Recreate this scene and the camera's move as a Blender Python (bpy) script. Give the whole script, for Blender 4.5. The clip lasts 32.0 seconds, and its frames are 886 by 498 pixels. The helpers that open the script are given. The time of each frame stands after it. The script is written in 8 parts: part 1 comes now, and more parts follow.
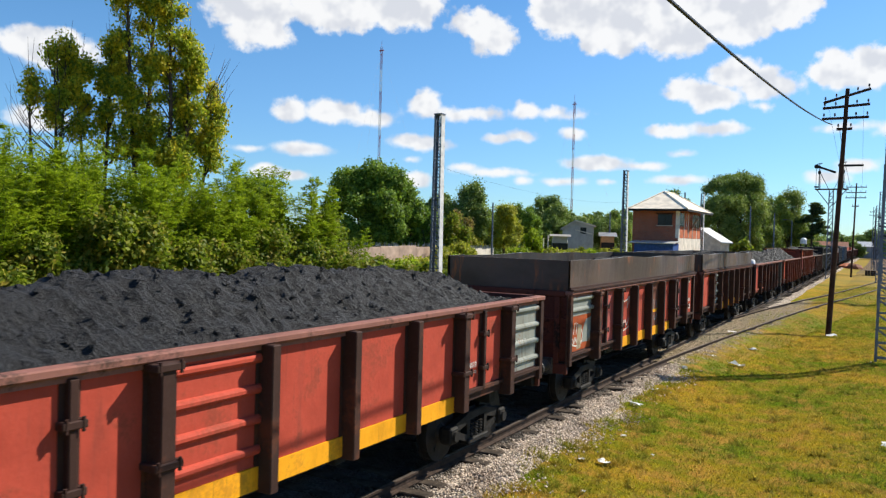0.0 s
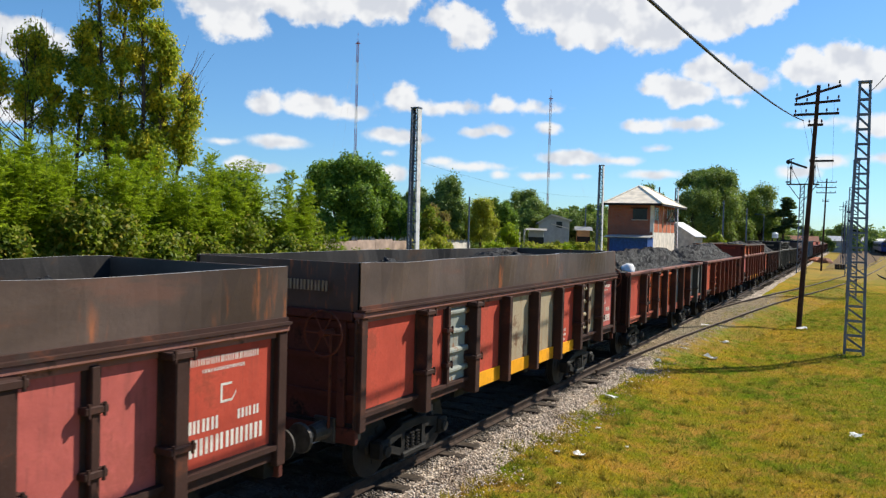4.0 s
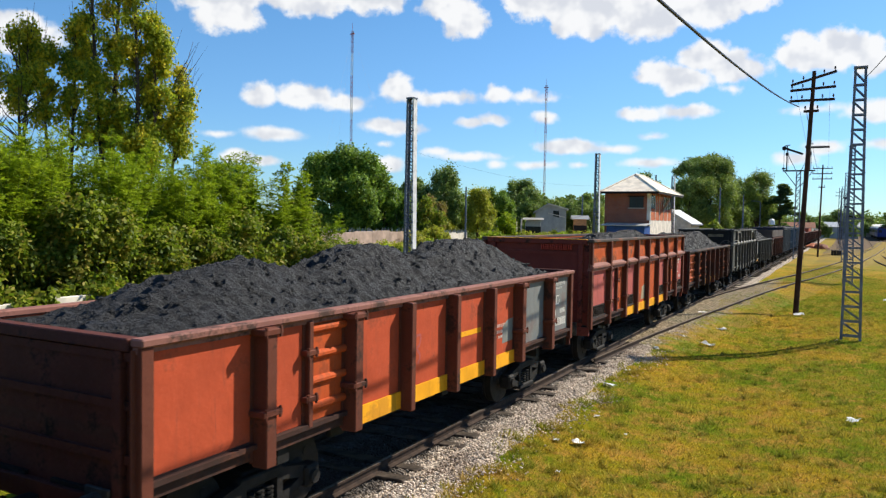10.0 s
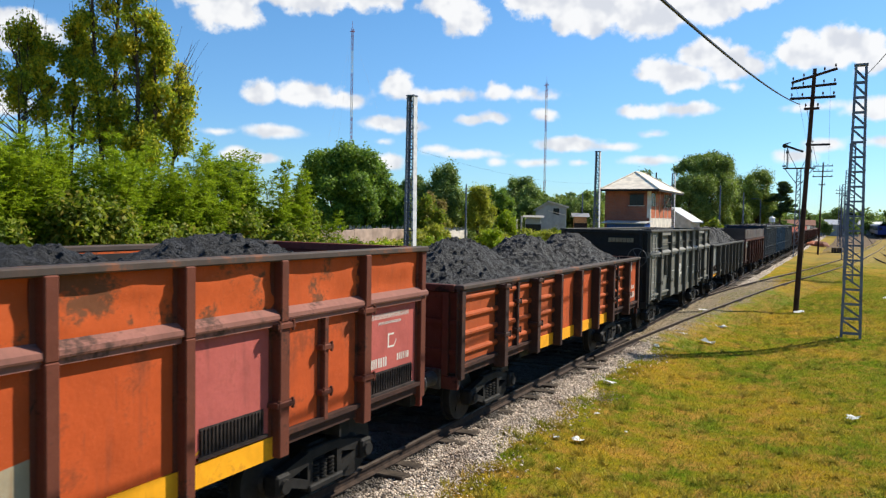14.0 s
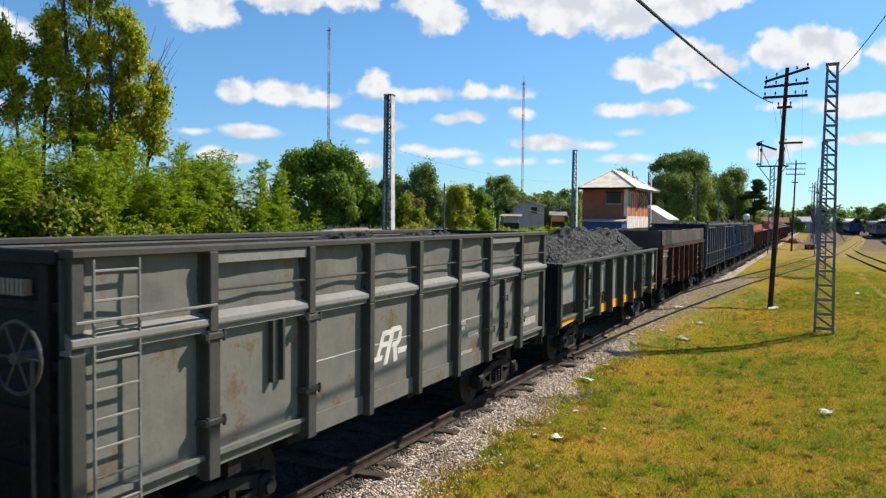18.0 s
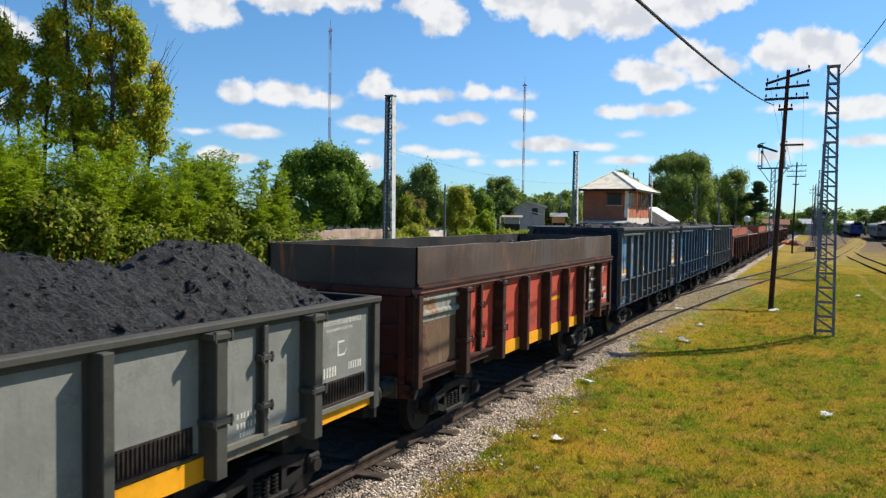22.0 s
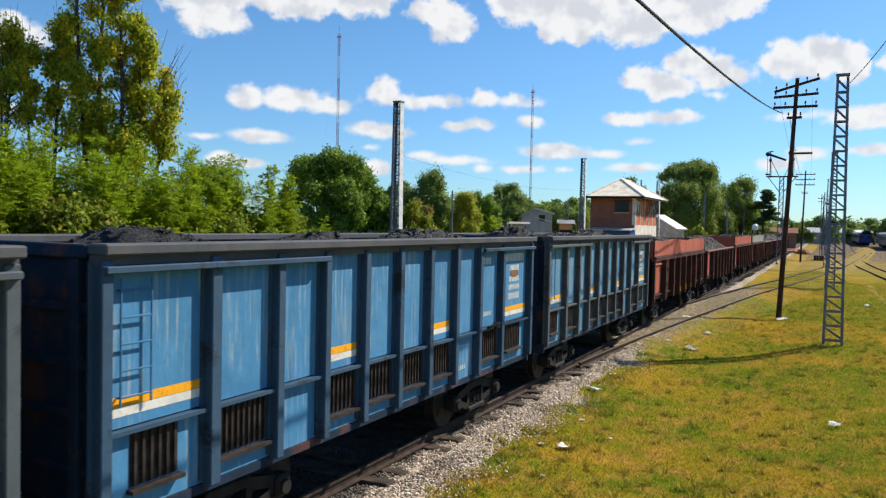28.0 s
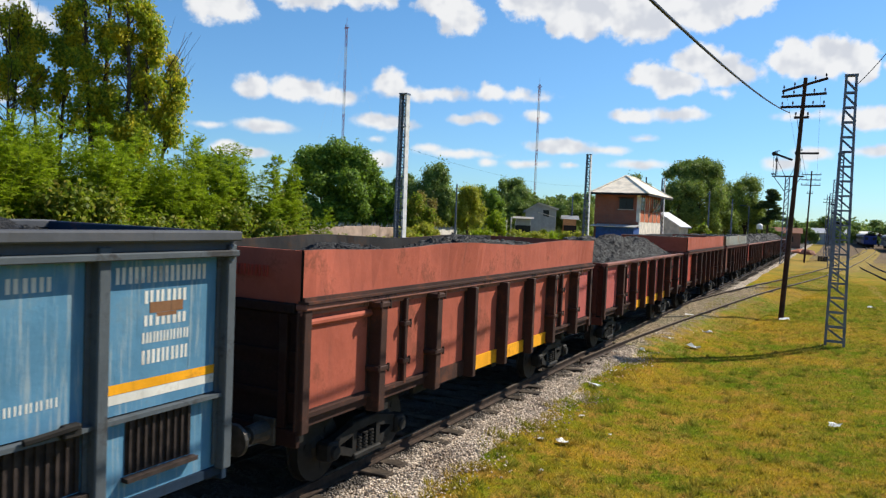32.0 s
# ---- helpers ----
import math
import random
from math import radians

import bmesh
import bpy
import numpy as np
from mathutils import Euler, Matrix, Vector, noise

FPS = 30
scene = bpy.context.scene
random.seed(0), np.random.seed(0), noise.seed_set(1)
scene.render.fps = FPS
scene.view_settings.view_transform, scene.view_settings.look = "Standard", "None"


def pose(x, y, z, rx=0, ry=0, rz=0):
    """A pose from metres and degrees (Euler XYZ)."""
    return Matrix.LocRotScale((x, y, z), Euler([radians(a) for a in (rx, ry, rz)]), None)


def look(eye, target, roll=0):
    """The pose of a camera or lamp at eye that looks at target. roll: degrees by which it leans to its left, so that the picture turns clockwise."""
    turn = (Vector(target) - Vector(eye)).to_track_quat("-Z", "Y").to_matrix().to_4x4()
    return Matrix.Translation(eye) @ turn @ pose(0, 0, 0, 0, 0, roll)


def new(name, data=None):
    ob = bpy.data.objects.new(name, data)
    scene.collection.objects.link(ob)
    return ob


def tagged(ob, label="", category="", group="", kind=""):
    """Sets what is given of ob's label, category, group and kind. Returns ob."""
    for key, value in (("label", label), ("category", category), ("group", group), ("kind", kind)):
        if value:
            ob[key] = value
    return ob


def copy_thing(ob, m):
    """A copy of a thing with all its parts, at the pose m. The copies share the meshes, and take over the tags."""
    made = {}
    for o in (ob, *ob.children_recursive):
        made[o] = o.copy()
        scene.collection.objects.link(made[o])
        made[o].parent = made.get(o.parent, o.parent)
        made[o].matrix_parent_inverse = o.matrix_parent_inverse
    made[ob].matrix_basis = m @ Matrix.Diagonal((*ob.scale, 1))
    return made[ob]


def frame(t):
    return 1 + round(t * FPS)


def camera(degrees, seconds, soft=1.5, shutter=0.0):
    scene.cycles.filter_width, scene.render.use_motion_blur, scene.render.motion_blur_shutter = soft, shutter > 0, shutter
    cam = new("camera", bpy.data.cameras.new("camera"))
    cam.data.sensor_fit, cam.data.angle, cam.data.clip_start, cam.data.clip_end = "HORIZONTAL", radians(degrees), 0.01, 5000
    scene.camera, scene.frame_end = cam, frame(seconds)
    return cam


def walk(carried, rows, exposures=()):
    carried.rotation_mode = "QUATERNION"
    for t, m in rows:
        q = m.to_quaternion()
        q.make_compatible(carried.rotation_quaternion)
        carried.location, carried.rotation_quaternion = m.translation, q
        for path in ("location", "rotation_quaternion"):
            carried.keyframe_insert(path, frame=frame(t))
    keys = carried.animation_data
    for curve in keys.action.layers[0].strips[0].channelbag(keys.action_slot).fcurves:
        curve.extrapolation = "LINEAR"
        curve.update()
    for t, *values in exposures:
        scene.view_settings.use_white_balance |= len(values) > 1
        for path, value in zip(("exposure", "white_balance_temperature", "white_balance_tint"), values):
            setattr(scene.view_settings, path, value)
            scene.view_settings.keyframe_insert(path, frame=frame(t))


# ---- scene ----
# ---- camera: held in the hand on one spot, 4 m over the grass ----
EYE = (0.0, 0.0, 4.05)
# seconds, yaw, pitch, lean in degrees
TURNS = [
    (0, 30.10, -1.12, 1.56), (0.5, 30.23, -0.91, 1.21), (1, 29.50, -1.24, 1.22), (1.5, 29.39, -0.85, 1.33), (2, 29.12, -1.25, 1.74), (2.5, 28.85, -1.44, 1.69),
    (3, 28.45, -1.49, 1.62), (3.5, 28.25, -1.51, 1.53), (5.5, 28.64, -1.72, 2.13), (6, 28.59, -1.94, 2.05), (6.5, 28.65, -1.99, 1.63), (7, 28.60, -2.26, 1.83),
    (7.5, 28.53, -2.35, 1.61), (8, 28.42, -2.33, 1.44), (8.5, 28.21, -2.50, 1.40), (9, 28.14, -2.49, 1.32), (9.5, 28.14, -2.32, 1.03), (10, 28.07, -2.26, 0.99),
    (10.5, 28.08, -2.22, 1.19), (11, 28.25, -2.18, 1.11), (11.5, 28.18, -2.21, 1.09), (12, 28.07, -2.27, 1.06), (12.5, 28.02, -2.33, 0.99), (13, 27.99, -2.40, 1.00),
    (13.5, 28.00, -2.41, 0.89), (14, 28.08, -2.44, 0.99), (14.5, 28.46, -2.72, 0.23), (16.5, 26.98, -2.58, 0.38), (17, 26.72, -2.44, 0.56), (17.5, 26.53, -2.44, 0.60),
    (18, 26.44, -2.48, 0.67), (18.5, 26.51, -2.29, 0.78), (19, 26.50, -2.30, 0.93), (19.5, 26.44, -2.30, 0.97), (20, 26.41, -2.28, 0.89), (20.5, 26.44, -2.28, 0.91),
    (21, 26.58, -2.32, 0.94), (21.5, 26.54, -2.44, 0.92), (22, 26.48, -2.41, 0.86), (22.5, 26.37, -2.40, 1.02), (23, 26.58, -2.62, 0.94), (23.5, 26.55, -2.53, 1.06),
    (24, 26.35, -2.54, 0.79), (24.5, 26.30, -2.36, 0.81), (25, 26.29, -2.26, 0.86), (25.5, 26.25, -2.22, 0.94), (27.5, 26.93, -1.99, 1.27), (28, 27.01, -1.96, 1.28),
    (28.5, 27.21, -1.89, 1.32), (29, 27.22, -1.87, 1.14), (29.5, 27.20, -1.79, 1.29), (30, 27.19, -1.74, 1.23), (30.5, 27.21, -1.83, 1.22), (31, 27.12, -1.81, 1.26),
    (31.5, 27.12, -1.86, 1.32), (32, 27.25, -2.48, 2.40)
]


def held(yaw, pitch, lean):
    a, b = radians(yaw), radians(pitch)
    ahead = Vector((-math.sin(a) * math.cos(b), math.cos(a) * math.cos(b), math.sin(b)))
    return look(EYE, Vector(EYE) + ahead * 10, lean)


cam = camera(61.04, 32.0, soft=1.3, shutter=0.12)
walk(cam, [(t, held(a, b, c)) for t, a, b, c in TURNS], exposures=[(0, 0.63), (3, 0.56), (7, 0.59), (12, 0.64), (17, 0.62), (19, 0.54), (25, 0.54), (28, 0.56), (29, 0.51), (32, 0.52)])

# how far the train has run: seconds, metres
RUN = [
    (0, 0.00), (0.5, 2.58), (1, 5.13), (1.5, 7.64), (2, 10.11), (2.5, 12.65), (3, 15.24), (3.5, 17.82), (5.5, 28.14), (6, 30.71), (6.5, 33.25), (7,
    35.77), (7.5, 38.27), (8, 40.72), (8.5, 43.26), (9, 45.80), (9.5, 48.36), (10, 50.89), (10.5, 53.45), (11, 56.02), (11.5, 58.58), (12, 61.14),
    (12.5, 63.69), (13, 66.28), (13.5, 68.89), (14, 71.45), (14.5, 73.99), (16.5, 84.09), (17, 86.63), (17.5, 89.18), (18, 91.75), (18.5, 94.32), (19,
    96.91), (19.5, 99.49), (20, 102.05), (20.5, 104.60), (21, 107.18), (21.5, 109.77), (22, 112.32), (22.5, 114.84), (23, 117.34), (23.5, 119.90),
    (24, 122.44), (24.5, 125.00), (25, 127.56), (25.5, 130.12), (27.5, 140.24), (28, 142.75), (28.5, 145.25), (29, 147.78), (29.5, 150.34), (30,
    152.91), (30.5, 155.54), (31, 158.18), (31.5, 160.79), (32, 163.34)
]

# ---- light: a high autumn sun ahead to the right, blue sky with cumulus ----
SUN_AZ, SUN_EL = 32.6, 42.5
sun = new("sun", bpy.data.lights.new("sun", "SUN"))
sun.data.energy, sun.data.angle, sun.data.color = 5.0, radians(0.55), (1.0, 0.93, 0.79)
ch = math.cos(radians(SUN_EL))
SUN_DIR = Vector((math.sin(radians(SUN_AZ)) * ch, math.cos(radians(SUN_AZ)) * ch, math.sin(radians(SUN_EL))))
sun.matrix_world = look(SUN_DIR * 60, (0, 0, 0))


class Net:
    """A little helper to write node trees in few words."""

    def __init__(self, tree):
        self.tree = tree

    def add(self, kind, **values):
        node = self.tree.nodes.new(kind)
        for key, value in values.items():
            setattr(node, key, value)
        return node

    def feed(self, socket, value):
        if isinstance(value, bpy.types.NodeSocket):
            self.tree.links.new(value, socket)
        elif value is not None:
            socket.default_value = value

    def math(self, op, a, b=None, c=None, clamp=False):
        node = self.add("ShaderNodeMath", operation=op, use_clamp=clamp)
        for socket, value in zip(node.inputs, (a, b, c)):
            self.feed(socket, value)
        return node.outputs[0]

    def mix(self, fac, a, b, blend="MIX"):
        node = self.add("ShaderNodeMix", data_type="RGBA", blend_type=blend)
        self.feed(node.inputs[0], fac)
        self.feed(node.inputs[6], (*a, 1) if isinstance(a, tuple) and len(a) == 3 else a)
        self.feed(node.inputs[7], (*b, 1) if isinstance(b, tuple) and len(b) == 3 else b)
        return node.outputs[2]

    def noise(self, vector, scale, detail=4, rough=0.55, dim="3D", out=0):
        node = self.add("ShaderNodeTexNoise", noise_dimensions=dim)
        self.feed(node.inputs["Vector"], vector)
        node.inputs["Scale"].default_value, node.inputs["Detail"].default_value, node.inputs["Roughness"].default_value = scale, detail, rough
        return node.outputs[out]

    def ramp(self, fac, low, high, a=0.0, b=1.0):
        node = self.add("ShaderNodeMapRange", interpolation_type="SMOOTHSTEP")
        for socket, value in zip(node.inputs, (fac, low, high, a, b)):
            self.feed(socket, value)
        return node.outputs[0]

    def split(self, vector):
        node = self.add("ShaderNodeSeparateXYZ")
        self.feed(node.inputs[0], vector)
        return node.outputs

    def join(self, x, y, z):
        node = self.add("ShaderNodeCombineXYZ")
        for socket, value in zip(node.inputs, (x, y, z)):
            self.feed(socket, value)
        return node.outputs[0]


# cumulus in puffs: azimuth to the left, height, half width, half height, all in degrees
HIGH = [
    (44.3, 14.3, 2.7, 1.3), (44.7, 16.1, 3.5, 2.0), (38.5, 16.6, 3.9, 2.0), (34.1, 17.2, 3.8, 2.1), (32.8, 16.0, 1.7, 1.1), (28.0, 15.6, 2.0, 1.1), (26.6, 14.5, 1.8, 1.2),
    (21.6, 16.8, 2.7, 2.0), (18.0, 15.9, 3.7, 2.5), (13.2, 16.0, 4.0, 2.8), (9.1, 16.0, 2.9, 2.5), (6.0, 16.3, 2.2, 1.9), (57.9, 11.7, 3.2, 1.4), (58.6, 7.0, 1.9, 0.8)]
MIDDLE = [
    (12.5, 10.9, 1.7, 0.9), (10.8, 10.3, 2.2, 1.0), (9.3, 11.8, 1.8, 1.2), (7.7, 11.0, 1.8, 1.2), (6.5, 10.9, 1.9, 0.8), (7.4, 9.5, 0.6, 0.3), (3.0, 11.7, 1.6, 1.4),
    (0.8, 11.7, 2.1, 1.4), (-1.0, 11.1, 1.2, 1.4), (-4.7, 11.0, 2.0, 1.1), (-2.4, 7.6, 2.7, 0.8), (2.0, 7.9, 1.6, 0.3), (13.4, 7.9, 1.8, 0.5), (10.7, 8.0, 2.2, 0.5),
    (41.7, 8.9, 1.4, 0.9), (38.6, 8.9, 2.5, 0.9), (35.8, 8.5, 2.0, 0.6), (31.8, 9.7, 1.3, 1.0), (29.0, 9.1, 3.2, 0.5), (24.1, 9.4, 1.3, 0.6), (21.9, 9.2, 1.8, 0.4)]
LOW = [
    (-3.1, 5.5, 2.6, 0.4), (1.4, 5.3, 1.3, 0.5), (3.2, 4.6, 1.3, 0.5), (18.8, 5.6, 2.3, 0.6), (15.6, 5.4, 1.8, 0.3), (12.8, 6.3, 0.7, 0.2), (21.1, 4.2, 1.4, 0.3),
    (17.9, 4.2, 0.6, 0.2), (12.9, 4.4, 1.7, 0.3), (20.5, 7.7, 0.9, 0.4), (19.9, 9.1, 0.5, 0.2), (32.4, 6.9, 2.0, 0.6), (30.7, 6.7, 1.1, 0.4), (26.0, 7.4, 1.1, 0.4),
    (24.5, 7.5, 1.3, 0.4), (41.0, 6.1, 2.1, 0.5), (45.0, 5.9, 1.0, 0.2), (43.4, 4.3, 1.2, 0.6), (41.6, 4.1, 1.1, 0.4), (28.7, 5.1, 1.2, 0.3), (26.3, 4.8, 2.3, 0.3),
    (24.2, 4.2, 0.6, 0.3), (32.3, 4.1, 1.2, 0.6), (32.7, 5.6, 0.5, 0.2)]

world = bpy.data.worlds.new("sky")
scene.world = world
world.use_nodes = True
net = Net(world.node_tree)
back = world.node_tree.nodes["Background"]
sky = net.add("ShaderNodeTexSky", sky_type="NISHITA", sun_disc=False, sun_elevation=radians(SUN_EL), sun_rotation=radians(SUN_AZ), altitude=20, air_density=1.0, dust_density=0.15, ozone_density=4.0)
way = net.add("ShaderNodeTexCoord").outputs["Generated"]
wx, wy, wz = net.split(way)
az = net.math("MULTIPLY", net.math("ARCTAN2", net.math("MULTIPLY", wx, -1.0), wy), 57.2958)
el = net.math("MULTIPLY", net.math("ARCSINE", wz), 57.2958)
rise = el
plane = net.join(az, el, 0.0)
# billows: the outlines are pushed about a little, more so in the large high clouds
fluff = net.add("ShaderNodeTexNoise", noise_dimensions="3D")
net.feed(fluff.inputs["Vector"], plane)
fluff.inputs["Scale"].default_value, fluff.inputs["Detail"].default_value, fluff.inputs["Roughness"].default_value = 0.75, 4, 0.55
fx, fy, _ = net.split(fluff.outputs["Color"])
loose = net.ramp(rise, 4.0, 15.0, 0.5, 2.4)
pushed = net.join(net.math("MULTIPLY_ADD", net.math("SUBTRACT", fx, 0.5), loose, az), net.math("MULTIPLY_ADD", net.math("SUBTRACT", fy, 0.5), net.math("MULTIPLY", loose, 0.6), el), 0.0)
edge = None
for c_az, c_el, half, tall in HIGH + MIDDLE + LOW:
    scaled = net.add("ShaderNodeVectorMath", operation="MULTIPLY_ADD")
    net.feed(scaled.inputs[0], pushed)
    scaled.inputs[1].default_value = (1 / half, 1 / tall, 0)
    scaled.inputs[2].default_value = (-c_az / half, -c_el / tall, 0)
    size = net.add("ShaderNodeVectorMath", operation="LENGTH")
    net.feed(size.inputs[0], scaled.outputs[0])
    off = net.math("MULTIPLY_ADD", size.outputs["Value"], tall, -tall)
    edge = off if edge is None else net.math("SMOOTH_MIN", edge, off, 0.18)
# beyond the shown part of the sky the same kind of cloud goes on
far_az = net.ramp(net.math("ABSOLUTE", net.math("SUBTRACT", az, 25.0)), 45.0, 60.0)
far_el = net.ramp(rise, 21.0, 26.0)
other = net.math("MULTIPLY", net.math("MAXIMUM", far_az, far_el), net.ramp(net.noise(net.join(wx, wy, net.math("MULTIPLY", wz, 2.0)), 3.2, 5, 0.5), 0.58, 0.8, 0.0, 0.8))
ragged = net.math("MULTIPLY", net.math("SUBTRACT", net.noise(plane, 0.8, 4, 0.5), 0.5), net.ramp(rise, 4.0, 14.0, 0.5, 1.3))
depth = net.math("SUBTRACT", ragged, edge)
mask = net.math("MAXIMUM", net.ramp(depth, net.ramp(rise, 4.0, 13.0, -0.16, -0.22), net.ramp(rise, 4.0, 13.0, 0.22, 0.34), 0.0, 0.96), other)
# clouds are lit from above on the right and greyer in their thick lower parts
up = net.join(net.math("SUBTRACT", net.split(plane)[0], 0.6), net.math("ADD", net.split(plane)[1], 0.7), 0.0)
lit = net.math("SUBTRACT", net.noise(plane, 0.36, 3, 0.5), net.noise(up, 0.36, 3, 0.5))
shade = net.ramp(net.math("SUBTRACT", lit, net.ramp(depth, 0.4, 1.4, 0.0, 0.08)), -0.18, 0.06)
white = net.mix(shade, (4.7, 4.85, 5.2), (6.3, 6.3, 6.3))
hue = net.add("ShaderNodeHueSaturation")
hue.inputs["Hue"].default_value, hue.inputs["Saturation"].default_value, hue.inputs["Value"].default_value = 0.5, 1.22, 0.97
net.feed(hue.inputs["Color"], sky.outputs[0])
# the haze low over the plain is blue, not white
low_sky = net.mix(net.ramp(rise, 16.0, 0.0), hue.outputs[0], net.mix(1.0, hue.outputs[0], (0.52, 0.74, 0.96), "MULTIPLY"))
net.feed(back.inputs[0], net.mix(mask, low_sky, white))
back.inputs[1].default_value = 0.1

# ---- materials ----
MATS = {}


def surface(name, build):
    """A node material; build(net, shader, place) wires it up. Made once."""
    if name not in MATS:
        m = MATS[name] = bpy.data.materials.new(name)
        m.use_nodes = True
        net = Net(m.node_tree)
        build(net, m.node_tree.nodes["Principled BSDF"], net.add("ShaderNodeTexCoord").outputs["Object"])
    return MATS[name]


def bump(net, shader, height, strength=0.3, distance=0.02):
    node = net.add("ShaderNodeBump")
    node.inputs["Strength"].default_value, node.inputs["Distance"].default_value = strength, distance
    net.feed(node.inputs["Height"], height)
    net.feed(shader.inputs["Normal"], node.outputs[0])


def plain(name, colour, rough=0.6, metal=0.0, vary=0.25, scale=6.0, rise=0.15, gloss=0.2):
    """Paint, concrete, iron: one colour with grain and stains at two scales."""
    def build(net, shader, place):
        fine, broad = net.noise(place, scale * 8, 5, 0.65), net.noise(place, scale, 4, 0.6)
        dark = tuple(c * (1 - vary) for c in colour)
        lite = tuple(min(1.0, c * (1 + vary)) for c in colour)
        c = net.mix(net.ramp(broad, 0.3, 0.7), dark, lite)
        c = net.mix(net.math("MULTIPLY", net.ramp(fine, 0.45, 0.8), 0.35), c, tuple(k * 0.5 for k in colour))
        net.feed(shader.inputs["Base Color"], c)
        shader.inputs["Metallic"].default_value = metal
        shader.inputs["Specular IOR Level"].default_value = gloss
        net.feed(shader.inputs["Roughness"], net.ramp(fine, 0.2, 0.8, rough - 0.1, min(1.0, rough + 0.12)))
        bump(net, shader, fine, rise, 0.01)
    return surface(name, build)


def worn(name, colour, rust=(0.13, 0.045, 0.026), amount=0.45, dirt=(0.045, 0.038, 0.032), gloss=0.16, scratch=None):
    """Old paint on steel wagon sides: faded, streaked downwards, rusting and sooty."""
    def build(net, shader, place):
        info = net.add("ShaderNodeObjectInfo")
        x, y, z = net.split(place)
        shift = net.math("MULTIPLY", info.outputs["Random"], 40.0)
        at = net.join(net.math("ADD", x, shift), y, z)
        streak = net.noise(net.join(shift, net.math("MULTIPLY", y, 5.0), net.math("MULTIPLY", z, 0.7)), 1.0, 6, 0.62)
        broad, fine = net.noise(at, 1.6, 5, 0.6), net.noise(at, 22.0, 6, 0.7)
        c = net.mix(net.ramp(broad, 0.3, 0.75), tuple(k * 0.9 for k in colour), tuple(min(1, k * 1.25) for k in colour))
        thin = net.noise(net.join(shift, net.math("MULTIPLY", y, 26.0), net.math("MULTIPLY", z, 1.6)), 1.0, 4, 0.6)
        c = net.mix(net.ramp(thin, 0.6, 0.76, 0.0, 0.4), c, dirt)
        c = net.mix(net.ramp(net.noise(at, 55.0, 3, 0.6), 0.62, 0.74, 0.0, 0.35), c, tuple(min(1, k * 1.35 + 0.06) for k in colour))
        c = net.mix(net.math("MULTIPLY", net.ramp(streak, 0.54, 0.8), 0.42), c, dirt)
        if scratch:
            scrape = net.noise(net.join(shift, net.math("MULTIPLY", y, 17.0), net.math("MULTIPLY", z, 1.1)), 1.0, 6, 0.7)
            c = net.mix(net.math("MULTIPLY", net.ramp(scrape, 0.5, 0.66, 0.0, 0.75), net.ramp(net.noise(at, 0.9, 3, 0.5), 0.36, 0.58)), c, scratch)
        spots = net.math("MULTIPLY", net.ramp(net.math("ADD", net.math("MULTIPLY", broad, 0.85), net.math("MULTIPLY", fine, 0.3)), 0.6, 0.73), amount * 1.6, clamp=True)
        c = net.mix(spots, c, rust)
        net.feed(shader.inputs["Base Color"], c)
        net.feed(shader.inputs["Roughness"], net.ramp(fine, 0.2, 0.8, 0.62, 0.9))
        shader.inputs["Specular IOR Level"].default_value = gloss
        bump(net, shader, net.math("ADD", net.math("MULTIPLY", fine, 0.25), net.math("MULTIPLY", broad, 3.0)), 0.25, 0.024)
    return surface(name, build)

RED = worn("faded_red_paint", (0.41, 0.062, 0.037), amount=0.32)
VERMILION = worn("vermilion_wagon_paint", (0.43, 0.07, 0.027), amount=0.35)
ORANGE = worn("orange_red_paint", (0.44, 0.074, 0.017), amount=0.45, rust=(0.2, 0.05, 0.02))
SCORCHED = worn("burnt_orange_paint", (0.45, 0.08, 0.017), amount=0.9, rust=(0.15, 0.055, 0.024), dirt=(0.1, 0.045, 0.02))
PINK = worn("sun_bleached_pink_paint", (0.4, 0.095, 0.08), amount=0.2)
RUSTY = worn("rusty_orange_brown_paint", (0.35, 0.07, 0.018), amount=0.5, rust=(0.2, 0.05, 0.02))
BROWN = worn("brown_oxide_paint", (0.17, 0.062, 0.04), amount=0.6)
GREY = worn("grey_paint", (0.2, 0.204, 0.188), amount=0.3, rust=(0.11, 0.105, 0.09))
LGREY = worn("light_grey_repaint", (0.168, 0.174, 0.17), amount=0.25)
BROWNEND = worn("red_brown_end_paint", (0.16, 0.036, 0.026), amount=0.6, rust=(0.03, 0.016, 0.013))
DGREY = worn("dark_grey_paint", (0.152, 0.149, 0.128), amount=0.5, rust=(0.13, 0.085, 0.05), dirt=(0.07, 0.055, 0.04))
TAN = worn("weathered_tan_paint", (0.34, 0.28, 0.19), scratch=(0.3, 0.15, 0.06), amount=0.6, rust=(0.16, 0.08, 0.045))
TEAL = worn("pale_green_white_paint", (0.245, 0.262, 0.235), scratch=(0.12, 0.07, 0.04), amount=1.0, rust=(0.24, 0.11, 0.05), dirt=(0.2, 0.13, 0.07))
BLUE = worn("light_blue_paint", (0.058, 0.2, 0.37), amount=0.2, scratch=(0.3, 0.36, 0.38), rust=(0.12, 0.17, 0.18), dirt=(0.035, 0.06, 0.075))
DBLUE = worn("dirty_blue_paint", (0.012, 0.026, 0.05), amount=0.5, dirt=(0.02, 0.02, 0.022))
YELLOW = worn("yellow_safety_paint", (0.78, 0.34, 0.012), amount=0.25, dirt=(0.2, 0.09, 0.02))
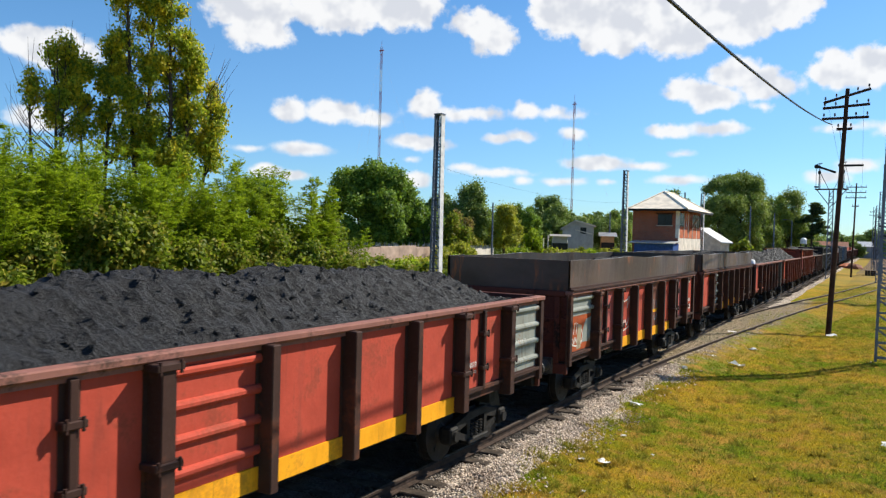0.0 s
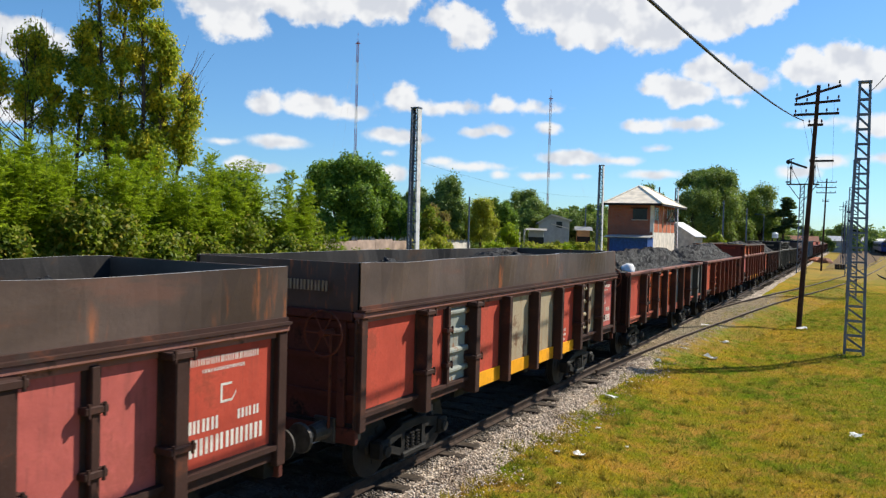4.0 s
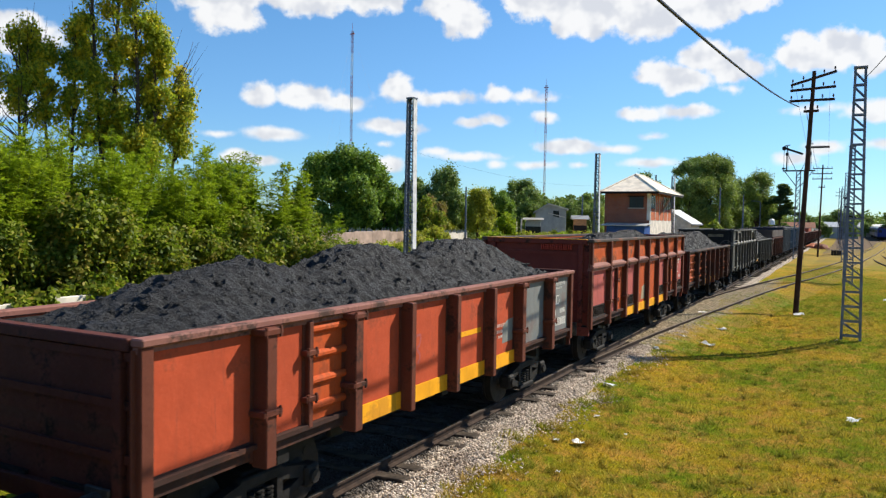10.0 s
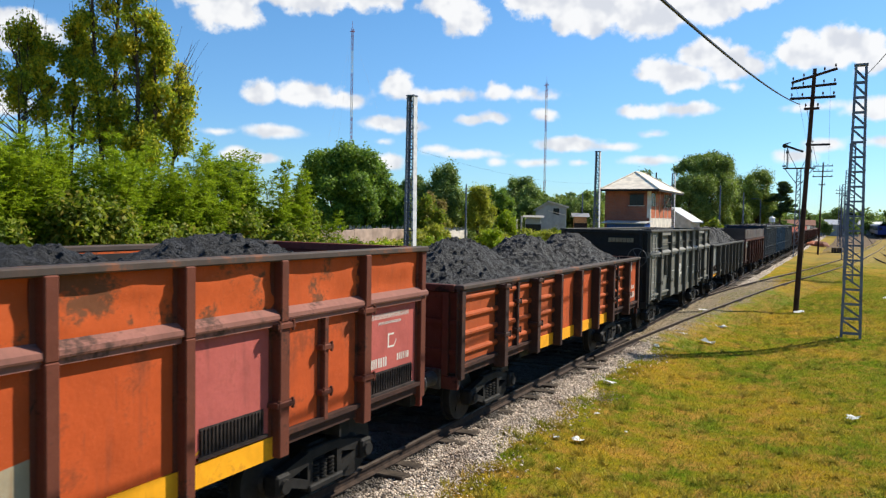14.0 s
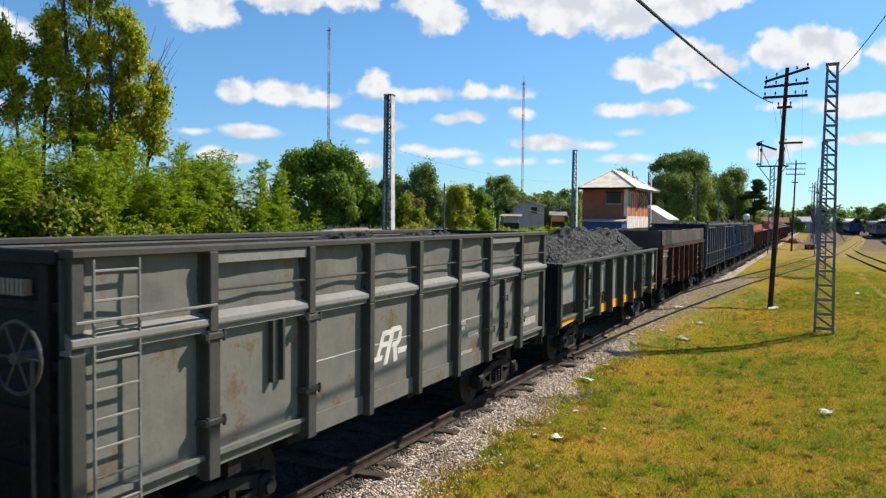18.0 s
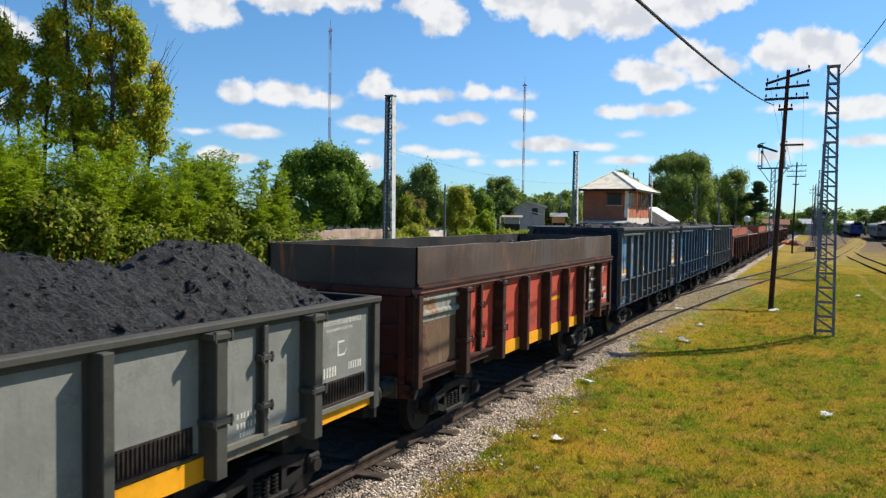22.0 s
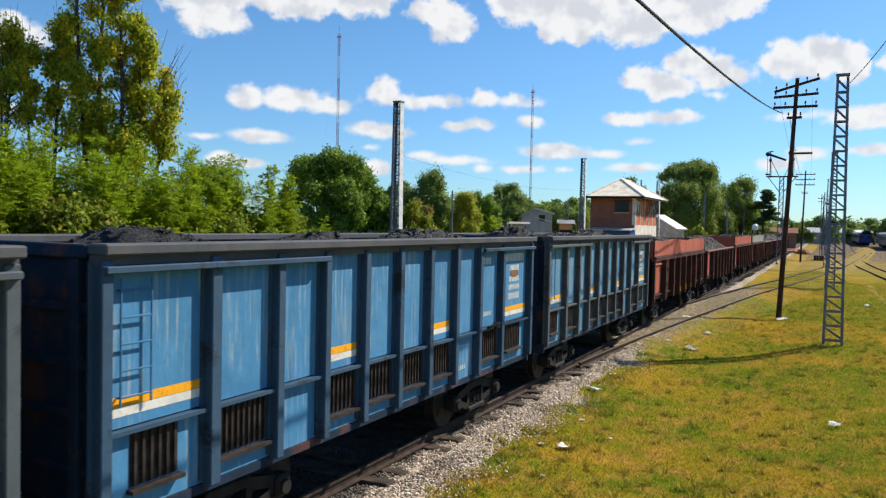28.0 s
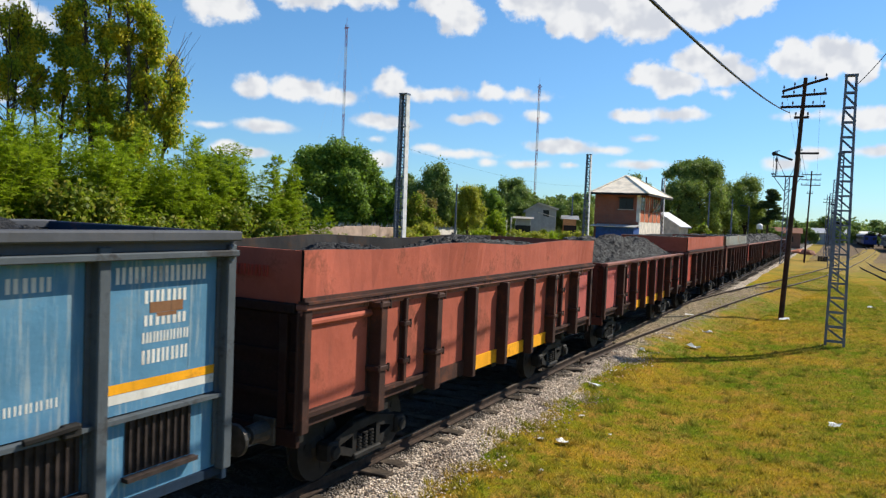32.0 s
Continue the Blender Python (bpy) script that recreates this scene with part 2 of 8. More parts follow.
WHITE = worn("white_marking_paint", (0.62, 0.6, 0.55), amount=0.3)
SOOT = worn("sooty_brown_steel", (0.066, 0.05, 0.043), amount=0.5, rust=(0.22, 0.075, 0.03), dirt=(0.13, 0.055, 0.03))
GRIME = worn("grimy_red_brown_steel", (0.047, 0.023, 0.018), amount=0.55, rust=(0.12, 0.043, 0.025))
# worn rail paint, lightened to hold the sheen along the rail tops
RUBBED = worn("rubbed_brown_rail_paint", (0.23, 0.1, 0.078), amount=0.6, rust=(0.06, 0.035, 0.028))
# red wagon ends: their shade is put into the coat, besides soot
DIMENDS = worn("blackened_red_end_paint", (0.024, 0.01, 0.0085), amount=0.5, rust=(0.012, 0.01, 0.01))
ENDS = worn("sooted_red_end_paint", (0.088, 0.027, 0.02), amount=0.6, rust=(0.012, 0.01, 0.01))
BUFFER = plain("worn_buffer_steel", (0.075, 0.068, 0.062), 0.5, 0.3, 0.4, 7.0)
IRON = plain("black_greasy_iron", (0.016, 0.0145, 0.0135), 0.75, 0.0, 0.35, 5.0)
TYRE = plain("worn_wheel_steel", (0.019, 0.0165, 0.015), 0.6, 0.2, 0.3, 9.0)
RIBGREY = worn("grey_rib_paint", (0.06, 0.058, 0.052), amount=0.4, rust=(0.05, 0.046, 0.04))
RUSTTAN = worn("brown_tan_stained_paint", (0.14, 0.085, 0.052), scratch=(0.26, 0.19, 0.13), amount=0.7, rust=(0.08, 0.035, 0.02))
LINING = worn("sooty_black_lining", (0.028, 0.026, 0.026), amount=0.5, rust=(0.06, 0.035, 0.022), dirt=(0.016, 0.015, 0.015))
BRICKRED = worn("faded_brick_red_paint", (0.36, 0.09, 0.055), amount=0.4)
# paler than ribs and panels: sun on the sloping ledge put into the colour
LEDGE = worn("pale_rubbed_grey_ledge", (0.21, 0.203, 0.185), amount=0.5, rust=(0.12, 0.11, 0.095))
REDRIB = worn("grimy_orange_red_rib_paint", (0.125, 0.037, 0.022), amount=0.8, rust=(0.05, 0.025, 0.018))
RAILBLACK = worn("sooty_dark_grey_rail", (0.072, 0.076, 0.086), amount=0.5, rust=(0.095, 0.088, 0.085))
RIBNAVY = worn("dark_blue_rib_paint", (0.038, 0.075, 0.125), amount=0.5, rust=(0.02, 0.022, 0.026))
RIBBLUE = worn("grimy_blue_grey_rib_paint", (0.075, 0.088, 0.1), amount=0.5, rust=(0.035, 0.03, 0.028))
PALEBLUE = worn("blue_ladder_paint", (0.05, 0.16, 0.3), amount=0.2)
# grey wagon ends: darkened in the coat for their shade, besides soot
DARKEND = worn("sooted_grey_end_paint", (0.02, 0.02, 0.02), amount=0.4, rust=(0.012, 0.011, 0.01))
# top edge of raising boards: the line of sun put in as bright colour
SUNEDGE = plain("bare_bright_steel_edge", (0.42, 0.4, 0.38), 0.4, 0.2, 0.3, 6.0)
VENT = plain("rusty_dark_grille", (0.035, 0.025, 0.022), 0.8, 0.0, 0.4, 9.0)


def coal_nodes(net, shader, place):
    fine, mid = net.noise(place, 34.0, 6, 0.75), net.noise(place, 7.0, 5, 0.7)
    c = net.mix(net.ramp(mid, 0.3, 0.75), (0.004, 0.0041, 0.005), (0.016, 0.0165, 0.02))
    lump = net.add("ShaderNodeNewGeometry").outputs["Random Per Island"]
    c = net.mix(net.ramp(lump, 0.3, 1.0, 0.0, 0.5), c, (0.036, 0.038, 0.046))
    net.feed(shader.inputs["Base Color"], net.mix(net.ramp(fine, 0.5, 0.68), c, (0.036, 0.037, 0.043)))
    net.feed(shader.inputs["Roughness"], net.ramp(fine, 0.3, 0.75, 0.9, 0.55))
    bump(net, shader, net.math("ADD", fine, mid), 1.0, 0.1)


COAL = surface("black_coke", coal_nodes)


def board_nodes(net, shader, place):
    """Bare raising boards: brown oxide with orange rust flowers that run down."""
    shift = net.math("MULTIPLY", net.add("ShaderNodeObjectInfo").outputs["Random"], 50.0)
    x, y, z = net.split(place)
    y = net.math("ADD", x, y)
    long = net.join(shift, net.math("MULTIPLY", y, 1.9), net.math("MULTIPLY", z, 0.75))
    fine, wide = net.noise(place, 20.0, 6, 0.7), net.noise(net.join(shift, y, net.math("MULTIPLY", z, 1.6)), 0.5, 4, 0.55)
    c = net.mix(net.ramp(wide, 0.35, 0.65), (0.054, 0.034, 0.026), (0.1, 0.066, 0.052))
    # narrow rust runs, grouped here and there
    run = net.noise(net.join(shift, net.math("MULTIPLY", y, 5.5), net.math("MULTIPLY", z, 0.9)), 1.0, 5, 0.65)
    group = net.ramp(net.noise(long, 0.7, 3, 0.5), 0.5, 0.62)
    c = net.mix(net.math("MULTIPLY", group, net.ramp(run, 0.53, 0.66, 0.0, 0.85)), c, (0.34, 0.1, 0.03))
    c = net.mix(net.ramp(net.noise(net.join(shift, net.math("MULTIPLY", y, 0.6), net.math("MULTIPLY", z, 2.4)), 1.0, 5, 0.6), 0.6, 0.74, 0.0, 0.4), c, (0.15, 0.055, 0.03))
    net.feed(shader.inputs["Base Color"], net.mix(net.ramp(fine, 0.55, 0.8, 0.0, 0.3), c, (0.03, 0.024, 0.022)))
    net.feed(shader.inputs["Roughness"], net.ramp(fine, 0.2, 0.8, 0.4, 0.62))
    shader.inputs["Specular IOR Level"].default_value = 0.28
    bump(net, shader, net.math("ADD", net.math("MULTIPLY", fine, 0.4), net.math("MULTIPLY", wide, 4.0)), 0.25, 0.03)


BOARD = surface("rust_flowered_brown_steel", board_nodes)

# ---- tools to make meshes ----
def obj(name, bm, material, smooth=False):
    mesh = bpy.data.meshes.new(name)
    bm.normal_update()
    bm.to_mesh(mesh)
    bm.free()
    if smooth:
        mesh.polygons.foreach_set("use_smooth", [True] * len(mesh.polygons))
    for m in material if isinstance(material, (list, tuple)) else [material]:
        mesh.materials.append(m)
    return new(name, mesh)


def part(name, bm, material, parent, label="", smooth=False):
    ob = obj(name, bm, material, smooth)
    ob.parent = parent
    return tagged(ob, label)


def again(ob, parent, m=None, name=None):
    """One more object on the mesh of ob."""
    other = new(name or ob.name.split(".")[0], ob.data)
    other.parent = parent
    if m is not None:
        other.matrix_basis = m
    if "label" in ob:
        other["label"] = ob["label"]
    return other


def box(bm, x0, x1, y0, y1, z0, z1, bevel=0.0, mat=0):
    made = bmesh.ops.create_cube(bm, size=1.0, matrix=Matrix.LocRotScale(((x0 + x1) / 2, (y0 + y1) / 2, (z0 + z1) / 2), None, (abs(x1 - x0), abs(y1 - y0), abs(z1 - z0))))
    faces = {f for v in made["verts"] for f in v.link_faces}
    for f in faces:
        f.material_index = mat
    if bevel:
        edges = {e for v in made["verts"] for e in v.link_edges}
        bmesh.ops.bevel(bm, geom=list(edges), offset=bevel, segments=1, affect="EDGES")


def rod(bm, a, b, r, r2=None, sides=8, mat=0):
    a, b = Vector(a), Vector(b)
    d = b - a
    turn = d.to_track_quat("Z", "Y").to_matrix().to_4x4()
    made = bmesh.ops.create_cone(bm, cap_ends=True, segments=sides, radius1=r, radius2=r if r2 is None else r2, depth=d.length, matrix=Matrix.Translation((a + b) / 2) @ turn)
    for f in {f for v in made["verts"] for f in v.link_faces}:
        f.material_index = mat


def beam(bm, a, b, w, h):
    """A square bar from a to b."""
    a, b = Vector(a), Vector(b)
    d = b - a
    turn = d.to_track_quat("Y", "Z").to_matrix().to_4x4()
    bmesh.ops.create_cube(bm, size=1.0, matrix=Matrix.Translation((a + b) / 2) @ turn @ Matrix.Diagonal((w, d.length, h, 1)))


def tube(bm, line, sides=7):
    """One tapering tube through points (x, y, z, radius)."""
    rings, n = [], len(line)
    for k, p in enumerate(line):
        d = Vector(line[min(k + 1, n - 1)][:3]) - Vector(line[max(k - 1, 0)][:3])
        turn = d.to_track_quat("Z", "X" if abs(d.y) > 0.8 * d.length else "Y").to_matrix()
        rings.append([bm.verts.new(Vector(p[:3]) + turn @ Vector((p[3] * math.cos(a * 6.2832 / sides), p[3] * math.sin(a * 6.2832 / sides), 0))) for a in range(sides)])
    for a, b in zip(rings, rings[1:]):
        for k in range(sides):
            bm.faces.new((a[k], a[(k + 1) % sides], b[(k + 1) % sides], b[k]))
    bm.faces.new(rings[0][::-1])
    bm.faces.new(rings[-1])


def raw(name, verts, faces, material, parent=None, smooth=False):
    mesh = bpy.data.meshes.new(name)
    mesh.from_pydata(verts, [], faces)
    mesh.update()
    if smooth:
        mesh.polygons.foreach_set("use_smooth", [True] * len(mesh.polygons))
    for m in material if isinstance(material, (list, tuple)) else [material]:
        mesh.materials.append(m)
    ob = new(name, mesh)
    if parent:
        ob.parent = parent
    return ob


def thing(name, m, label, category, group=""):
    ob = tagged(new(name), label, category, group)
    ob.matrix_basis = m
    return ob


def at(az, dist, z=0.0):
    """A spot by its bearing to the left of the track's line and its distance from the viewer."""
    return Vector((-math.sin(radians(az)) * dist, math.cos(radians(az)) * dist, z))

# ---- ground ----
def turf(net, place):
    """How green, how scorched and how fine-grained the turf is at a spot."""
    broad, mid = net.noise(place, 0.16, 3, 0.55), net.noise(place, 0.62, 4, 0.6)
    tuft, other = net.noise(place, 4.2, 5, 0.75), net.noise(place, 1.7, 6, 0.75)
    mixed = net.math("ADD", net.math("MULTIPLY", broad, 0.62), net.math("ADD", net.math("MULTIPLY", mid, 0.36), net.math("MULTIPLY", tuft, 0.42)))
    green = net.ramp(mixed, 0.53, 0.8)
    scorched = net.ramp(net.math("ADD", net.math("MULTIPLY", other, 0.75), net.math("MULTIPLY", tuft, 0.4)), 0.53, 0.68)
    return green, scorched, tuft


def grass_colour(net, place):
    fine = net.noise(place, 17.0, 6, 0.8)
    green, scorched, tuft = turf(net, place)
    c = net.mix(green, (0.345, 0.222, 0.016), (0.095, 0.16, 0.008))
    c = net.mix(net.math("MULTIPLY", scorched, 0.7), c, (0.42, 0.2, 0.05))
    c = net.mix(net.ramp(tuft, 0.55, 0.72, 0.0, 0.4), c, (0.11, 0.12, 0.006))
    c = net.mix(net.ramp(fine, 0.48, 0.7, 0.0, 0.5), c, (0.1, 0.085, 0.008))
    c = net.mix(net.ramp(fine, 0.42, 0.28, 0.0, 0.6), c, (0.55, 0.41, 0.09))
    # dry and dusty towards the yard
    return net.mix(net.ramp(net.split(place)[1], 50.0, 105.0, 0.0, 0.6), c, (0.3, 0.215, 0.085)), fine


def grass_nodes(net, shader, place):
    c, fine = grass_colour(net, place)
    net.feed(shader.inputs["Base Color"], c)
    shader.inputs["Roughness"].default_value = 0.95
    shader.inputs["Specular IOR Level"].default_value = 0.0
    bump(net, shader, fine, 0.9, 0.05)


GRASS = surface("mown_grass", grass_nodes)


def lie(x, y):
    """Height of the ground."""
    z = 0.05 * noise.noise(Vector((x * 0.12, y * 0.12, 3))) + 0.02 * noise.noise(Vector((x * 0.6, y * 0.6, 8)))
    if x < -4.3:
        z += 0.1 * min(1, (-4.3 - x) / 1.2)
    z -= 0.16 * math.exp(-((x + 2.2) / 1.6) ** 2)
    return z


def sheet(name, xs, ys, height, material, label, kind="structure"):
    verts = [(x, y, height(x, y)) for y in ys for x in xs]
    w = len(xs)
    faces = [(j * w + i, j * w + i + 1, (j + 1) * w + i + 1, (j + 1) * w + i) for j in range(len(ys) - 1) for i in range(w - 1)]
    return tagged(raw(name, verts, faces, material, smooth=True), label, "", "", kind)


def steps(*spans):
    out = []
    for a, b, d in spans:
        n = max(1, round((b - a) / d))
        out += [a + (b - a) * k / n for k in range(n)]
    return out + [spans[-1][1]]


XS = steps((-2500, -300, 500), (-300, -40, 40), (-40, -12, 4), (-12, 8, 0.4), (8, 40, 4), (40, 300, 40), (300, 2500, 500))
YS = steps((-2500, -300, 500), (-300, -10, 40), (-10, 60, 0.6), (60, 140, 4), (140, 400, 40), (400, 3500, 500))
sheet("ground", XS, YS, lambda x, y: lie(x, y) if abs(x) < 60 and -12 < y < 160 else 0.0, GRASS, "mown green and yellowing grass beside the railway")

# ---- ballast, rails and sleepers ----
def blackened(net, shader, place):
    """Darkens the stones in a ragged band between and beside the rails."""
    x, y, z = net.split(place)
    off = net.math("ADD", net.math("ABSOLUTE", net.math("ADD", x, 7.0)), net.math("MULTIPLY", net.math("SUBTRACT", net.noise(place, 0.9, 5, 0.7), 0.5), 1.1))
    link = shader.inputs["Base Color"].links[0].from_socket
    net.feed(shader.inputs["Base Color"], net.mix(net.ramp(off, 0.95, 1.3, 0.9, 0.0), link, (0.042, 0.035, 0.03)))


def stone_nodes(net, shader, place):
    geo = net.add("ShaderNodeNewGeometry")
    rnd = geo.outputs["Random Per Island"]
    fine = net.noise(place, 30.0, 5, 0.7)
    c = net.mix(net.ramp(rnd, 0.1, 0.9), (0.33, 0.262, 0.2), (0.8, 0.665, 0.535))
    c = net.mix(net.ramp(net.noise(place, 0.8, 4, 0.6), 0.48, 0.7, 0.0, 0.65), c, (0.13, 0.075, 0.042))
    net.feed(shader.inputs["Base Color"], net.mix(net.math("MULTIPLY", net.ramp(fine, 0.5, 0.8), 0.4), c, (0.08, 0.07, 0.06)))
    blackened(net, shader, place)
    shader.inputs["Roughness"].default_value = 0.9
    bump(net, shader, fine, 0.4, 0.01)


STONE = surface("crushed_granite", stone_nodes)


def bed_nodes(net, shader, place):
    vor = net.add("ShaderNodeTexVoronoi")
    net.feed(vor.inputs["Vector"], place)
    vor.inputs["Scale"].default_value = 21.0
    broad = net.noise(place, 0.5, 4, 0.6)
    c = net.mix(net.split(vor.outputs["Color"])[0], (0.33, 0.262, 0.2), (0.76, 0.63, 0.5))
    c = net.mix(net.ramp(vor.outputs["Distance"], 0.36, 0.66), c, (0.09, 0.075, 0.062))
    net.feed(shader.inputs["Base Color"], net.mix(net.ramp(broad, 0.48, 0.7, 0.0, 0.65), c, (0.13, 0.08, 0.042)))
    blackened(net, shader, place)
    shader.inputs["Roughness"].default_value = 0.95
    bump(net, shader, vor.outputs["Distance"], 0.8, 0.04)


BED = surface("ballast_bed", bed_nodes)
RAILTOP = plain("polished_rail_steel", (0.16, 0.13, 0.11), 0.45, 0.6, 0.15, 8.0, 0.05)
RUST = plain("rusty_rail_steel", (0.04, 0.025, 0.018), 0.85, 0.1, 0.4, 8.0)
OLDWOOD = plain("tarred_old_sleeper_wood", (0.062, 0.046, 0.034), 0.9, 0.0, 0.6, 4.0, 0.5)


def bed_height(x, y):
    d = abs(x - TRACK_X)
    z = 0.136 if d < 1.46 else 0.16 if d < 1.6 else 0.17 - (d - 1.6) * 0.42
    n = 0.035 * noise.noise(Vector((x * 2.2, y * 2.2, 1))) + 0.02 * noise.noise(Vector((x * 6, y * 6, 2)))
    return z + n


TRACK_X, RAIL_Z = -7.0, 0.35
sheet("ballast", steps((-9.8, -8.6, 0.3), (-8.6, -5.4, 0.4), (-5.4, -4.1, 0.13)), steps((-12, 46, 0.22), (46, 130, 1.5), (130, 420, 20)), lambda x, y: bed_height(x + (0.35 * noise.noise(Vector((0, y * 0.35, 4))) if x > -4.4 else 0), y) - (0.16 if x > -4.4 else 0), BED, "grey crushed stone ballast under the railway track")

SIDING = ((12, -7.0), (20, -6.85), (27.7, -6.32), (37, -5.46), (44, -4.83), (52, -3.94), (60, -2.75), (70, -1.45), (90, 0.7), (120, 3.2), (160, 6.0), (200, 8.5), (245, 9.9), (420, 9.9))
YARD = ((58, 6.6), (80, 5.2), (100, 4.1), (125, 3.6), (160, 4.0), (200, 4.6), (300, 6.0))


def bend(line):
    ys, xs = [p[0] for p in line], [p[1] for p in line]
    fine = np.arange(ys[0] - 10, ys[-1] + 10, 0.25)
    smooth = sum(np.interp(fine + k, ys, xs) for k in (-4, -2, 0, 2, 4)) / 5
    first, last = float(fine[0]), len(fine) - 2
    table = smooth.tolist()

    def where(y):
        k = min(last, max(0, int((y - first) * 4)))
        f = (y - first) * 4 - k
        return table[k] + (table[k + 1] - table[k]) * f
    return where


def rail_bar(name, xs_at, offset, y0, y1, step, parent, z=RAIL_Z, top=RAILTOP):
    """One rail: foot, web and head swept along the track."""
    prof = [(-0.07, -0.16), (0.07, -0.16), (0.07, -0.145), (0.012, -0.12), (0.012, -0.045), (0.036, -0.035), (0.036, -0.004), (0.03, 0.0), (-0.03, 0.0), (-0.036, -0.004), (-0.036, -0.035), (-0.012, -0.045), (-0.012, -0.12), (-0.07, -0.145)]
    ys = steps((y0, y1, step))
    n = len(prof)
    verts = [(xs_at(y) + offset + a, y, z + b) for y in ys for a, b in prof]
    faces, kinds = [], []
    for j in range(len(ys) - 1):
        for i in range(n):
            k = (i + 1) % n
            faces.append((j * n + i, (j + 1) * n + i, (j + 1) * n + k, j * n + k))
            kinds.append(1 if i == 7 else 0)
    ob = raw(name, verts, faces, [RUST, top], parent)
    ob.data.polygons.foreach_set("material_index", kinds)
    return ob


def railway(name, line, y0, y1, label, z=RAIL_Z, top=RAILTOP, near=(6, 60), pitch=0.64, step=3.0, gap=None):
    track = tagged(new(name), label, "railway track", "", "structure")
    where = bend(line) if isinstance(line, tuple) else line
    for s in (-0.874, 0.874):
        rail_bar("rail", where, s, y0, y1, step, track, z, top)
    r = random.Random(len(name))
    first, rest = None, bmesh.new()
    y = y0
    while y < min(y1, 170):
        x, turn = where(y), math.degrees(math.atan2(where(y - 1) - where(y + 1), 2)) + r.uniform(-1.2, 1.2)
        if gap and gap[0] < y < gap[1]:
            y += pitch
            continue
        m = pose(x + r.uniform(-0.12, 0.12), y + r.uniform(-0.07, 0.07), z - 0.16 - 0.075 + r.uniform(-0.045, 0.012), r.uniform(-2, 2), r.uniform(-1.5, 1.5), turn)
        if near[0] <= y <= near[1]:
            if first is None:
                bm = bmesh.new()
                box(bm, -1.38, 1.38, -0.125, 0.125, -0.07, 0.07, 0.015)
                first = obj("sleeper", bm, OLDWOOD)
                first.parent, first.matrix_basis = track, m
            else:
                again(first, track, m)
        else:
            bmesh.ops.create_cube(rest, size=1.0, matrix=m @ Matrix.Diagonal((2.76, 0.25, 0.14, 1)))
        y += pitch
    if rest.verts:
        tagged(part("far_sleepers", rest, OLDWOOD, track, "old tarred wooden sleepers"), kind="stuff")
    else:
        rest.free()
    return track


railway("main_track", lambda y: TRACK_X, -180, 420, "broad gauge railway track on stone ballast with old wooden sleepers", near=(5, 75), step=60)
railway("siding_track", SIDING, 20, 400, "rusty siding curving away over the grass", top=plain("dull_rail", (0.16, 0.12, 0.09), 0.5, 0.6), near=(300, 301), z=RAIL_Z - 0.03, gap=(0, 130))
railway("far_track", ((150, 12.0), (196, 13.5), (221, 14.2), (300, 17.0)), 150, 300, "yard track under standing coaches", z=0.32, top=RUST, near=(150, 152))
railway("yard_track", YARD, 58, 300, "rusty overgrown yard track", z=0.16, top=RUST, near=(58, 66))


def siding_bed(x, y):
    d = abs(x - SIDE_AT(y)) + 0.5 * noise.noise(Vector((x * 0.7, y * 0.5, 6)))
    return 0.225 + 0.03 * noise.noise(Vector((x * 2, y * 2, 6))) - 0.2 * max(0, d - 0.9)


SIDE_AT = bend(SIDING)
ys = steps((24, 80, 0.5), (80, 220, 5))
verts, faces = [], []
for y in ys:
    c = SIDE_AT(y)
    for k in range(13):
        x = c - 2.6 + 5.2 * k / 12
        verts.append((x, y, siding_bed(x, y)))
for j in range(len(ys) - 1):
    for i in range(12):
        faces.append((j * 13 + i, j * 13 + i + 1, (j + 1) * 13 + i + 1, (j + 1) * 13 + i))


def earth_nodes(net, shader, place):
    """Stones beside the main line that thin out into trodden turf."""
    c, fine = grass_colour(net, place)
    x, y, z = net.split(place)
    c = net.mix(net.ramp(net.noise(place, 0.7, 5, 0.65), 0.45, 0.65, 0.1, 0.75), c, (0.2, 0.125, 0.03))
    vor = net.add("ShaderNodeTexVoronoi")
    net.feed(vor.inputs["Vector"], place)
    vor.inputs["Scale"].default_value = 15.0
    stone = net.mix(net.split(vor.outputs["Color"])[0], (0.24, 0.19, 0.14), (0.6, 0.49, 0.37))
    stone = net.mix(net.ramp(vor.outputs["Distance"], 0.32, 0.62), stone, (0.05, 0.042, 0.035))
    edge = net.math("SUBTRACT", net.math("ADD", x, 0.5), net.math("MULTIPLY", net.math("SUBTRACT", y, 36.0), 0.07))
    edge = net.math("ADD", net.math("ADD", edge, net.ramp(y, 46.0, 70.0, 0.0, 2.6)), net.math("MULTIPLY", net.math("SUBTRACT", net.noise(place, 1.6, 8, 0.8), 0.5), 3.6))
    c = net.mix(net.ramp(edge, -4.2, -3.6, 0.85, 0.0), c, stone)
    net.feed(shader.inputs["Base Color"], c)
    shader.inputs["Roughness"].default_value = 0.95
    shader.inputs["Specular IOR Level"].default_value = 0.05
    bump(net, shader, net.math("ADD", fine, vor.outputs["Distance"]), 0.7, 0.04)


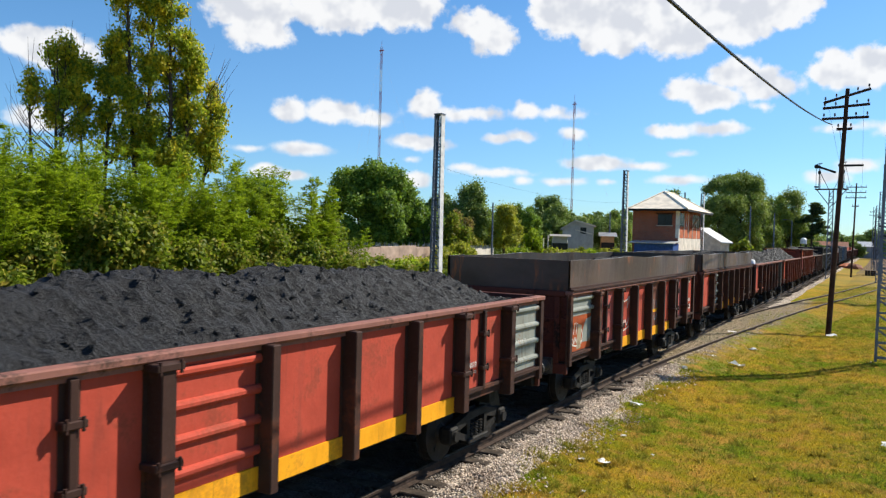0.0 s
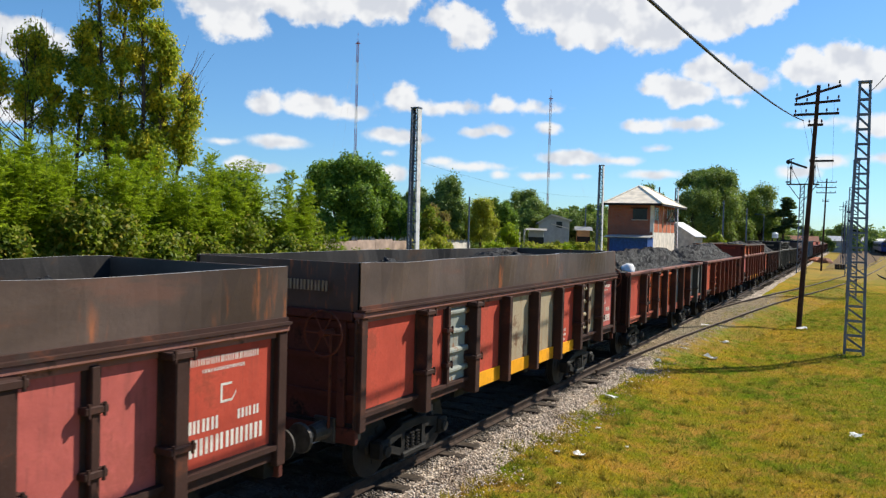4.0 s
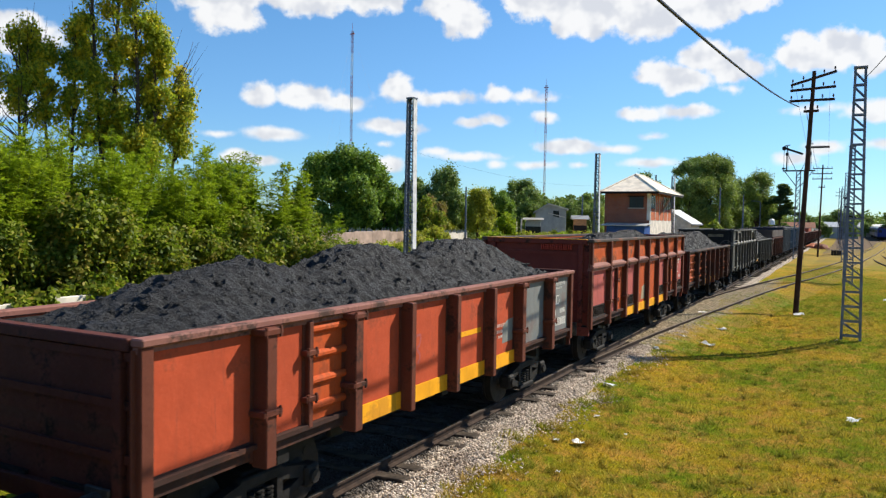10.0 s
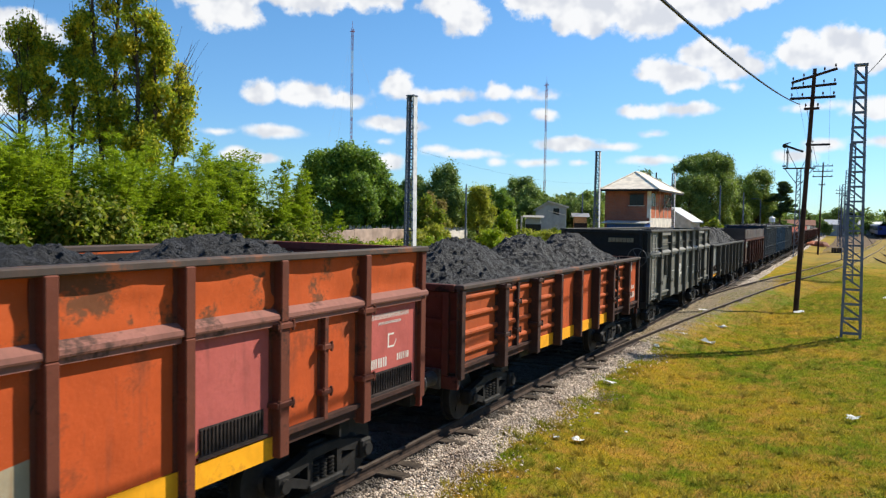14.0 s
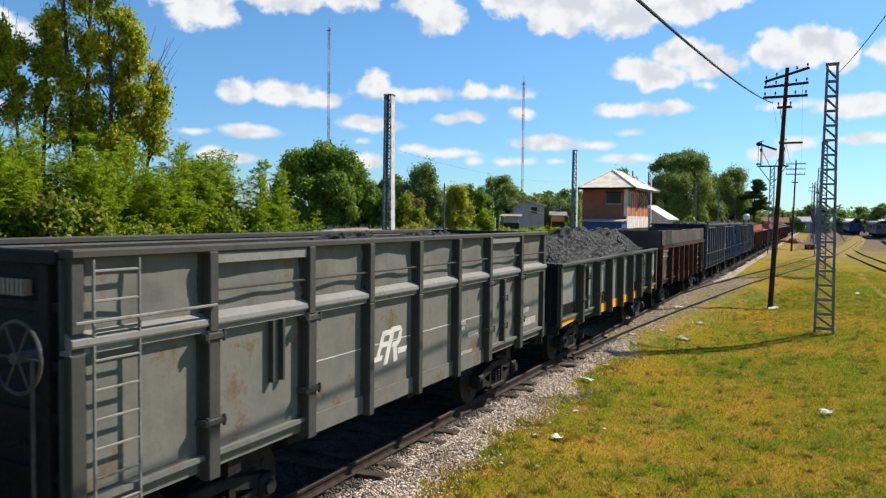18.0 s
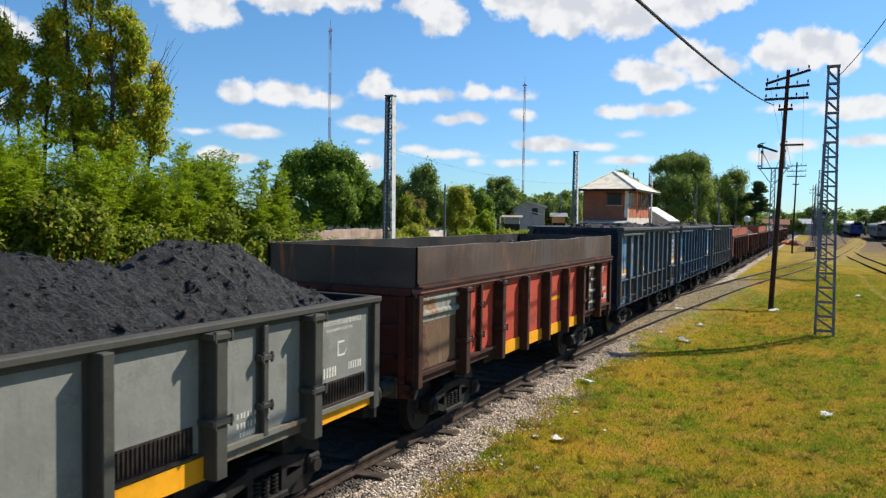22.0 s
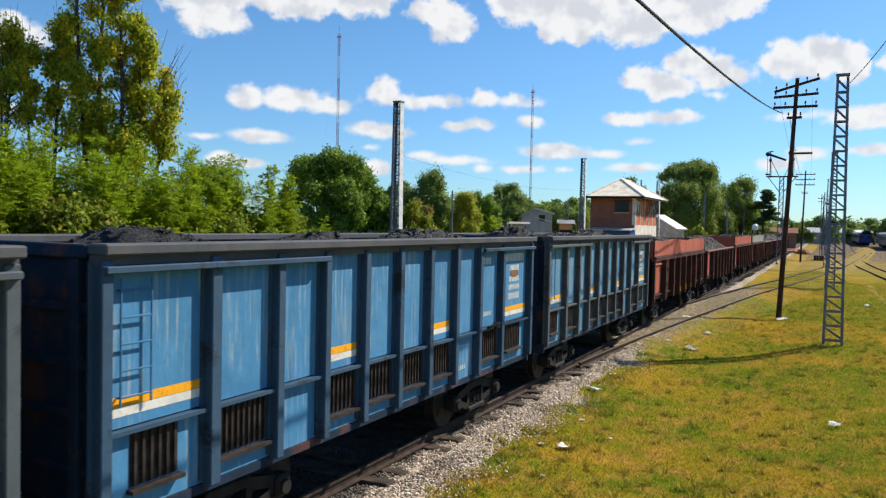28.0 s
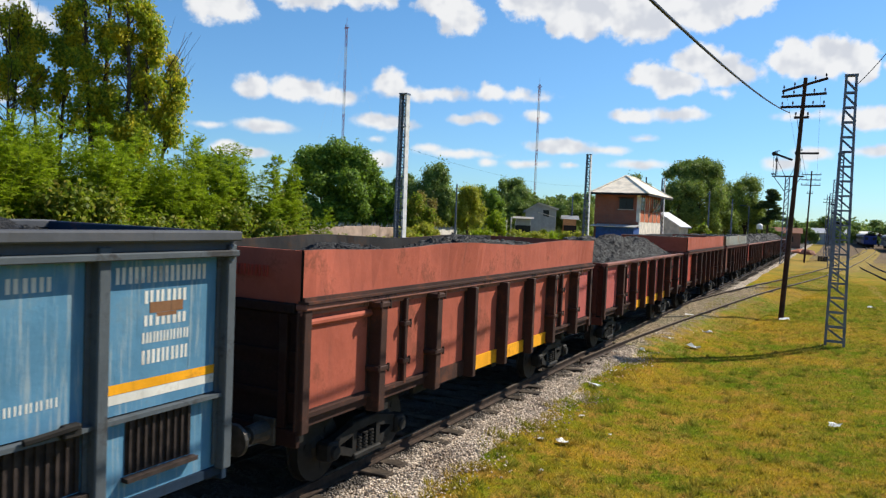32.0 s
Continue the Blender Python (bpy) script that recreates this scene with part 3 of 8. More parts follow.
EARTH = surface("dry_earth_and_weeds", earth_nodes)
tagged(raw("siding_bed", verts, faces, EARTH, smooth=True), "dry earth and weeds along the siding", "", "", "structure")
def yard_nodes(net, shader, place):
    """Cinders, stones and thin grass between the yard tracks."""
    c, fine = grass_colour(net, place)
    x, y, z = net.split(place)
    a = net.noise(place, 0.22, 5, 0.65)
    dirt = net.mix(net.ramp(net.noise(place, 2.5, 5, 0.7), 0.4, 0.65), (0.1, 0.075, 0.052), (0.26, 0.2, 0.15))
    far = net.math("ADD", net.math("MULTIPLY", y, 0.006), net.math("MULTIPLY", x, 0.012))
    net.feed(shader.inputs["Base Color"], net.mix(net.ramp(net.math("ADD", a, far), 1.0, 1.5), c, dirt))
    shader.inputs["Roughness"].default_value = 0.95
    shader.inputs["Specular IOR Level"].default_value = 0.0
    bump(net, shader, fine, 0.7, 0.04)


sheet("yard_ground", steps((-3.5, 34, 1.5)), steps((64, 120, 2.0), (120, 420, 10)), lambda x, y: max(lie(x, y), 0.0) + 0.02 - 0.3 * max(0.0, (67 - y) / 3, (-2.0 - x) / 1.5), surface("cinders_and_thin_grass", yard_nodes), "cinders and thin grass between the yard tracks")


def path_nodes(net, shader, place):
    c, fine = grass_colour(net, place)
    bare = net.ramp(net.math("ADD", net.noise(place, 0.6, 5, 0.7), net.math("MULTIPLY", fine, 0.25)), 0.5, 0.72, 0.1, 0.85)
    net.feed(shader.inputs["Base Color"], net.mix(bare, c, (0.33, 0.22, 0.09)))
    shader.inputs["Roughness"].default_value = 0.95
    shader.inputs["Specular IOR Level"].default_value = 0.0
    bump(net, shader, fine, 0.6, 0.04)


# sandy wheel track on the far side of the grass
xs0 = bend(((30, 4.2), (53, 3.1), (70, 2.9), (95, 5.0), (130, 9.0)))
ys = steps((28, 130, 1.0))
verts = [(xs0(y) + s + 0.25 * noise.noise(Vector((s, y * 0.3, 2))), y, lie(xs0(y) + s, y) + 0.012 - 0.02 * abs(k - 2)) for y in ys for k, s in enumerate((-0.6, -0.35, 0.0, 0.35, 0.6))]
faces = [(j * 5 + i, j * 5 + i + 1, (j + 1) * 5 + i + 1, (j + 1) * 5 + i) for j in range(len(ys) - 1) for i in range(4)]
tagged(raw("dirt_path", verts, faces, surface("trodden_sandy_earth", path_nodes), smooth=True), "pale sandy path worn into the grass", "", "", "structure")


def scatter(name, n, spots, make, material, label, seed, kind="stuff"):
    """Many tiny pieces in one mesh: spots(rng, n) gives places, make(rng, n) gives corners for each piece and one face list."""
    rng = np.random.default_rng(seed)
    base = spots(rng, n)
    corners, faces = make(rng, len(base))
    k = corners.shape[1]
    verts = (corners + base[:, None, :]).reshape(-1, 3)
    idx = (np.arange(len(base))[:, None, None] * k + np.array(faces)[None]).reshape(-1, len(faces[0]))
    mesh = bpy.data.meshes.new(name)
    mesh.vertices.add(len(verts))
    mesh.vertices.foreach_set("co", verts.astype(np.float32).ravel())
    w = idx.shape[1]
    mesh.loops.add(idx.size)
    mesh.loops.foreach_set("vertex_index", idx.astype(np.int32).ravel())
    mesh.polygons.add(len(idx))
    mesh.polygons.foreach_set("loop_start", (np.arange(len(idx)) * w).astype(np.int32))
    mesh.update(calc_edges=True)
    mesh.materials.append(material)
    return tagged(new(name, mesh), label, "", "", kind)


def stone_corners(rng, n):
    """Squat uneven octahedra."""
    unit = np.array([(1, 0, 0), (-1, 0, 0), (0, 1, 0), (0, -1, 0), (0, 0, 1), (0, 0, -1)], float)
    size = rng.uniform(0.011, 0.026, (n, 1, 1)) * np.array([1.2, 1.0, 0.75])
    c = unit[None] * size * rng.uniform(0.6, 1.3, (n, 6, 1)) + rng.uniform(-0.009, 0.009, (n, 6, 3))
    a = rng.uniform(0, 6.28, n)
    ca, sa = np.cos(a)[:, None], np.sin(a)[:, None]
    c[:, :, 0], c[:, :, 1] = c[:, :, 0] * ca - c[:, :, 1] * sa, c[:, :, 0] * sa + c[:, :, 1] * ca
    return c, [(0, 2, 4), (2, 1, 4), (1, 3, 4), (3, 0, 4), (2, 0, 5), (1, 2, 5), (3, 1, 5), (0, 3, 5)]


def ballast_spots(rng, n):
    y = 6.5 + 42 * rng.random(n) ** 1.5
    x = rng.uniform(-7.3, -4.25, n)
    edge = -5.12 + 0.2 * np.sin(y * 0.9) + 0.16 * np.sin(y * 2.3 + 1) - 0.008 * (y - 8)
    keep = ((x < edge) | (rng.random(n) < np.exp(-(x - edge) / 0.16))) & ((x > -5.68) | (rng.random(n) < 0.85))
    x, y = x[keep], y[keep]
    z = np.array([bed_height(a, b) for a, b in zip(x, y)]) + rng.uniform(-0.005, 0.03, len(x))
    return np.stack([x, y, np.maximum(z, 0.06)], 1)


scatter("ballast_stones", 115000, ballast_spots, stone_corners, STONE, "loose grey ballast stones beside the rail", 5)


def blade_corners(rng, n):
    h, w = rng.uniform(0.02, 0.075, n), rng.uniform(0.006, 0.014, n)
    a, lean = rng.uniform(0, 6.28, n), rng.uniform(-0.06, 0.06, (n, 2))
    c = np.zeros((n, 3, 3))
    c[:, 0, 0], c[:, 0, 1] = -w * np.cos(a), -w * np.sin(a)
    c[:, 1, 0], c[:, 1, 1] = w * np.cos(a), w * np.sin(a)
    c[:, 2, :2], c[:, 2, 2] = lean, h
    return c, [(0, 1, 2)]


def lawn_spots(rng, n):
    y = 1.0 + 80 * rng.random(n) ** 1.8
    x = rng.uniform(-5.4, 4.0, n)
    x = np.where(x > 0, x * (0.6 + 0.4 * np.minimum(1, y / 25)), x)
    x[y > 45] += rng.uniform(0, 3.5, (y > 45).sum())
    edge = -5.12 + 0.2 * np.sin(y * 0.9) + 0.16 * np.sin(y * 2.3 + 1) - 0.008 * (y - 8)
    keep = ((x > edge + 0.06) | (rng.random(n) < 0.006)) & (rng.random(n) < np.clip((y - 1.0) / 7, 0, 1))
    x, y = x[keep], y[keep]
    z = np.array([max(lie(a, b), bed_height(a, b) if a < -4.3 else -1, siding_bed(a, b) if b > 24 and abs(a - SIDE_AT(b)) < 2.6 else -1) for a, b in zip(x, y)])
    keep = (x > -3.9 + 0.07 * (y - 36) - np.clip((y - 46) / 9, 0, 2.6)) | (rng.random(len(x)) < 0.3) | (y < 24)
    return np.stack([x, y, z - 0.005], 1)[keep]


def blade_nodes(net, shader, place):
    rnd = net.add("ShaderNodeNewGeometry").outputs["Random Per Island"]
    green, scorched, tuft = turf(net, place)
    c = net.mix(green, net.mix(rnd, (0.27, 0.175, 0.012), (0.72, 0.52, 0.1)), net.mix(rnd, (0.075, 0.135, 0.008), (0.33, 0.38, 0.04)))
    net.feed(shader.inputs["Base Color"], net.mix(net.math("MULTIPLY", scorched, 0.65), c, net.mix(rnd, (0.36, 0.17, 0.04), (0.72, 0.44, 0.15))))
    shader.inputs["Roughness"].default_value = 0.8
    shader.inputs["Specular IOR Level"].default_value = 0.05
    clear = net.add("ShaderNodeBsdfTranslucent")
    net.feed(clear.inputs[0], c)
    both = net.add("ShaderNodeMixShader")
    both.inputs[0].default_value = 0.3
    net.tree.links.new(shader.outputs[0], both.inputs[1])
    net.tree.links.new(clear.outputs[0], both.inputs[2])
    net.tree.links.new(both.outputs[0], net.tree.nodes["Material Output"].inputs[0])


BLADE = surface("grass_blades", blade_nodes)


def tuft_spots(rng, n):
    """Blades in tight tufts, also along the edge of the stones."""
    k = n // 45
    y = 7 + 40 * rng.random(k) ** 1.6
    x = rng.uniform(-4.9, 4.2, k)
    edge = rng.random(k) < 0.14
    x[edge] = -4.9 + rng.normal(0, 0.16, edge.sum())
    cy, cx = np.repeat(y, 45) + rng.normal(0, 0.05, k * 45), np.repeat(x, 45) + rng.normal(0, 0.05, k * 45)
    z = np.array([max(lie(a, b), bed_height(a, b) if a < -4.3 else -1) for a, b in zip(cx, cy)])
    return np.stack([cx, cy, z - 0.005], 1)


def tall_blades(rng, n):
    c, f = blade_corners(rng, n)
    c[:, 2] *= 2.2
    return c, f


scatter("grass_tufts", 40000, tuft_spots, tall_blades, BLADE, "taller tufts of grass and weeds", 12)
scatter("grass_blades", 310000, lawn_spots, blade_corners, BLADE, "short mown grass, green with yellow dry patches", 9)

# ---- the train: open wagons loaded with coke, on the nearer through track ----
LONG = 12.15
# rib lines along a red gondola; the slim ones are door posts
RIBS = (0.08, 1.62, 2.45, 3.28, 4.65, 6.08, 7.5, 8.87, 9.7, 10.53, 12.07)
DOOR_POSTS = (2, 8)
STOCK = {}
WHEELSETS, WAGONS, LOADS = [], [], []


def stock(key, name, make, material, parent, m, label=""):
    """A part on a mesh that is made once and shared by all alike parts."""
    if key not in STOCK:
        bm = bmesh.new()
        make(bm)
        ob = obj(name, bm, material)
        STOCK[key] = ob.data
    else:
        ob = new(name, STOCK[key])
    ob.parent, ob.matrix_basis = parent, m
    return tagged(ob, label)


def flip(near):
    return pose(0, 0, 0) if near else Matrix.Diagonal((-1, 1, 1, 1))


def panel_mesh(y0, y1, z0, z1, style):
    """A side panel; a ribbed one is a single pressed sheet with round swages."""
    def make(bm):
        if style == "flat":
            box(bm, 1.385, 1.43, y0 + 0.004, y1 - 0.004, z0, z1)
            return
        prof = [(z0, 1.43)]
        n = {"pair": 2, "one": 1}.get(style, 4)
        for k in range(n):
            z = z0 + (z1 - z0) * (k + 0.55) / n if n > 1 else z1 - 0.16
            prof += [(z + 0.055 * math.sin(q), 1.43 + 0.05 * math.cos(q)) for q in (-1.5708, -0.9, -0.3, 0.3, 0.9, 1.5708)]
        prof.append((z1, 1.43))
        rows = [[bm.verts.new((x, y, z)) for z, x in prof] for y in (y0 + 0.06, y1 - 0.06)]
        rows = [[bm.verts.new((1.43, y0 + 0.004, z)) for z, x in prof], *rows, [bm.verts.new((1.43, y1 - 0.004, z)) for z, x in prof]]
        for p, q in zip(rows, rows[1:]):
            for i in range(len(prof) - 1):
                bm.faces.new((p[i], q[i], q[i + 1], p[i + 1]))
        back = [bm.verts.new((1.385, y, z)) for y, z in ((y0 + 0.004, z0), (y1 - 0.004, z0), (y1 - 0.004, z1), (y0 + 0.004, z1))]
        bm.faces.new(back[::-1])
        bm.faces.new((rows[0][-1], rows[1][-1], rows[2][-1], rows[3][-1], back[2], back[3]))
        bm.faces.new((rows[3][0], rows[2][0], rows[1][0], rows[0][0], back[0], back[1]))
        bmesh.ops.recalc_face_normals(bm, faces=bm.faces)
    return make


def wheelset_mesh(bm):
    rod(bm, (-1.0, 0, 0), (1.0, 0, 0), 0.075, sides=10)
    for s in (-1, 1):
        rod(bm, (s * 0.815, 0, 0), (s * 0.945, 0, 0), 0.455, sides=28)
        rod(bm, (s * 0.785, 0, 0), (s * 0.815, 0, 0), 0.485, sides=28)
        rod(bm, (s * 0.945, 0, 0), (s * 0.985, 0, 0), 0.16, 0.12, sides=12)
        for k in range(3):
            a = k * 2.094
            rod(bm, (s * 0.94, 0.27 * math.cos(a), 0.27 * math.sin(a)), (s * 0.955, 0.27 * math.cos(a), 0.27 * math.sin(a)), 0.06, sides=8)


def frame_mesh(bm):
    # one cast side frame with its spring nest and axle boxes
    for s in (-1, 1):
        beam(bm, (1.1, s * 0.3, 0.64), (1.1, s * 0.95, 0.5), 0.12, 0.15)
        beam(bm, (1.1, s * 0.28, 0.28), (1.1, s * 0.78, 0.46), 0.12, 0.11)
        box(bm, 1.0, 1.22, s * 0.875 - 0.13, s * 0.875 + 0.13, 0.33, 0.6, 0.03)
        rod(bm, (1.2, s * 0.875, 0.455), (1.26, s * 0.875, 0.455), 0.1, 0.085, sides=12)
        box(bm, 1.04, 1.16, s * 0.31 - 0.05, s * 0.31 + 0.05, 0.24, 0.68)
    box(bm, 1.04, 1.16, -0.36, 0.36, 0.6, 0.74, 0.02)
    box(bm, 1.0, 1.2, -0.36, 0.36, 0.2, 0.29, 0.02)
    for k in (-0.16, 0.0, 0.16):
        for z in range(5):
            rod(bm, (1.1, k, 0.3 + z * 0.05), (1.1, k, 0.325 + z * 0.05), 0.07, sides=8)


def bogie(wagon, y):
    b = stock("bolster", "bogie", lambda bm: (box(bm, -1.05, 1.05, -0.2, 0.2, 0.5, 0.76, 0.03), box(bm, -0.3, 0.3, -0.3, 0.3, 0.76, 0.9, 0.02)), IRON, wagon, pose(0, y, 0))
    for s in (1, -1):
        stock("side_frame", "side_frame", frame_mesh, IRON, b, pose(0, 0, 0) if s > 0 else pose(0, 0, 0, 0, 0, 180))
    for s in (-0.875, 0.875):
        w = stock("wheelset", "wheelset", wheelset_mesh, TYRE, b, pose(0, 0, 0))
        w.matrix_parent_inverse = pose(0, s, 0.485)
        WHEELSETS.append(w)
    return b


def underframe(wagon, long):
    def add(key, name, make, label="", m=None):
        stock((key, long), name, make, IRON, wagon, m or pose(0, 0, 0), label)
    add("centre_sill", "centre_sill", lambda bm: box(bm, -0.2, 0.2, 0.1, long - 0.1, 0.72, 1.1))
    for y in (0.12, 2.1, long / 2, long - 1.9, long - 0.12):
        add("cross_beam", "cross_beam", lambda bm: (box(bm, -1.38, -0.204, -0.1, 0.1, 0.86, 1.1), box(bm, 0.204, 1.38, -0.1, 0.1, 0.86, 1.1)), m=pose(0, y, 0))
    for s in (-1, 1):
        add(("side_sill", s), "side_sill", lambda bm: beam(bm, (s * 1.2, 3.2, 0.95), (s * 1.2, long - 3.2, 0.95), 0.08, 0.18))
    add("brake_cylinder", "brake_cylinder", lambda bm: rod(bm, (0.62, long * 0.42, 0.72), (0.62, long * 0.42 + 0.7, 0.72), 0.16, sides=12))
    add("air_tank", "air_reservoir", lambda bm: rod(bm, (-0.6, long * 0.52, 0.72), (-0.6, long * 0.52 + 0.9, 0.72), 0.2, sides=12))
    add("pull_rod", "pull_rod", lambda bm: rod(bm, (0.35, 2.4, 0.66), (0.35, long - 2.4, 0.66), 0.025, sides=6))
    for y, turn in ((0.0, 180), (long, 0)):
        def coupler(bm):
            box(bm, -0.09, 0.09, -0.1, 0.42, 0.74, 0.92, 0.02)
            box(bm, -0.15, 0.15, 0.36, 0.66, 0.7, 0.97, 0.05)
            for k in range(6):
                a, b = k / 6 * 2.6, (k + 1) / 6 * 2.6
                rod(bm, (0.35, 0.1 + 0.2 * a, 0.85 - 0.3 * math.sin(a)), (0.35, 0.1 + 0.2 * b, 0.85 - 0.3 * math.sin(b)), 0.03, sides=6)
        stock("coupler", "coupler", coupler, IRON, wagon, pose(0, y, 0, 0, 0, turn))
        bogie(wagon, 2.0 if y == 0 else long - 2.0)
        reach = 0.58 if long > 11 else 0.3
        for x in (-0.98, 0.98):
            def buffer(bm):
                box(bm, -0.17, 0.17, 0.02, 0.06, -0.17, 0.17, 0.01)
                rod(bm, (0, 0.05, 0), (0, reach * 0.6, 0), 0.13, 0.11, 14)
                rod(bm, (0, reach * 0.55, 0), (0, reach - 0.02, 0), 0.07, sides=12)
                rod(bm, (0, reach - 0.04, 0), (0, reach, 0), 0.2, 0.19, 18)
            stock(("buffer", reach), "buffer", buffer, BUFFER, wagon, pose(0, y, 0, 0, 0, turn) @ pose(x, 0, 1.0), "round worn steel buffer")


def heap(wagon_y, long, base, rise, seed, humps, name="coal_load"):
    """A load of coke: a heightfield that slopes down to the side walls."""
    nx, ny = 38, 190
    half = 1.36
    r = random.Random(seed)
    verts, faces = [], []
    ph = r.uniform(0, 100)
    for j in range(ny + 1):
        y = 0.12 + (long - 0.24) * j / ny
        top = 0.0
        for centre, width, high in humps:
            top = max(top, high * math.exp(-((y - centre) / width) ** 2 * 1.4))
        edge = min(1.0, min(y, long - y) / 1.3)
        for i in range(nx + 1):
            x = -half + 2 * half * i / nx
            k = 1 - abs(x) / half
            z = base + top * rise * min(1.0, 1.25 * k) * edge ** 0.8
            z += 0.085 * noise.noise(Vector((x * 0.9, y * 0.9, ph))) * min(1, 3 * k) + 0.06 * noise.noise(Vector((x * 3.1, y * 3.1, ph + 5)))
            z += 0.05 * noise.noise(Vector((x * 5.5, y * 5.5, ph + 9))) + 0.03 * noise.noise(Vector((x * 11, y * 11, ph + 2))) + 0.036 * r.uniform(-1, 1)
            verts.append((x, y, z))
    w = nx + 1
    faces = [(j * w + i, j * w + i + 1, (j + 1) * w + i + 1, (j + 1) * w + i) for j in range(ny) for i in range(nx)]
    # single lumps lying on the slope
    for k in range(7000):
        q = r.randrange(len(verts) - w * 2)
        x, y, z = verts[q]
        if abs(x) > half - 0.06:
            continue
        s, a, b = 0.013 + 0.03 * r.random() ** 2.0, r.uniform(0, 6.283), len(verts)
        ca, sa = math.cos(a), math.sin(a)
        for u, v, h in ((1, 0, 0.1), (0.1, 1, 0), (-1, 0.1, 0.1), (0, -1, 0), (0.35, 0.3, 0.85), (-0.35, -0.3, 0.7)):
            u, v = u * s * r.uniform(0.7, 1.2), v * s * r.uniform(0.7, 1.2)
            verts.append((x + u * ca - v * sa, y + u * sa + v * ca, z + h * s - 0.01))
        faces += [(b, b + 1, b + 4), (b + 1, b + 2, b + 5), (b + 1, b + 5, b + 4), (b + 2, b + 3, b + 5), (b + 3, b, b + 4), (b + 3, b + 4, b + 5)]
    ob = raw(name, verts, faces, COAL)
    tagged(ob, "heaped black coke lumps filling an open wagon", "coal", "coal loads in the train", "stuff")
    LOADS.append((ob, wagon_y))
    return ob


def shell(wagon, long, top, skin, inner=SOOT, low=1.12):
    """Floor, end walls and inner lining of an open box."""
    stock(("floor", long, low), "floor_plate", lambda bm: box(bm, -1.38, 1.38, 0.1, long - 0.1, low, low + 0.05), inner, wagon, pose(0, 0, 0))

    def end(bm):
        box(bm, -1.4, 1.4, 0.06, 0.1, 1.0, top - 0.12)

    for s in (False, True):
        stock(("lining", long, top), "inner_lining", lambda bm: box(bm, 1.366, 1.381, 0.11, long - 0.11, low + 0.06, top - 0.1), LINING, wagon, flip(s), "sooty black inner side")
    for m in (pose(0, 0, 0), pose(0, long, 0, 0, 0, 180)):
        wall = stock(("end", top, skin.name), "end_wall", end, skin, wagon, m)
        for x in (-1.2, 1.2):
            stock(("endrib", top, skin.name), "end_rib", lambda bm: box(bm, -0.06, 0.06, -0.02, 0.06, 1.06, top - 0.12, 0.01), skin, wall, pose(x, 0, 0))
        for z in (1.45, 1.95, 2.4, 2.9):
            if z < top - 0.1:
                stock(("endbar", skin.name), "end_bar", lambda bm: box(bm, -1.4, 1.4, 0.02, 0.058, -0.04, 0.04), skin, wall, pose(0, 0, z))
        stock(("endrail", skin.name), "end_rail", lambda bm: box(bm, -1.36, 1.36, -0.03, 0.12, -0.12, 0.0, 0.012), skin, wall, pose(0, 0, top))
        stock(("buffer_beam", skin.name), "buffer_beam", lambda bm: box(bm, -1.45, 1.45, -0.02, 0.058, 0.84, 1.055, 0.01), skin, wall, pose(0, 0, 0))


def ledge(bm):
    """A ledge that slopes outwards, over the lower ribs."""
    ends = [[bm.verts.new((x, y, z)) for x, z in ((1.4, 2.524), (1.532, 2.524), (1.54, 2.545), (1.535, 2.59), (1.435, 2.655), (1.4, 2.655))] for y in (0.0, LONG)]
    for k in range(6):
        bm.faces.new((ends[0][k], ends[0][(k + 1) % 6], ends[1][(k + 1) % 6], ends[1][k]))
    bm.faces.new(ends[0][::-1])
    bm.faces.new(ends[1])
    bmesh.ops.recalc_face_normals(bm, faces=bm.faces)


def dented(y0, y1, z0, z1):
    """A sheet bulged and dented by its load."""
    def make(bm):
        ny, nz = 12, 5
        grid = [[bm.verts.new((1.43 + (0.045 * noise.noise(Vector((y0 + (y1 - y0) * i / ny * 1.7, j * 0.7, y0))) if 0 < i < ny and 0 < j < nz else 0.0), y0 + (y1 - y0) * i / ny, z0 + (z1 - z0) * j / nz)) for j in range(nz + 1)] for i in range(ny + 1)]
        for i in range(ny):
            for j in range(nz):
                bm.faces.new((grid[i][j], grid[i + 1][j], grid[i + 1][j + 1], grid[i][j + 1])).smooth = True
        box(bm, 1.372, 1.376, y0, y1, z0, z1)
    return make


def rib_mesh(z0, z1, wide, deep, clamps):
    def make(bm):
        h = wide / 2
        box(bm, 1.41, 1.415 + deep, -h, h, z0, z1, 0.012)
        box(bm, 1.42, 1.44, -h - 0.05, h + 0.05, z0 + 0.05, z1 - 0.02)
        for z in clamps:
            box(bm, 1.42, 1.44 + deep, -h - 0.07, h + 0.07, z - 0.035, z + 0.035, 0.01)
            for k in (-1, 1):
                rod(bm, (1.43 + deep, k * (h + 0.03), z - 0.06), (1.43 + deep, k * (h + 0.03), z + 0.06), 0.018, sides=6)
    return make


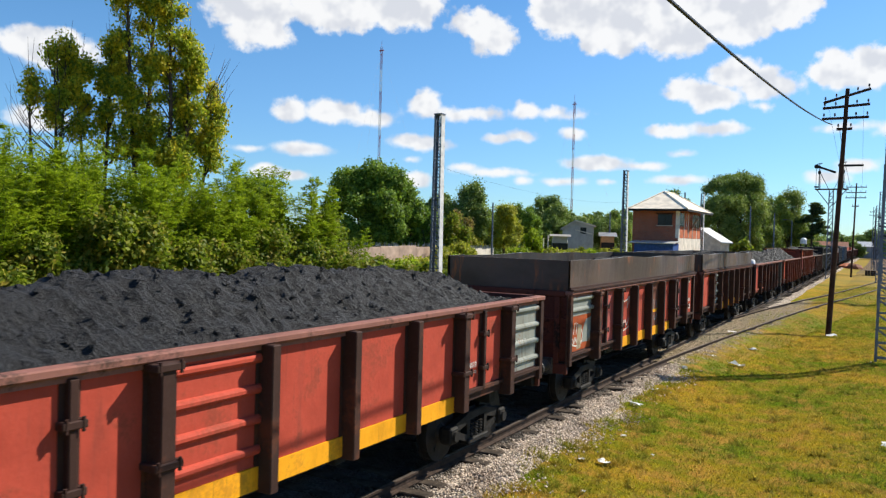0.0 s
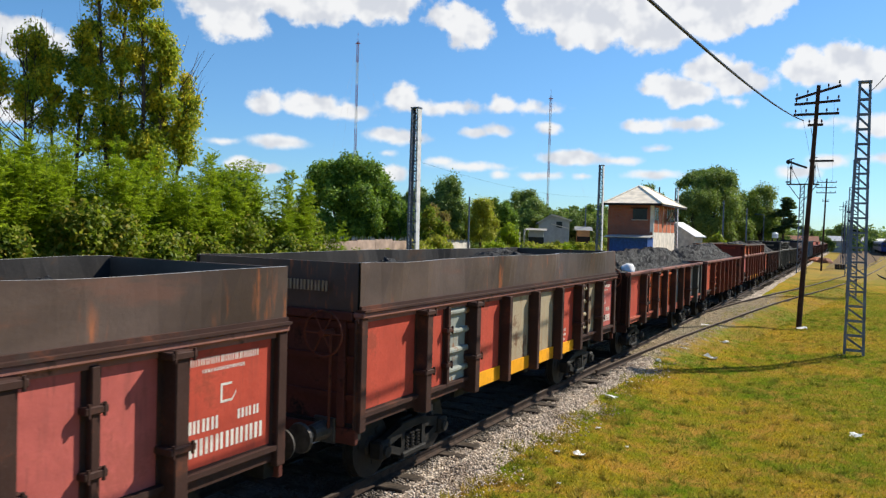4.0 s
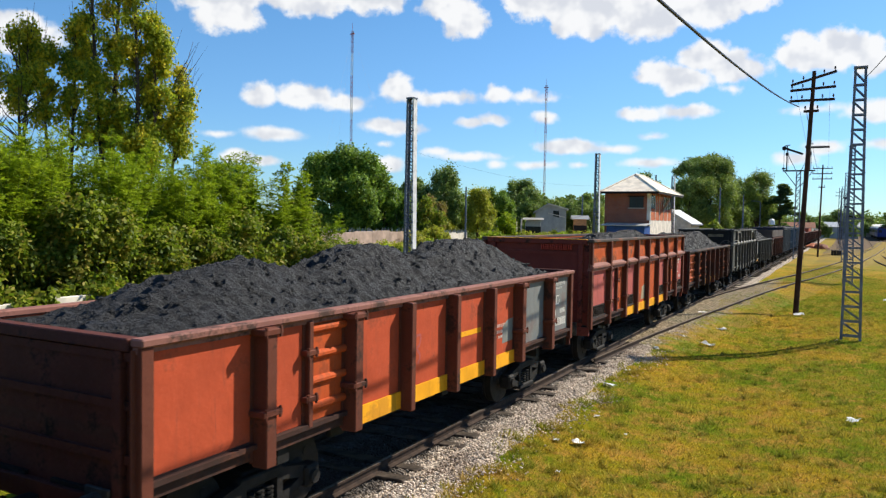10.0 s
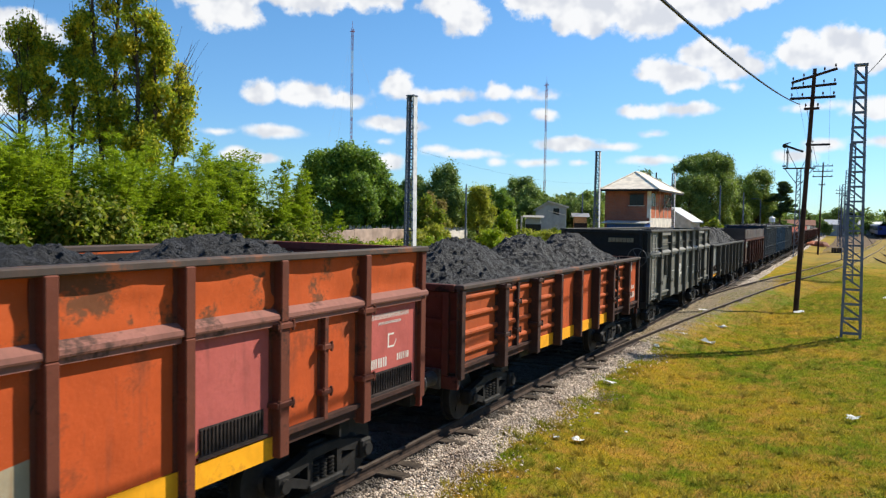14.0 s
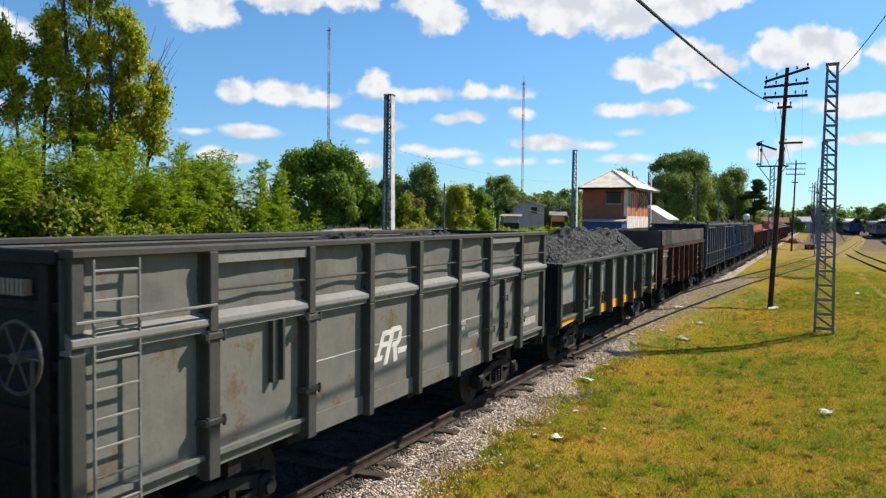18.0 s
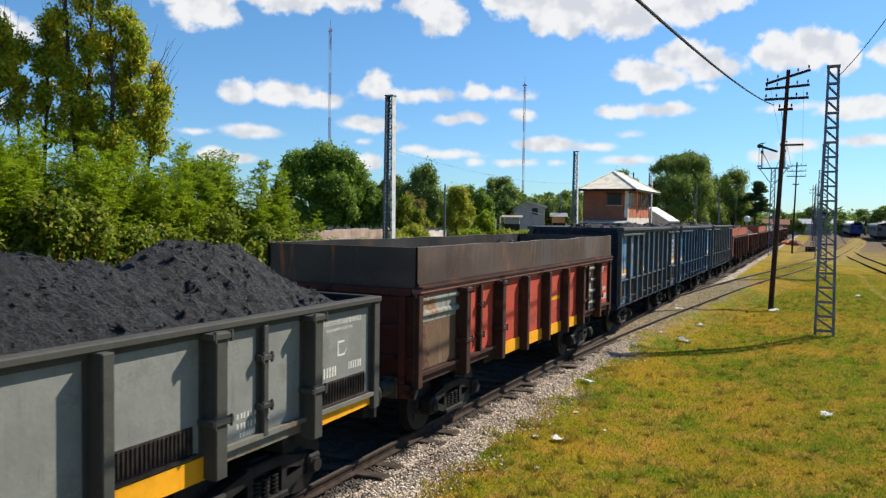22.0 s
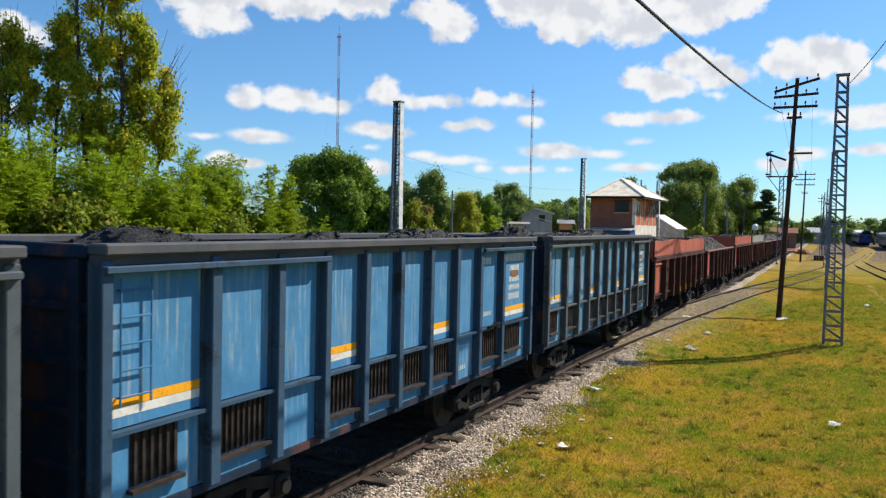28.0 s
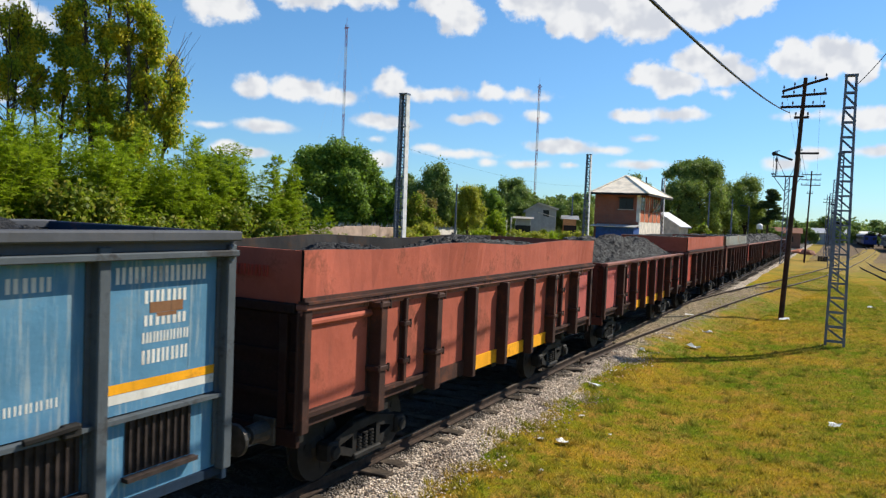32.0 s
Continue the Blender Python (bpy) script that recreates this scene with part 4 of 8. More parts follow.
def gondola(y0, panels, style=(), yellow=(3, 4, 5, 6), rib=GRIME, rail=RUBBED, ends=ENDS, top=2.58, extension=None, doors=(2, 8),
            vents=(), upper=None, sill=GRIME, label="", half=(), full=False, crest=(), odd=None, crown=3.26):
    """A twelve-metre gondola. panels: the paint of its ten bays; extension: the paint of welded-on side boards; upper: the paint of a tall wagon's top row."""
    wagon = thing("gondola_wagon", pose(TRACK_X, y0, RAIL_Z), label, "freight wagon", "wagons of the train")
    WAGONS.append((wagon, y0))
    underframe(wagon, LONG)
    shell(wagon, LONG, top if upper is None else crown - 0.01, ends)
    louvers = set(style)
    depth = 0.21 if upper is None else 0.14
    for near in (True, False):
        m = flip(near)
        for k in range(10):
            deep = 3 <= k <= 6
            z0 = 1.22 if deep else 1.27
            if k in (1, 2, 7, 8):
                z0 = 1.25
            a, b = RIBS[k], RIBS[k + 1]
            joined = k + 1 in DOOR_POSTS and k + 1 not in doors and panels[k] is panels[k + 1]
            if joined:
                b = RIBS[k + 2]
            kind = "louver" if k in louvers else "one" if k in crest else "flat"
            key = ("panel", k, kind, panels[k].name, joined)
            covered = k in DOOR_POSTS and k not in doors and panels[k] is panels[k - 1]
            if k in half:
                # a patch of ribbed sheet over the old flat panel
                stock((*key, "low"), "side_panel", panel_mesh(a, b, z0, 2.02, "flat"), panels[k], wagon, m)
                stock(("patch", k), "patch_panel", panel_mesh(a, b, 2.024, 2.5, "pair"), TEAL, wagon, m, "pale green weathered ribbed patch panel")
            elif not covered:
                stock(key, "side_panel", panel_mesh(a, b, z0, 2.5, kind), panels[k], wagon, m)
            if deep and k in yellow:
                stock(("strip", k, "y"), "sill_strip", lambda bm: box(bm, 1.39, 1.452, RIBS[k], RIBS[k + 1], 0.97, 1.216), YELLOW, wagon, m, "yellow painted lower sill")
            elif deep:
                stock(("strip", k, sill.name), "sill_strip", lambda bm: box(bm, 1.39, 1.452, RIBS[k], RIBS[k + 1], 0.97, 1.216), sill, wagon, m)
            else:
                def low_sill(bm):
                    box(bm, 1.39, 1.44, RIBS[k], RIBS[k + 1], 1.06, z0 - 0.004)
                    box(bm, 1.39, 1.5, RIBS[k], RIBS[k + 1], 1.19, 1.245)
                stock(("strip", k, sill.name), "sill_strip", low_sill, sill, wagon, m)
                if full and k in (0, 9):
                    def slope(bm):
                        a, b, c, d = (1.03, 1.17, 1.06, 1.2) if k == 9 else (1.0, 1.12, 1.06, 1.2)
                        y0, y1 = RIBS[k] + 0.08, RIBS[k + 1] - 0.09
                        pts = [bm.verts.new((x, y, z)) for x in (1.436, 1.444) for y, z in ((y0, a), (y1, c), (y1, d), (y0, b))]
                        for f in ((4, 5, 6, 7), (3, 2, 1, 0), (0, 1, 5, 4), (1, 2, 6, 5), (2, 3, 7, 6), (3, 0, 4, 7)):
                            bm.faces.new([pts[q] for q in f])
                    stock(("slope", k), "sill_stripe", slope, YELLOW, wagon, m, "yellow painted edge")
            if k in vents:
                def grille(bm):
                    box(bm, 1.43, 1.436, RIBS[k] + 0.22, RIBS[k + 1] - 0.22, 1.27, 1.56)
                    n = 18
                    for q in range(n):
                        y = RIBS[k] + 0.24 + (RIBS[k + 1] - RIBS[k] - 0.48) * q / (n - 1)
                        box(bm, 1.436, 1.452, y - 0.009, y + 0.009, 1.29, 1.54)
                    box(bm, 1.436, 1.47, RIBS[k] + 0.18, RIBS[k + 1] - 0.18, 1.245, 1.275)
                stock(("vent", k), "side_vent", grille, VENT, wagon, m, "dark slotted drain grille")
        for k, y in enumerate(RIBS):
            if k in DOOR_POSTS and k not in doors:
                continue
            coat = rib if not odd or k not in odd else odd[k]
            if k in DOOR_POSTS:
                stock(("post", coat.name), "door_post", rib_mesh(1.2, 2.47, 0.09, 0.09, (1.55, 2.1)), coat, wagon, m @ pose(0, y, 0))
            elif k in (1, 3, 7, 9):
                stock(("stake", coat.name, depth), "side_rib", rib_mesh(0.98, 2.5, 0.17, depth, (1.58, 2.46)), coat, wagon, m @ pose(0, y, 0))
            elif k in (0, 10):
                stock(("corner", coat.name, top), "corner_post", rib_mesh(1.0, 2.5, 0.15, 0.09, ()), coat, wagon, m @ pose(0, y, 0))
            else:
                stock(("rib", coat.name, depth), "side_rib", rib_mesh(0.94, 2.5, 0.13, depth, ()), coat, wagon, m @ pose(0, y, 0))
        if upper is None:
            stock(("rail", rail.name), "top_rail", lambda bm: (box(bm, 1.36, 1.53, 0.0, LONG, 2.5, 2.58, 0.015), box(bm, 1.4, 1.46, 0.0, LONG, 2.44, 2.5)), rail, wagon, m)
        else:
            stock(("midrail", rail.name), "middle_rail", lambda bm: (box(bm, 1.38, 1.5, 0.0, LONG, 2.46, 2.52), ledge(bm)), LEDGE if rail is RIBGREY else rail, wagon, m @ pose(0, 0, 0.04 if crown > 3.3 else 0.0))
            for k in range(10):
                if k in (2, 8):
                    continue
                a, b = RIBS[k], RIBS[k + 2] if k in (1, 7) else RIBS[k + 1]
                stock(("upper", k, upper.name, crown), "upper_panel", dented(a, b, 2.6, crown - 0.08), upper, wagon, m)
            for k, y in enumerate(RIBS):
                if k not in DOOR_POSTS:
                    stock(("uprib", rib.name, crown, k in (0, 10)), "upper_rib", rib_mesh(2.5, crown - 0.07, 0.13, 0.09 if k in (0, 10) else 0.138, ()), rib, wagon, m @ pose(0, y, 0))
            stock(("toprail", rail.name, crown), "top_rail", lambda bm: box(bm, 1.36, 1.54, 0.0, LONG, crown - 0.08, crown, 0.015), SOOT if upper is SCORCHED else rail, wagon, m)
            if crown > 3.3:
                for k in (1, 7):
                    stock(("lintel", k), "door_header", lambda bm: box(bm, 1.42, 1.515, RIBS[k] + 0.07, RIBS[k + 2] - 0.07, crown - 0.2, crown - 0.084, 0.008), LEDGE, wagon, m)
        if extension:
            def board(bm):
                n = 48
                low, high, lowb, highb = [], [], [], []
                for q in range(n + 1):
                    y = LONG * q / n
                    w = 0.085 * noise.noise(Vector((y * 0.55, len(WAGONS), 1))) + 0.03 * noise.noise(Vector((y * 1.6, len(WAGONS), 3)))
                    t = 3.23 + 0.07 * noise.noise(Vector((y * 0.35, len(WAGONS), 7))) * min(1, min(y, LONG - y))
                    low.append(bm.verts.new((1.47, y, 2.6)))
                    high.append(bm.verts.new((1.47 + w * 1.6, y, t)))
                    lowb.append(bm.verts.new((1.43, y, 2.6)))
                    highb.append(bm.verts.new((1.43 + w * 1.6, y, t)))
                for q in range(n):
                    bm.faces.new((low[q], low[q + 1], high[q + 1], high[q]))
                    bm.faces.new((lowb[q + 1], lowb[q], highb[q], highb[q + 1])).material_index = 1
                    bm.faces.new((high[q], high[q + 1], highb[q + 1], highb[q])).material_index = 2
                bmesh.ops.recalc_face_normals(bm, faces=bm.faces)
            stock(("board", len(WAGONS)), "side_board", board, [extension, LINING, SUNEDGE if extension is BOARD else RUBBED], wagon, m, "welded-on raising board of dented steel")
            stock(("angle", extension.name), "board_flange", lambda bm: (box(bm, 1.4, 1.56, 0.0, LONG, 2.585, 2.615), box(bm, 1.46, 1.5, 0.0, LONG, 2.615, 2.66)), rib, wagon, m)
    if extension:
        for y, turn in ((0.0, 0), (LONG, 180)):
            def endboard(bm):
                box(bm, -1.425, 1.425, 0.02, 0.06, 2.585, 3.22)
            stock(("endboard", extension.name), "end_board", endboard, extension, wagon, pose(0, y, 0, 0, 0, turn))
    return wagon

# seen from the front of the clip to its end
R_, O_, K_, G_, T_, W_, B_ = RED, ORANGE, PINK, LGREY, TAN, TEAL, BROWN
RED_LABEL = "faded red steel gondola wagon with a yellow sill"
EXT_LABEL = "red gondola wagon with dark welded raising boards"
gondola(1.25, (R_, R_, R_, R_, R_, R_, R_, R_, R_, W_), style=(3, 9), label=RED_LABEL)
gondola(14.85, (RUSTY, K_, K_, R_, R_, B_, R_, K_, K_, R_), half=(0,), extension=BOARD, label=EXT_LABEL)
gondola(28.45, (R_, R_, W_, R_, T_, T_, R_, T_, T_, K_), style=(2, 7), extension=BOARD, label=EXT_LABEL + " and tan patches")
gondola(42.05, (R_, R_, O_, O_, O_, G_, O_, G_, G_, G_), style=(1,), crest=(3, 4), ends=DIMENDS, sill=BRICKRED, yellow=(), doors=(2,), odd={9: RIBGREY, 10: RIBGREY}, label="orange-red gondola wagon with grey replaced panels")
gondola(55.5, rib=REDRIB, panels=(VERMILION, VERMILION, O_, VERMILION, VERMILION, VERMILION, VERMILION, G_, G_, G_), style=(2,), doors=(2,), label="orange-red gondola wagon with a grey end panel and yellow sill")
gondola(69.1, rib=REDRIB, panels=(K_, K_, O_, K_, O_, O_, K_, O_, O_, K_), vents=(0, 3, 6, 9), upper=SCORCHED, ends=BROWNEND, label="tall orange and pink gondola wagon with yellow sill")
gondola(82.45, rail=SOOT, panels=(RUSTY, RUSTY, RUSTY, RUSTY, O_, O_, RUSTY, RUSTY, RUSTY, O_), style=(0, 1, 2, 3, 6, 7, 8), label="orange gondola wagon with ribbed sides, heaped full")
gondola(95.9, (DGREY,) * 10, yellow=(), doors=(8,), rib=RIBGREY, rail=RIBGREY, ends=DARKEND, upper=DGREY, sill=DGREY, crown=3.39, label="tall grey steel gondola wagon with end ladder")
gondola(109.25, (GREY,) * 10, rib=RIBGREY, rail=RIBGREY, ends=DARKEND, sill=DGREY, full=True, vents=(0, 3, 6, 9), label="grey gondola wagon with an orange-yellow sill")
gondola(122.55, (RUSTTAN, R_, R_, R_, R_, R_, R_, R_, W_, R_), half=(0,), style=(8,), extension=BOARD, label=EXT_LABEL)
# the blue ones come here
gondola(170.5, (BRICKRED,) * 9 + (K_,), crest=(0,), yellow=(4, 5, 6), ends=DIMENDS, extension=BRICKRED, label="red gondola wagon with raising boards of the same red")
gondola(184.0, (K_, R_, K_, R_, R_, K_, R_, K_, R_, R_), label=RED_LABEL)
gondola(197.4, (R_, R_, K_, R_, R_, R_, R_, R_, R_, R_), extension=BRICKRED, label="red gondola wagon with raising boards of the same red")
gondola(210.8, (B_, R_, B_, R_, B_, R_, R_, B_, R_, R_), extension=TEAL, label="brown gondola wagon with pale raising boards")
gondola(224.2, (R_, R_, B_, R_, B_, R_, R_, B_, R_, R_), label=RED_LABEL)
gondola(237.6, (R_, R_, K_, R_, B_, R_, R_, B_, R_, R_), label=RED_LABEL)
gondola(251.0, (B_, R_, B_, R_, B_, R_, R_, B_, R_, R_), label=RED_LABEL)
gondola(264.4, (R_, R_, B_, R_, B_, R_, R_, B_, R_, R_), label=RED_LABEL)

FULL = ((2.5, 2.6, 1.0), (6.0, 3.0, 1.0), (9.8, 2.4, 0.95))
heap(1.25, LONG, 2.45, 0.78, 1, ((1.5, 4.0, 0.9), (4.2, 4.0, 0.93), (6.6, 3.4, 0.93), (8.4, 3.0, 0.88), (10.0, 2.0, 0.7)))
heap(42.05, LONG, 2.45, 0.78, 2, ((2.2, 3.0, 0.8), (4.4, 3.0, 0.84), (7.0, 3.0, 0.86), (9.7, 3.0, 0.92)))
heap(55.5, LONG, 2.45, 0.78, 3, ((2.7, 2.4, 0.8), (5.7, 2.3, 1.02), (9.2, 2.8, 1.08)))
heap(82.45, LONG, 2.45, 0.78, 4, ((2.6, 2.2, 1.0), (6.3, 2.0, 1.0), (9.6, 2.0, 1.05)))
heap(109.25, LONG, 2.45, 0.78, 5, ((3.0, 3.0, 0.9), (5.8, 2.4, 1.2), (7.8, 2.4, 1.02), (10.2, 1.9, 1.12)))
heap(184.0, LONG, 2.45, 0.78, 6, FULL)
heap(224.2, LONG, 2.45, 0.78, 7, FULL)
heap(237.6, LONG, 2.45, 0.78, 8, FULL)
heap(251.0, LONG, 2.45, 0.78, 9, FULL)
heap(264.4, LONG, 2.45, 0.78, 10, FULL)
for y, seed, base in ((14.85, 11, 2.75), (28.45, 12, 2.8), (122.55, 13, 2.72), (170.5, 14, 2.85), (197.4, 15, 2.8), (210.8, 16, 2.8)):
    heap(y, LONG, base, 0.35, seed, ((3.0, 2.0, 0.8), (7.6, 2.5, 1.1), (10.3, 1.2, 0.7)))
for y, seed in ((69.1, 17), (95.9, 18)):
    heap(y, LONG, 2.85, 0.45, seed, ((2.6, 2.0, 0.6), (6.4, 2.0, 1.1), (9.4, 2.0, 1.2)))

# three blue wagons with many ribs and a ledge with grilles below it
BL_RIBS = (0.07, 1.38, 2.4, 3.3, 4.2, 5.12, 6.06, 7.0, 7.95, 9.0, 10.53)
BL_LONG = 10.6


def blue_wagon(y0, tint, letters, ribs=RIBBLUE):
    wagon = thing("gondola_wagon", pose(TRACK_X, y0, RAIL_Z), "tall light blue steel wagon with dark ribs and yellow-white stripes", "freight wagon", "wagons of the train")
    WAGONS.append((wagon, y0))
    underframe(wagon, BL_LONG)
    shell(wagon, BL_LONG, 3.45, DBLUE)
    for near in (True, False):
        m = flip(near)
        for k in range(10):
            a, b = BL_RIBS[k], BL_RIBS[k + 1]
            solid = k in (2, 7)
            stock(("blue_panel", k, tint.name), "side_panel", lambda bm: box(bm, 1.385, 1.42, a, b, 1.8, 3.3), tint, wagon, m)
            stock(("blue_low", k, solid, tint.name), "lower_panel", lambda bm: box(bm, 1.385, 1.41, a, b, 1.0, 1.74), tint, wagon, m)
            if not solid:
                def grille(bm):
                    u, v = a + (0.34 if k in (0, 9) else 0.12), b - (0.4 if k in (0, 9) else 0.12)
                    box(bm, 1.41, 1.414, u, v, 1.22, 1.72)
                    n = max(5, int((v - u) / 0.085))
                    for q in range(n):
                        y = u + (v - u) * (q + 0.5) / n
                        box(bm, 1.414, 1.44, y - 0.014, y + 0.014, 1.24, 1.72)
                    box(bm, 1.41, 1.5, u - 0.03, v + 0.03, 1.17, 1.21)
                stock(("blue_grille", k), "side_vent", grille, VENT, wagon, m, "dark slotted grille under the ledge")
            if k in (0, 3, 6, 9):
                stock(("stripe_y", k), "stripe", lambda bm: box(bm, 1.419, 1.4225, a + 0.1, b - 0.1, 1.99, 2.08), YELLOW, wagon, m, "yellow painted stripe")
                stock(("stripe_w", k), "stripe", lambda bm: box(bm, 1.419, 1.4225, a + 0.1, b - 0.1, 1.9, 1.985), WHITE, wagon, m, "white painted stripe")
        for k, y in enumerate(BL_RIBS):
            wide = 0.15 if k in (1,) else 0.125
            stock(("blue_rib", wide, ribs.name), "side_rib", rib_mesh(0.98, 3.32, wide, 0.122, ()), ribs, wagon, m @ pose(0, y, 0))
        stock(("blue_ledge", ribs.name), "side_ledge", lambda bm: (box(bm, 1.385, 1.5, 0.0, BL_LONG, 1.745, 1.785)), ribs, wagon, m)
        stock("blue_sill", "sill_strip", lambda bm: box(bm, 1.38, 1.43, 0.0, BL_LONG, 0.9, 0.995), DBLUE, wagon, m)
        stock(("blue_rail", ribs.name), "top_rail", lambda bm: (box(bm, 1.34, 1.6, 0.0, BL_LONG, 3.36, 3.46, 0.015), box(bm, 1.385, 1.5, 0.0, BL_LONG, 3.27, 3.36)), RAILBLACK, wagon, m)
        for a, b in ((0.0, 3.3), (7.95, BL_LONG)):
            stock(("header", a, ribs.name), "door_header", lambda bm: box(bm, 1.42, 1.59, a + 0.02, b - 0.02, 3.2, 3.265, 0.01), ribs, wagon, m)
        stock("latch", "door_latch", lambda bm: (rod(bm, (1.52, 8.3, 1.8), (1.56, 8.75, 1.84), 0.03, sides=6), box(bm, 1.47, 1.56, 8.62, 8.8, 1.74, 1.86, 0.02)), IRON, wagon, m, "black iron door latch")
        # ladder of round bars at the trailing corner
        def rungs(bm):
            for y in (0.26, 0.6):
                rod(bm, (1.47, y, 2.0), (1.47, y, 3.15), 0.011, sides=6)
            for q in range(5):
                rod(bm, (1.47, 0.26, 2.08 + q * 0.24), (1.47, 0.6, 2.08 + q * 0.24), 0.011, sides=6)
                if q in (0, 4):
                    rod(bm, (1.42, 0.26, 2.08 + q * 0.24), (1.47, 0.26, 2.08 + q * 0.24), 0.011, sides=6)
        stock("blue_ladder", "ladder", rungs, PALEBLUE, wagon, m)
        if near and letters:
            bars(wagon, 9.2, 10.3, 3.05, 0.15, 8, WHITE, 1.4215)
            bars(wagon, 9.52, 10.05, 2.84, 0.12, 4, WHITE, 1.4215)
            bars(wagon, 9.52, 10.05, 2.62, 0.1, 4, WHITE, 1.4215)
            bars(wagon, 9.5, 10.08, 2.46, 0.1, 7, WHITE, 1.4215)
            bars(wagon, 9.5, 10.08, 2.28, 0.13, 5, WHITE, 1.4215)
            bars(wagon, 8.2, 8.62, 3.02, 0.12, 3, WHITE, 1.4215)
            bars(wagon, 8.15, 8.68, 2.04, 0.08, 6, WHITE, 1.4215)
            bars(wagon, 7.3, 7.6, 1.2, 0.08, 2, WHITE, 1.4115)
            stock("emblem", "emblem", lambda bm: (box(bm, 1.42, 1.4235, 9.58, 9.98, 2.69, 2.79), box(bm, 1.42, 1.4235, 9.66, 9.9, 2.65, 2.687)), worn("brown_emblem_paint", (0.2, 0.1, 0.05)), wagon, pose(0, 0, 0), "faded brown painted emblem")
    return wagon


def bars(wagon, y0, y1, z, high, n, material, x=1.4315, name="marking"):
    """A line of writing that cannot be read, as a row of plain bars."""
    r = random.Random(int(y0 * 100) + int(z * 1000) + n)

    def make(bm):
        step = (y1 - y0) / n
        for k in range(n):
            a = y0 + k * step
            w, h = step * r.uniform(0.68, 0.84), high / 2
            t = max(0.009, (0.36 if high > 0.09 else 0.26) * w)
            box(bm, x - 0.002, x + 0.001, a, a + t, z - h, z + h)
            box(bm, x - 0.002, x + 0.001, a + w - t, a + w, z - h, z + h)
    return tagged(stock(("bars", y0, y1, z, high, n, material.name), name, make, material, wagon, pose(0, 0, 0), "worn white painted lettering"), kind="stuff")


blue_wagon(135.8, worn("rust_stained_blue_paint", (0.1, 0.21, 0.36), scratch=(0.28, 0.24, 0.19), amount=0.62, rust=(0.26, 0.19, 0.12), dirt=(0.06, 0.055, 0.05)), True)
blue_wagon(147.1, BLUE, True, RIBNAVY)
blue_wagon(158.7, worn("chalky_blue_paint", (0.082, 0.205, 0.32), scratch=(0.3, 0.36, 0.38), amount=0.22, rust=(0.15, 0.2, 0.21), dirt=(0.04, 0.06, 0.07)), True)
for y, seed in ((135.8, 21), (147.1, 22), (158.7, 23)):
    heap(y, BL_LONG, 3.1, 0.38, seed, ((1.7, 1.2, 1.25), (5.0, 1.3, 0.95), (8.4, 1.5, 1.2)))

# ---- markings, wheels, ladders and other small parts of single wagons ----
def wagon_at(y):
    return next(w for w, y0 in WAGONS if abs(y0 - y) < 0.01)


def plate(wagon, pts, material, x=1.4315, name="emblem", label=""):
    """A flat painted shape on the near side: corners (y, z)."""
    bm = bmesh.new()
    lo, hi = [bm.verts.new((x - 0.004, y, z)) for y, z in pts], [bm.verts.new((x + 0.0012, y, z)) for y, z in pts]
    n = len(pts)
    bm.faces.new(hi)
    for k in range(n):
        bm.faces.new((lo[k], lo[(k + 1) % n], hi[(k + 1) % n], hi[k]))
    bmesh.ops.recalc_face_normals(bm, faces=bm.faces)
    return part(name, bm, material, wagon, label)


def oval(wagon, y, z, a, b):
    plate(wagon, [(y + a * math.cos(k * 0.2618), z + b * math.sin(k * 0.2618)) for k in range(24)], WHITE, 1.4315, "emblem", "white painted oval emblem")
    for k in range(4):
        u = y - a * 0.62 + k * a * 0.34
        plate(wagon, [(u, z - b * 0.45), (u + a * 0.16, z - b * 0.45), (u + a * 0.3, z + b * 0.45), (u + a * 0.14, z + b * 0.45)], ORANGE, 1.433, "emblem", "red bar of the emblem")


def load_sign(wagon, y, z, s=0.12):
    for pts in (((0, 0), (0, 2), (0.25, 2), (0.25, 0)), ((0, 1.75), (0, 2), (1.6, 2), (1.6, 1.75)), ((0, 0), (0, 0.25), (1.6, 0.25), (1.6, 0)), ((1.6, 0), (1.6, 0.25), (2.0, 0.7), (2.2, 1.1), (2.2, 0.8))):
        plate(wagon, [(y + u * s, z + v * s) for u, v in pts], WHITE, 1.4315, "marking")


def end_lettering(y, emblem=False, first=True):
    w = wagon_at(y)
    if emblem:
        oval(w, 11.15, 2.28, 0.34, 0.14)
    elif first:
        bars(w, 10.76, 11.76, 2.32, 0.075, 15, WHITE)
        bars(w, 10.95, 11.55, 2.22, 0.036, 14, WHITE)
    load_sign(w, 11.2, 1.86, 0.1)
    bars(w, 10.72, 11.2, 1.68, 0.13, 4, WHITE)
    bars(w, 11.45, 11.8, 1.7, 0.1, 3, WHITE)
    bars(w, 10.72, 11.85, 1.47, 0.17, 8, WHITE)


for y in (14.85, 28.45, 42.05, 55.5, 69.1, 109.25):
    end_lettering(y)
for y in (82.45, 122.55):
    end_lettering(y, True)
for y, k0, z in ((28.45, 7.75, 1.5), (42.05, 7.75, 1.6), (42.05, 9.3, 1.75), (55.5, 8.0, 1.75), (82.45, 7.7, 1.5), (109.25, 9.3, 1.5), (122.55, 9.2, 1.5)):
    w = wagon_at(y)
    bars(w, k0, k0 + 0.55, z, 0.06, 5, WHITE)
    bars(w, k0, k0 + 0.55, z - 0.11, 0.06, 5, WHITE)
    bars(w, k0 + 0.05, k0 + 0.5, z - 0.21, 0.05, 6, WHITE)
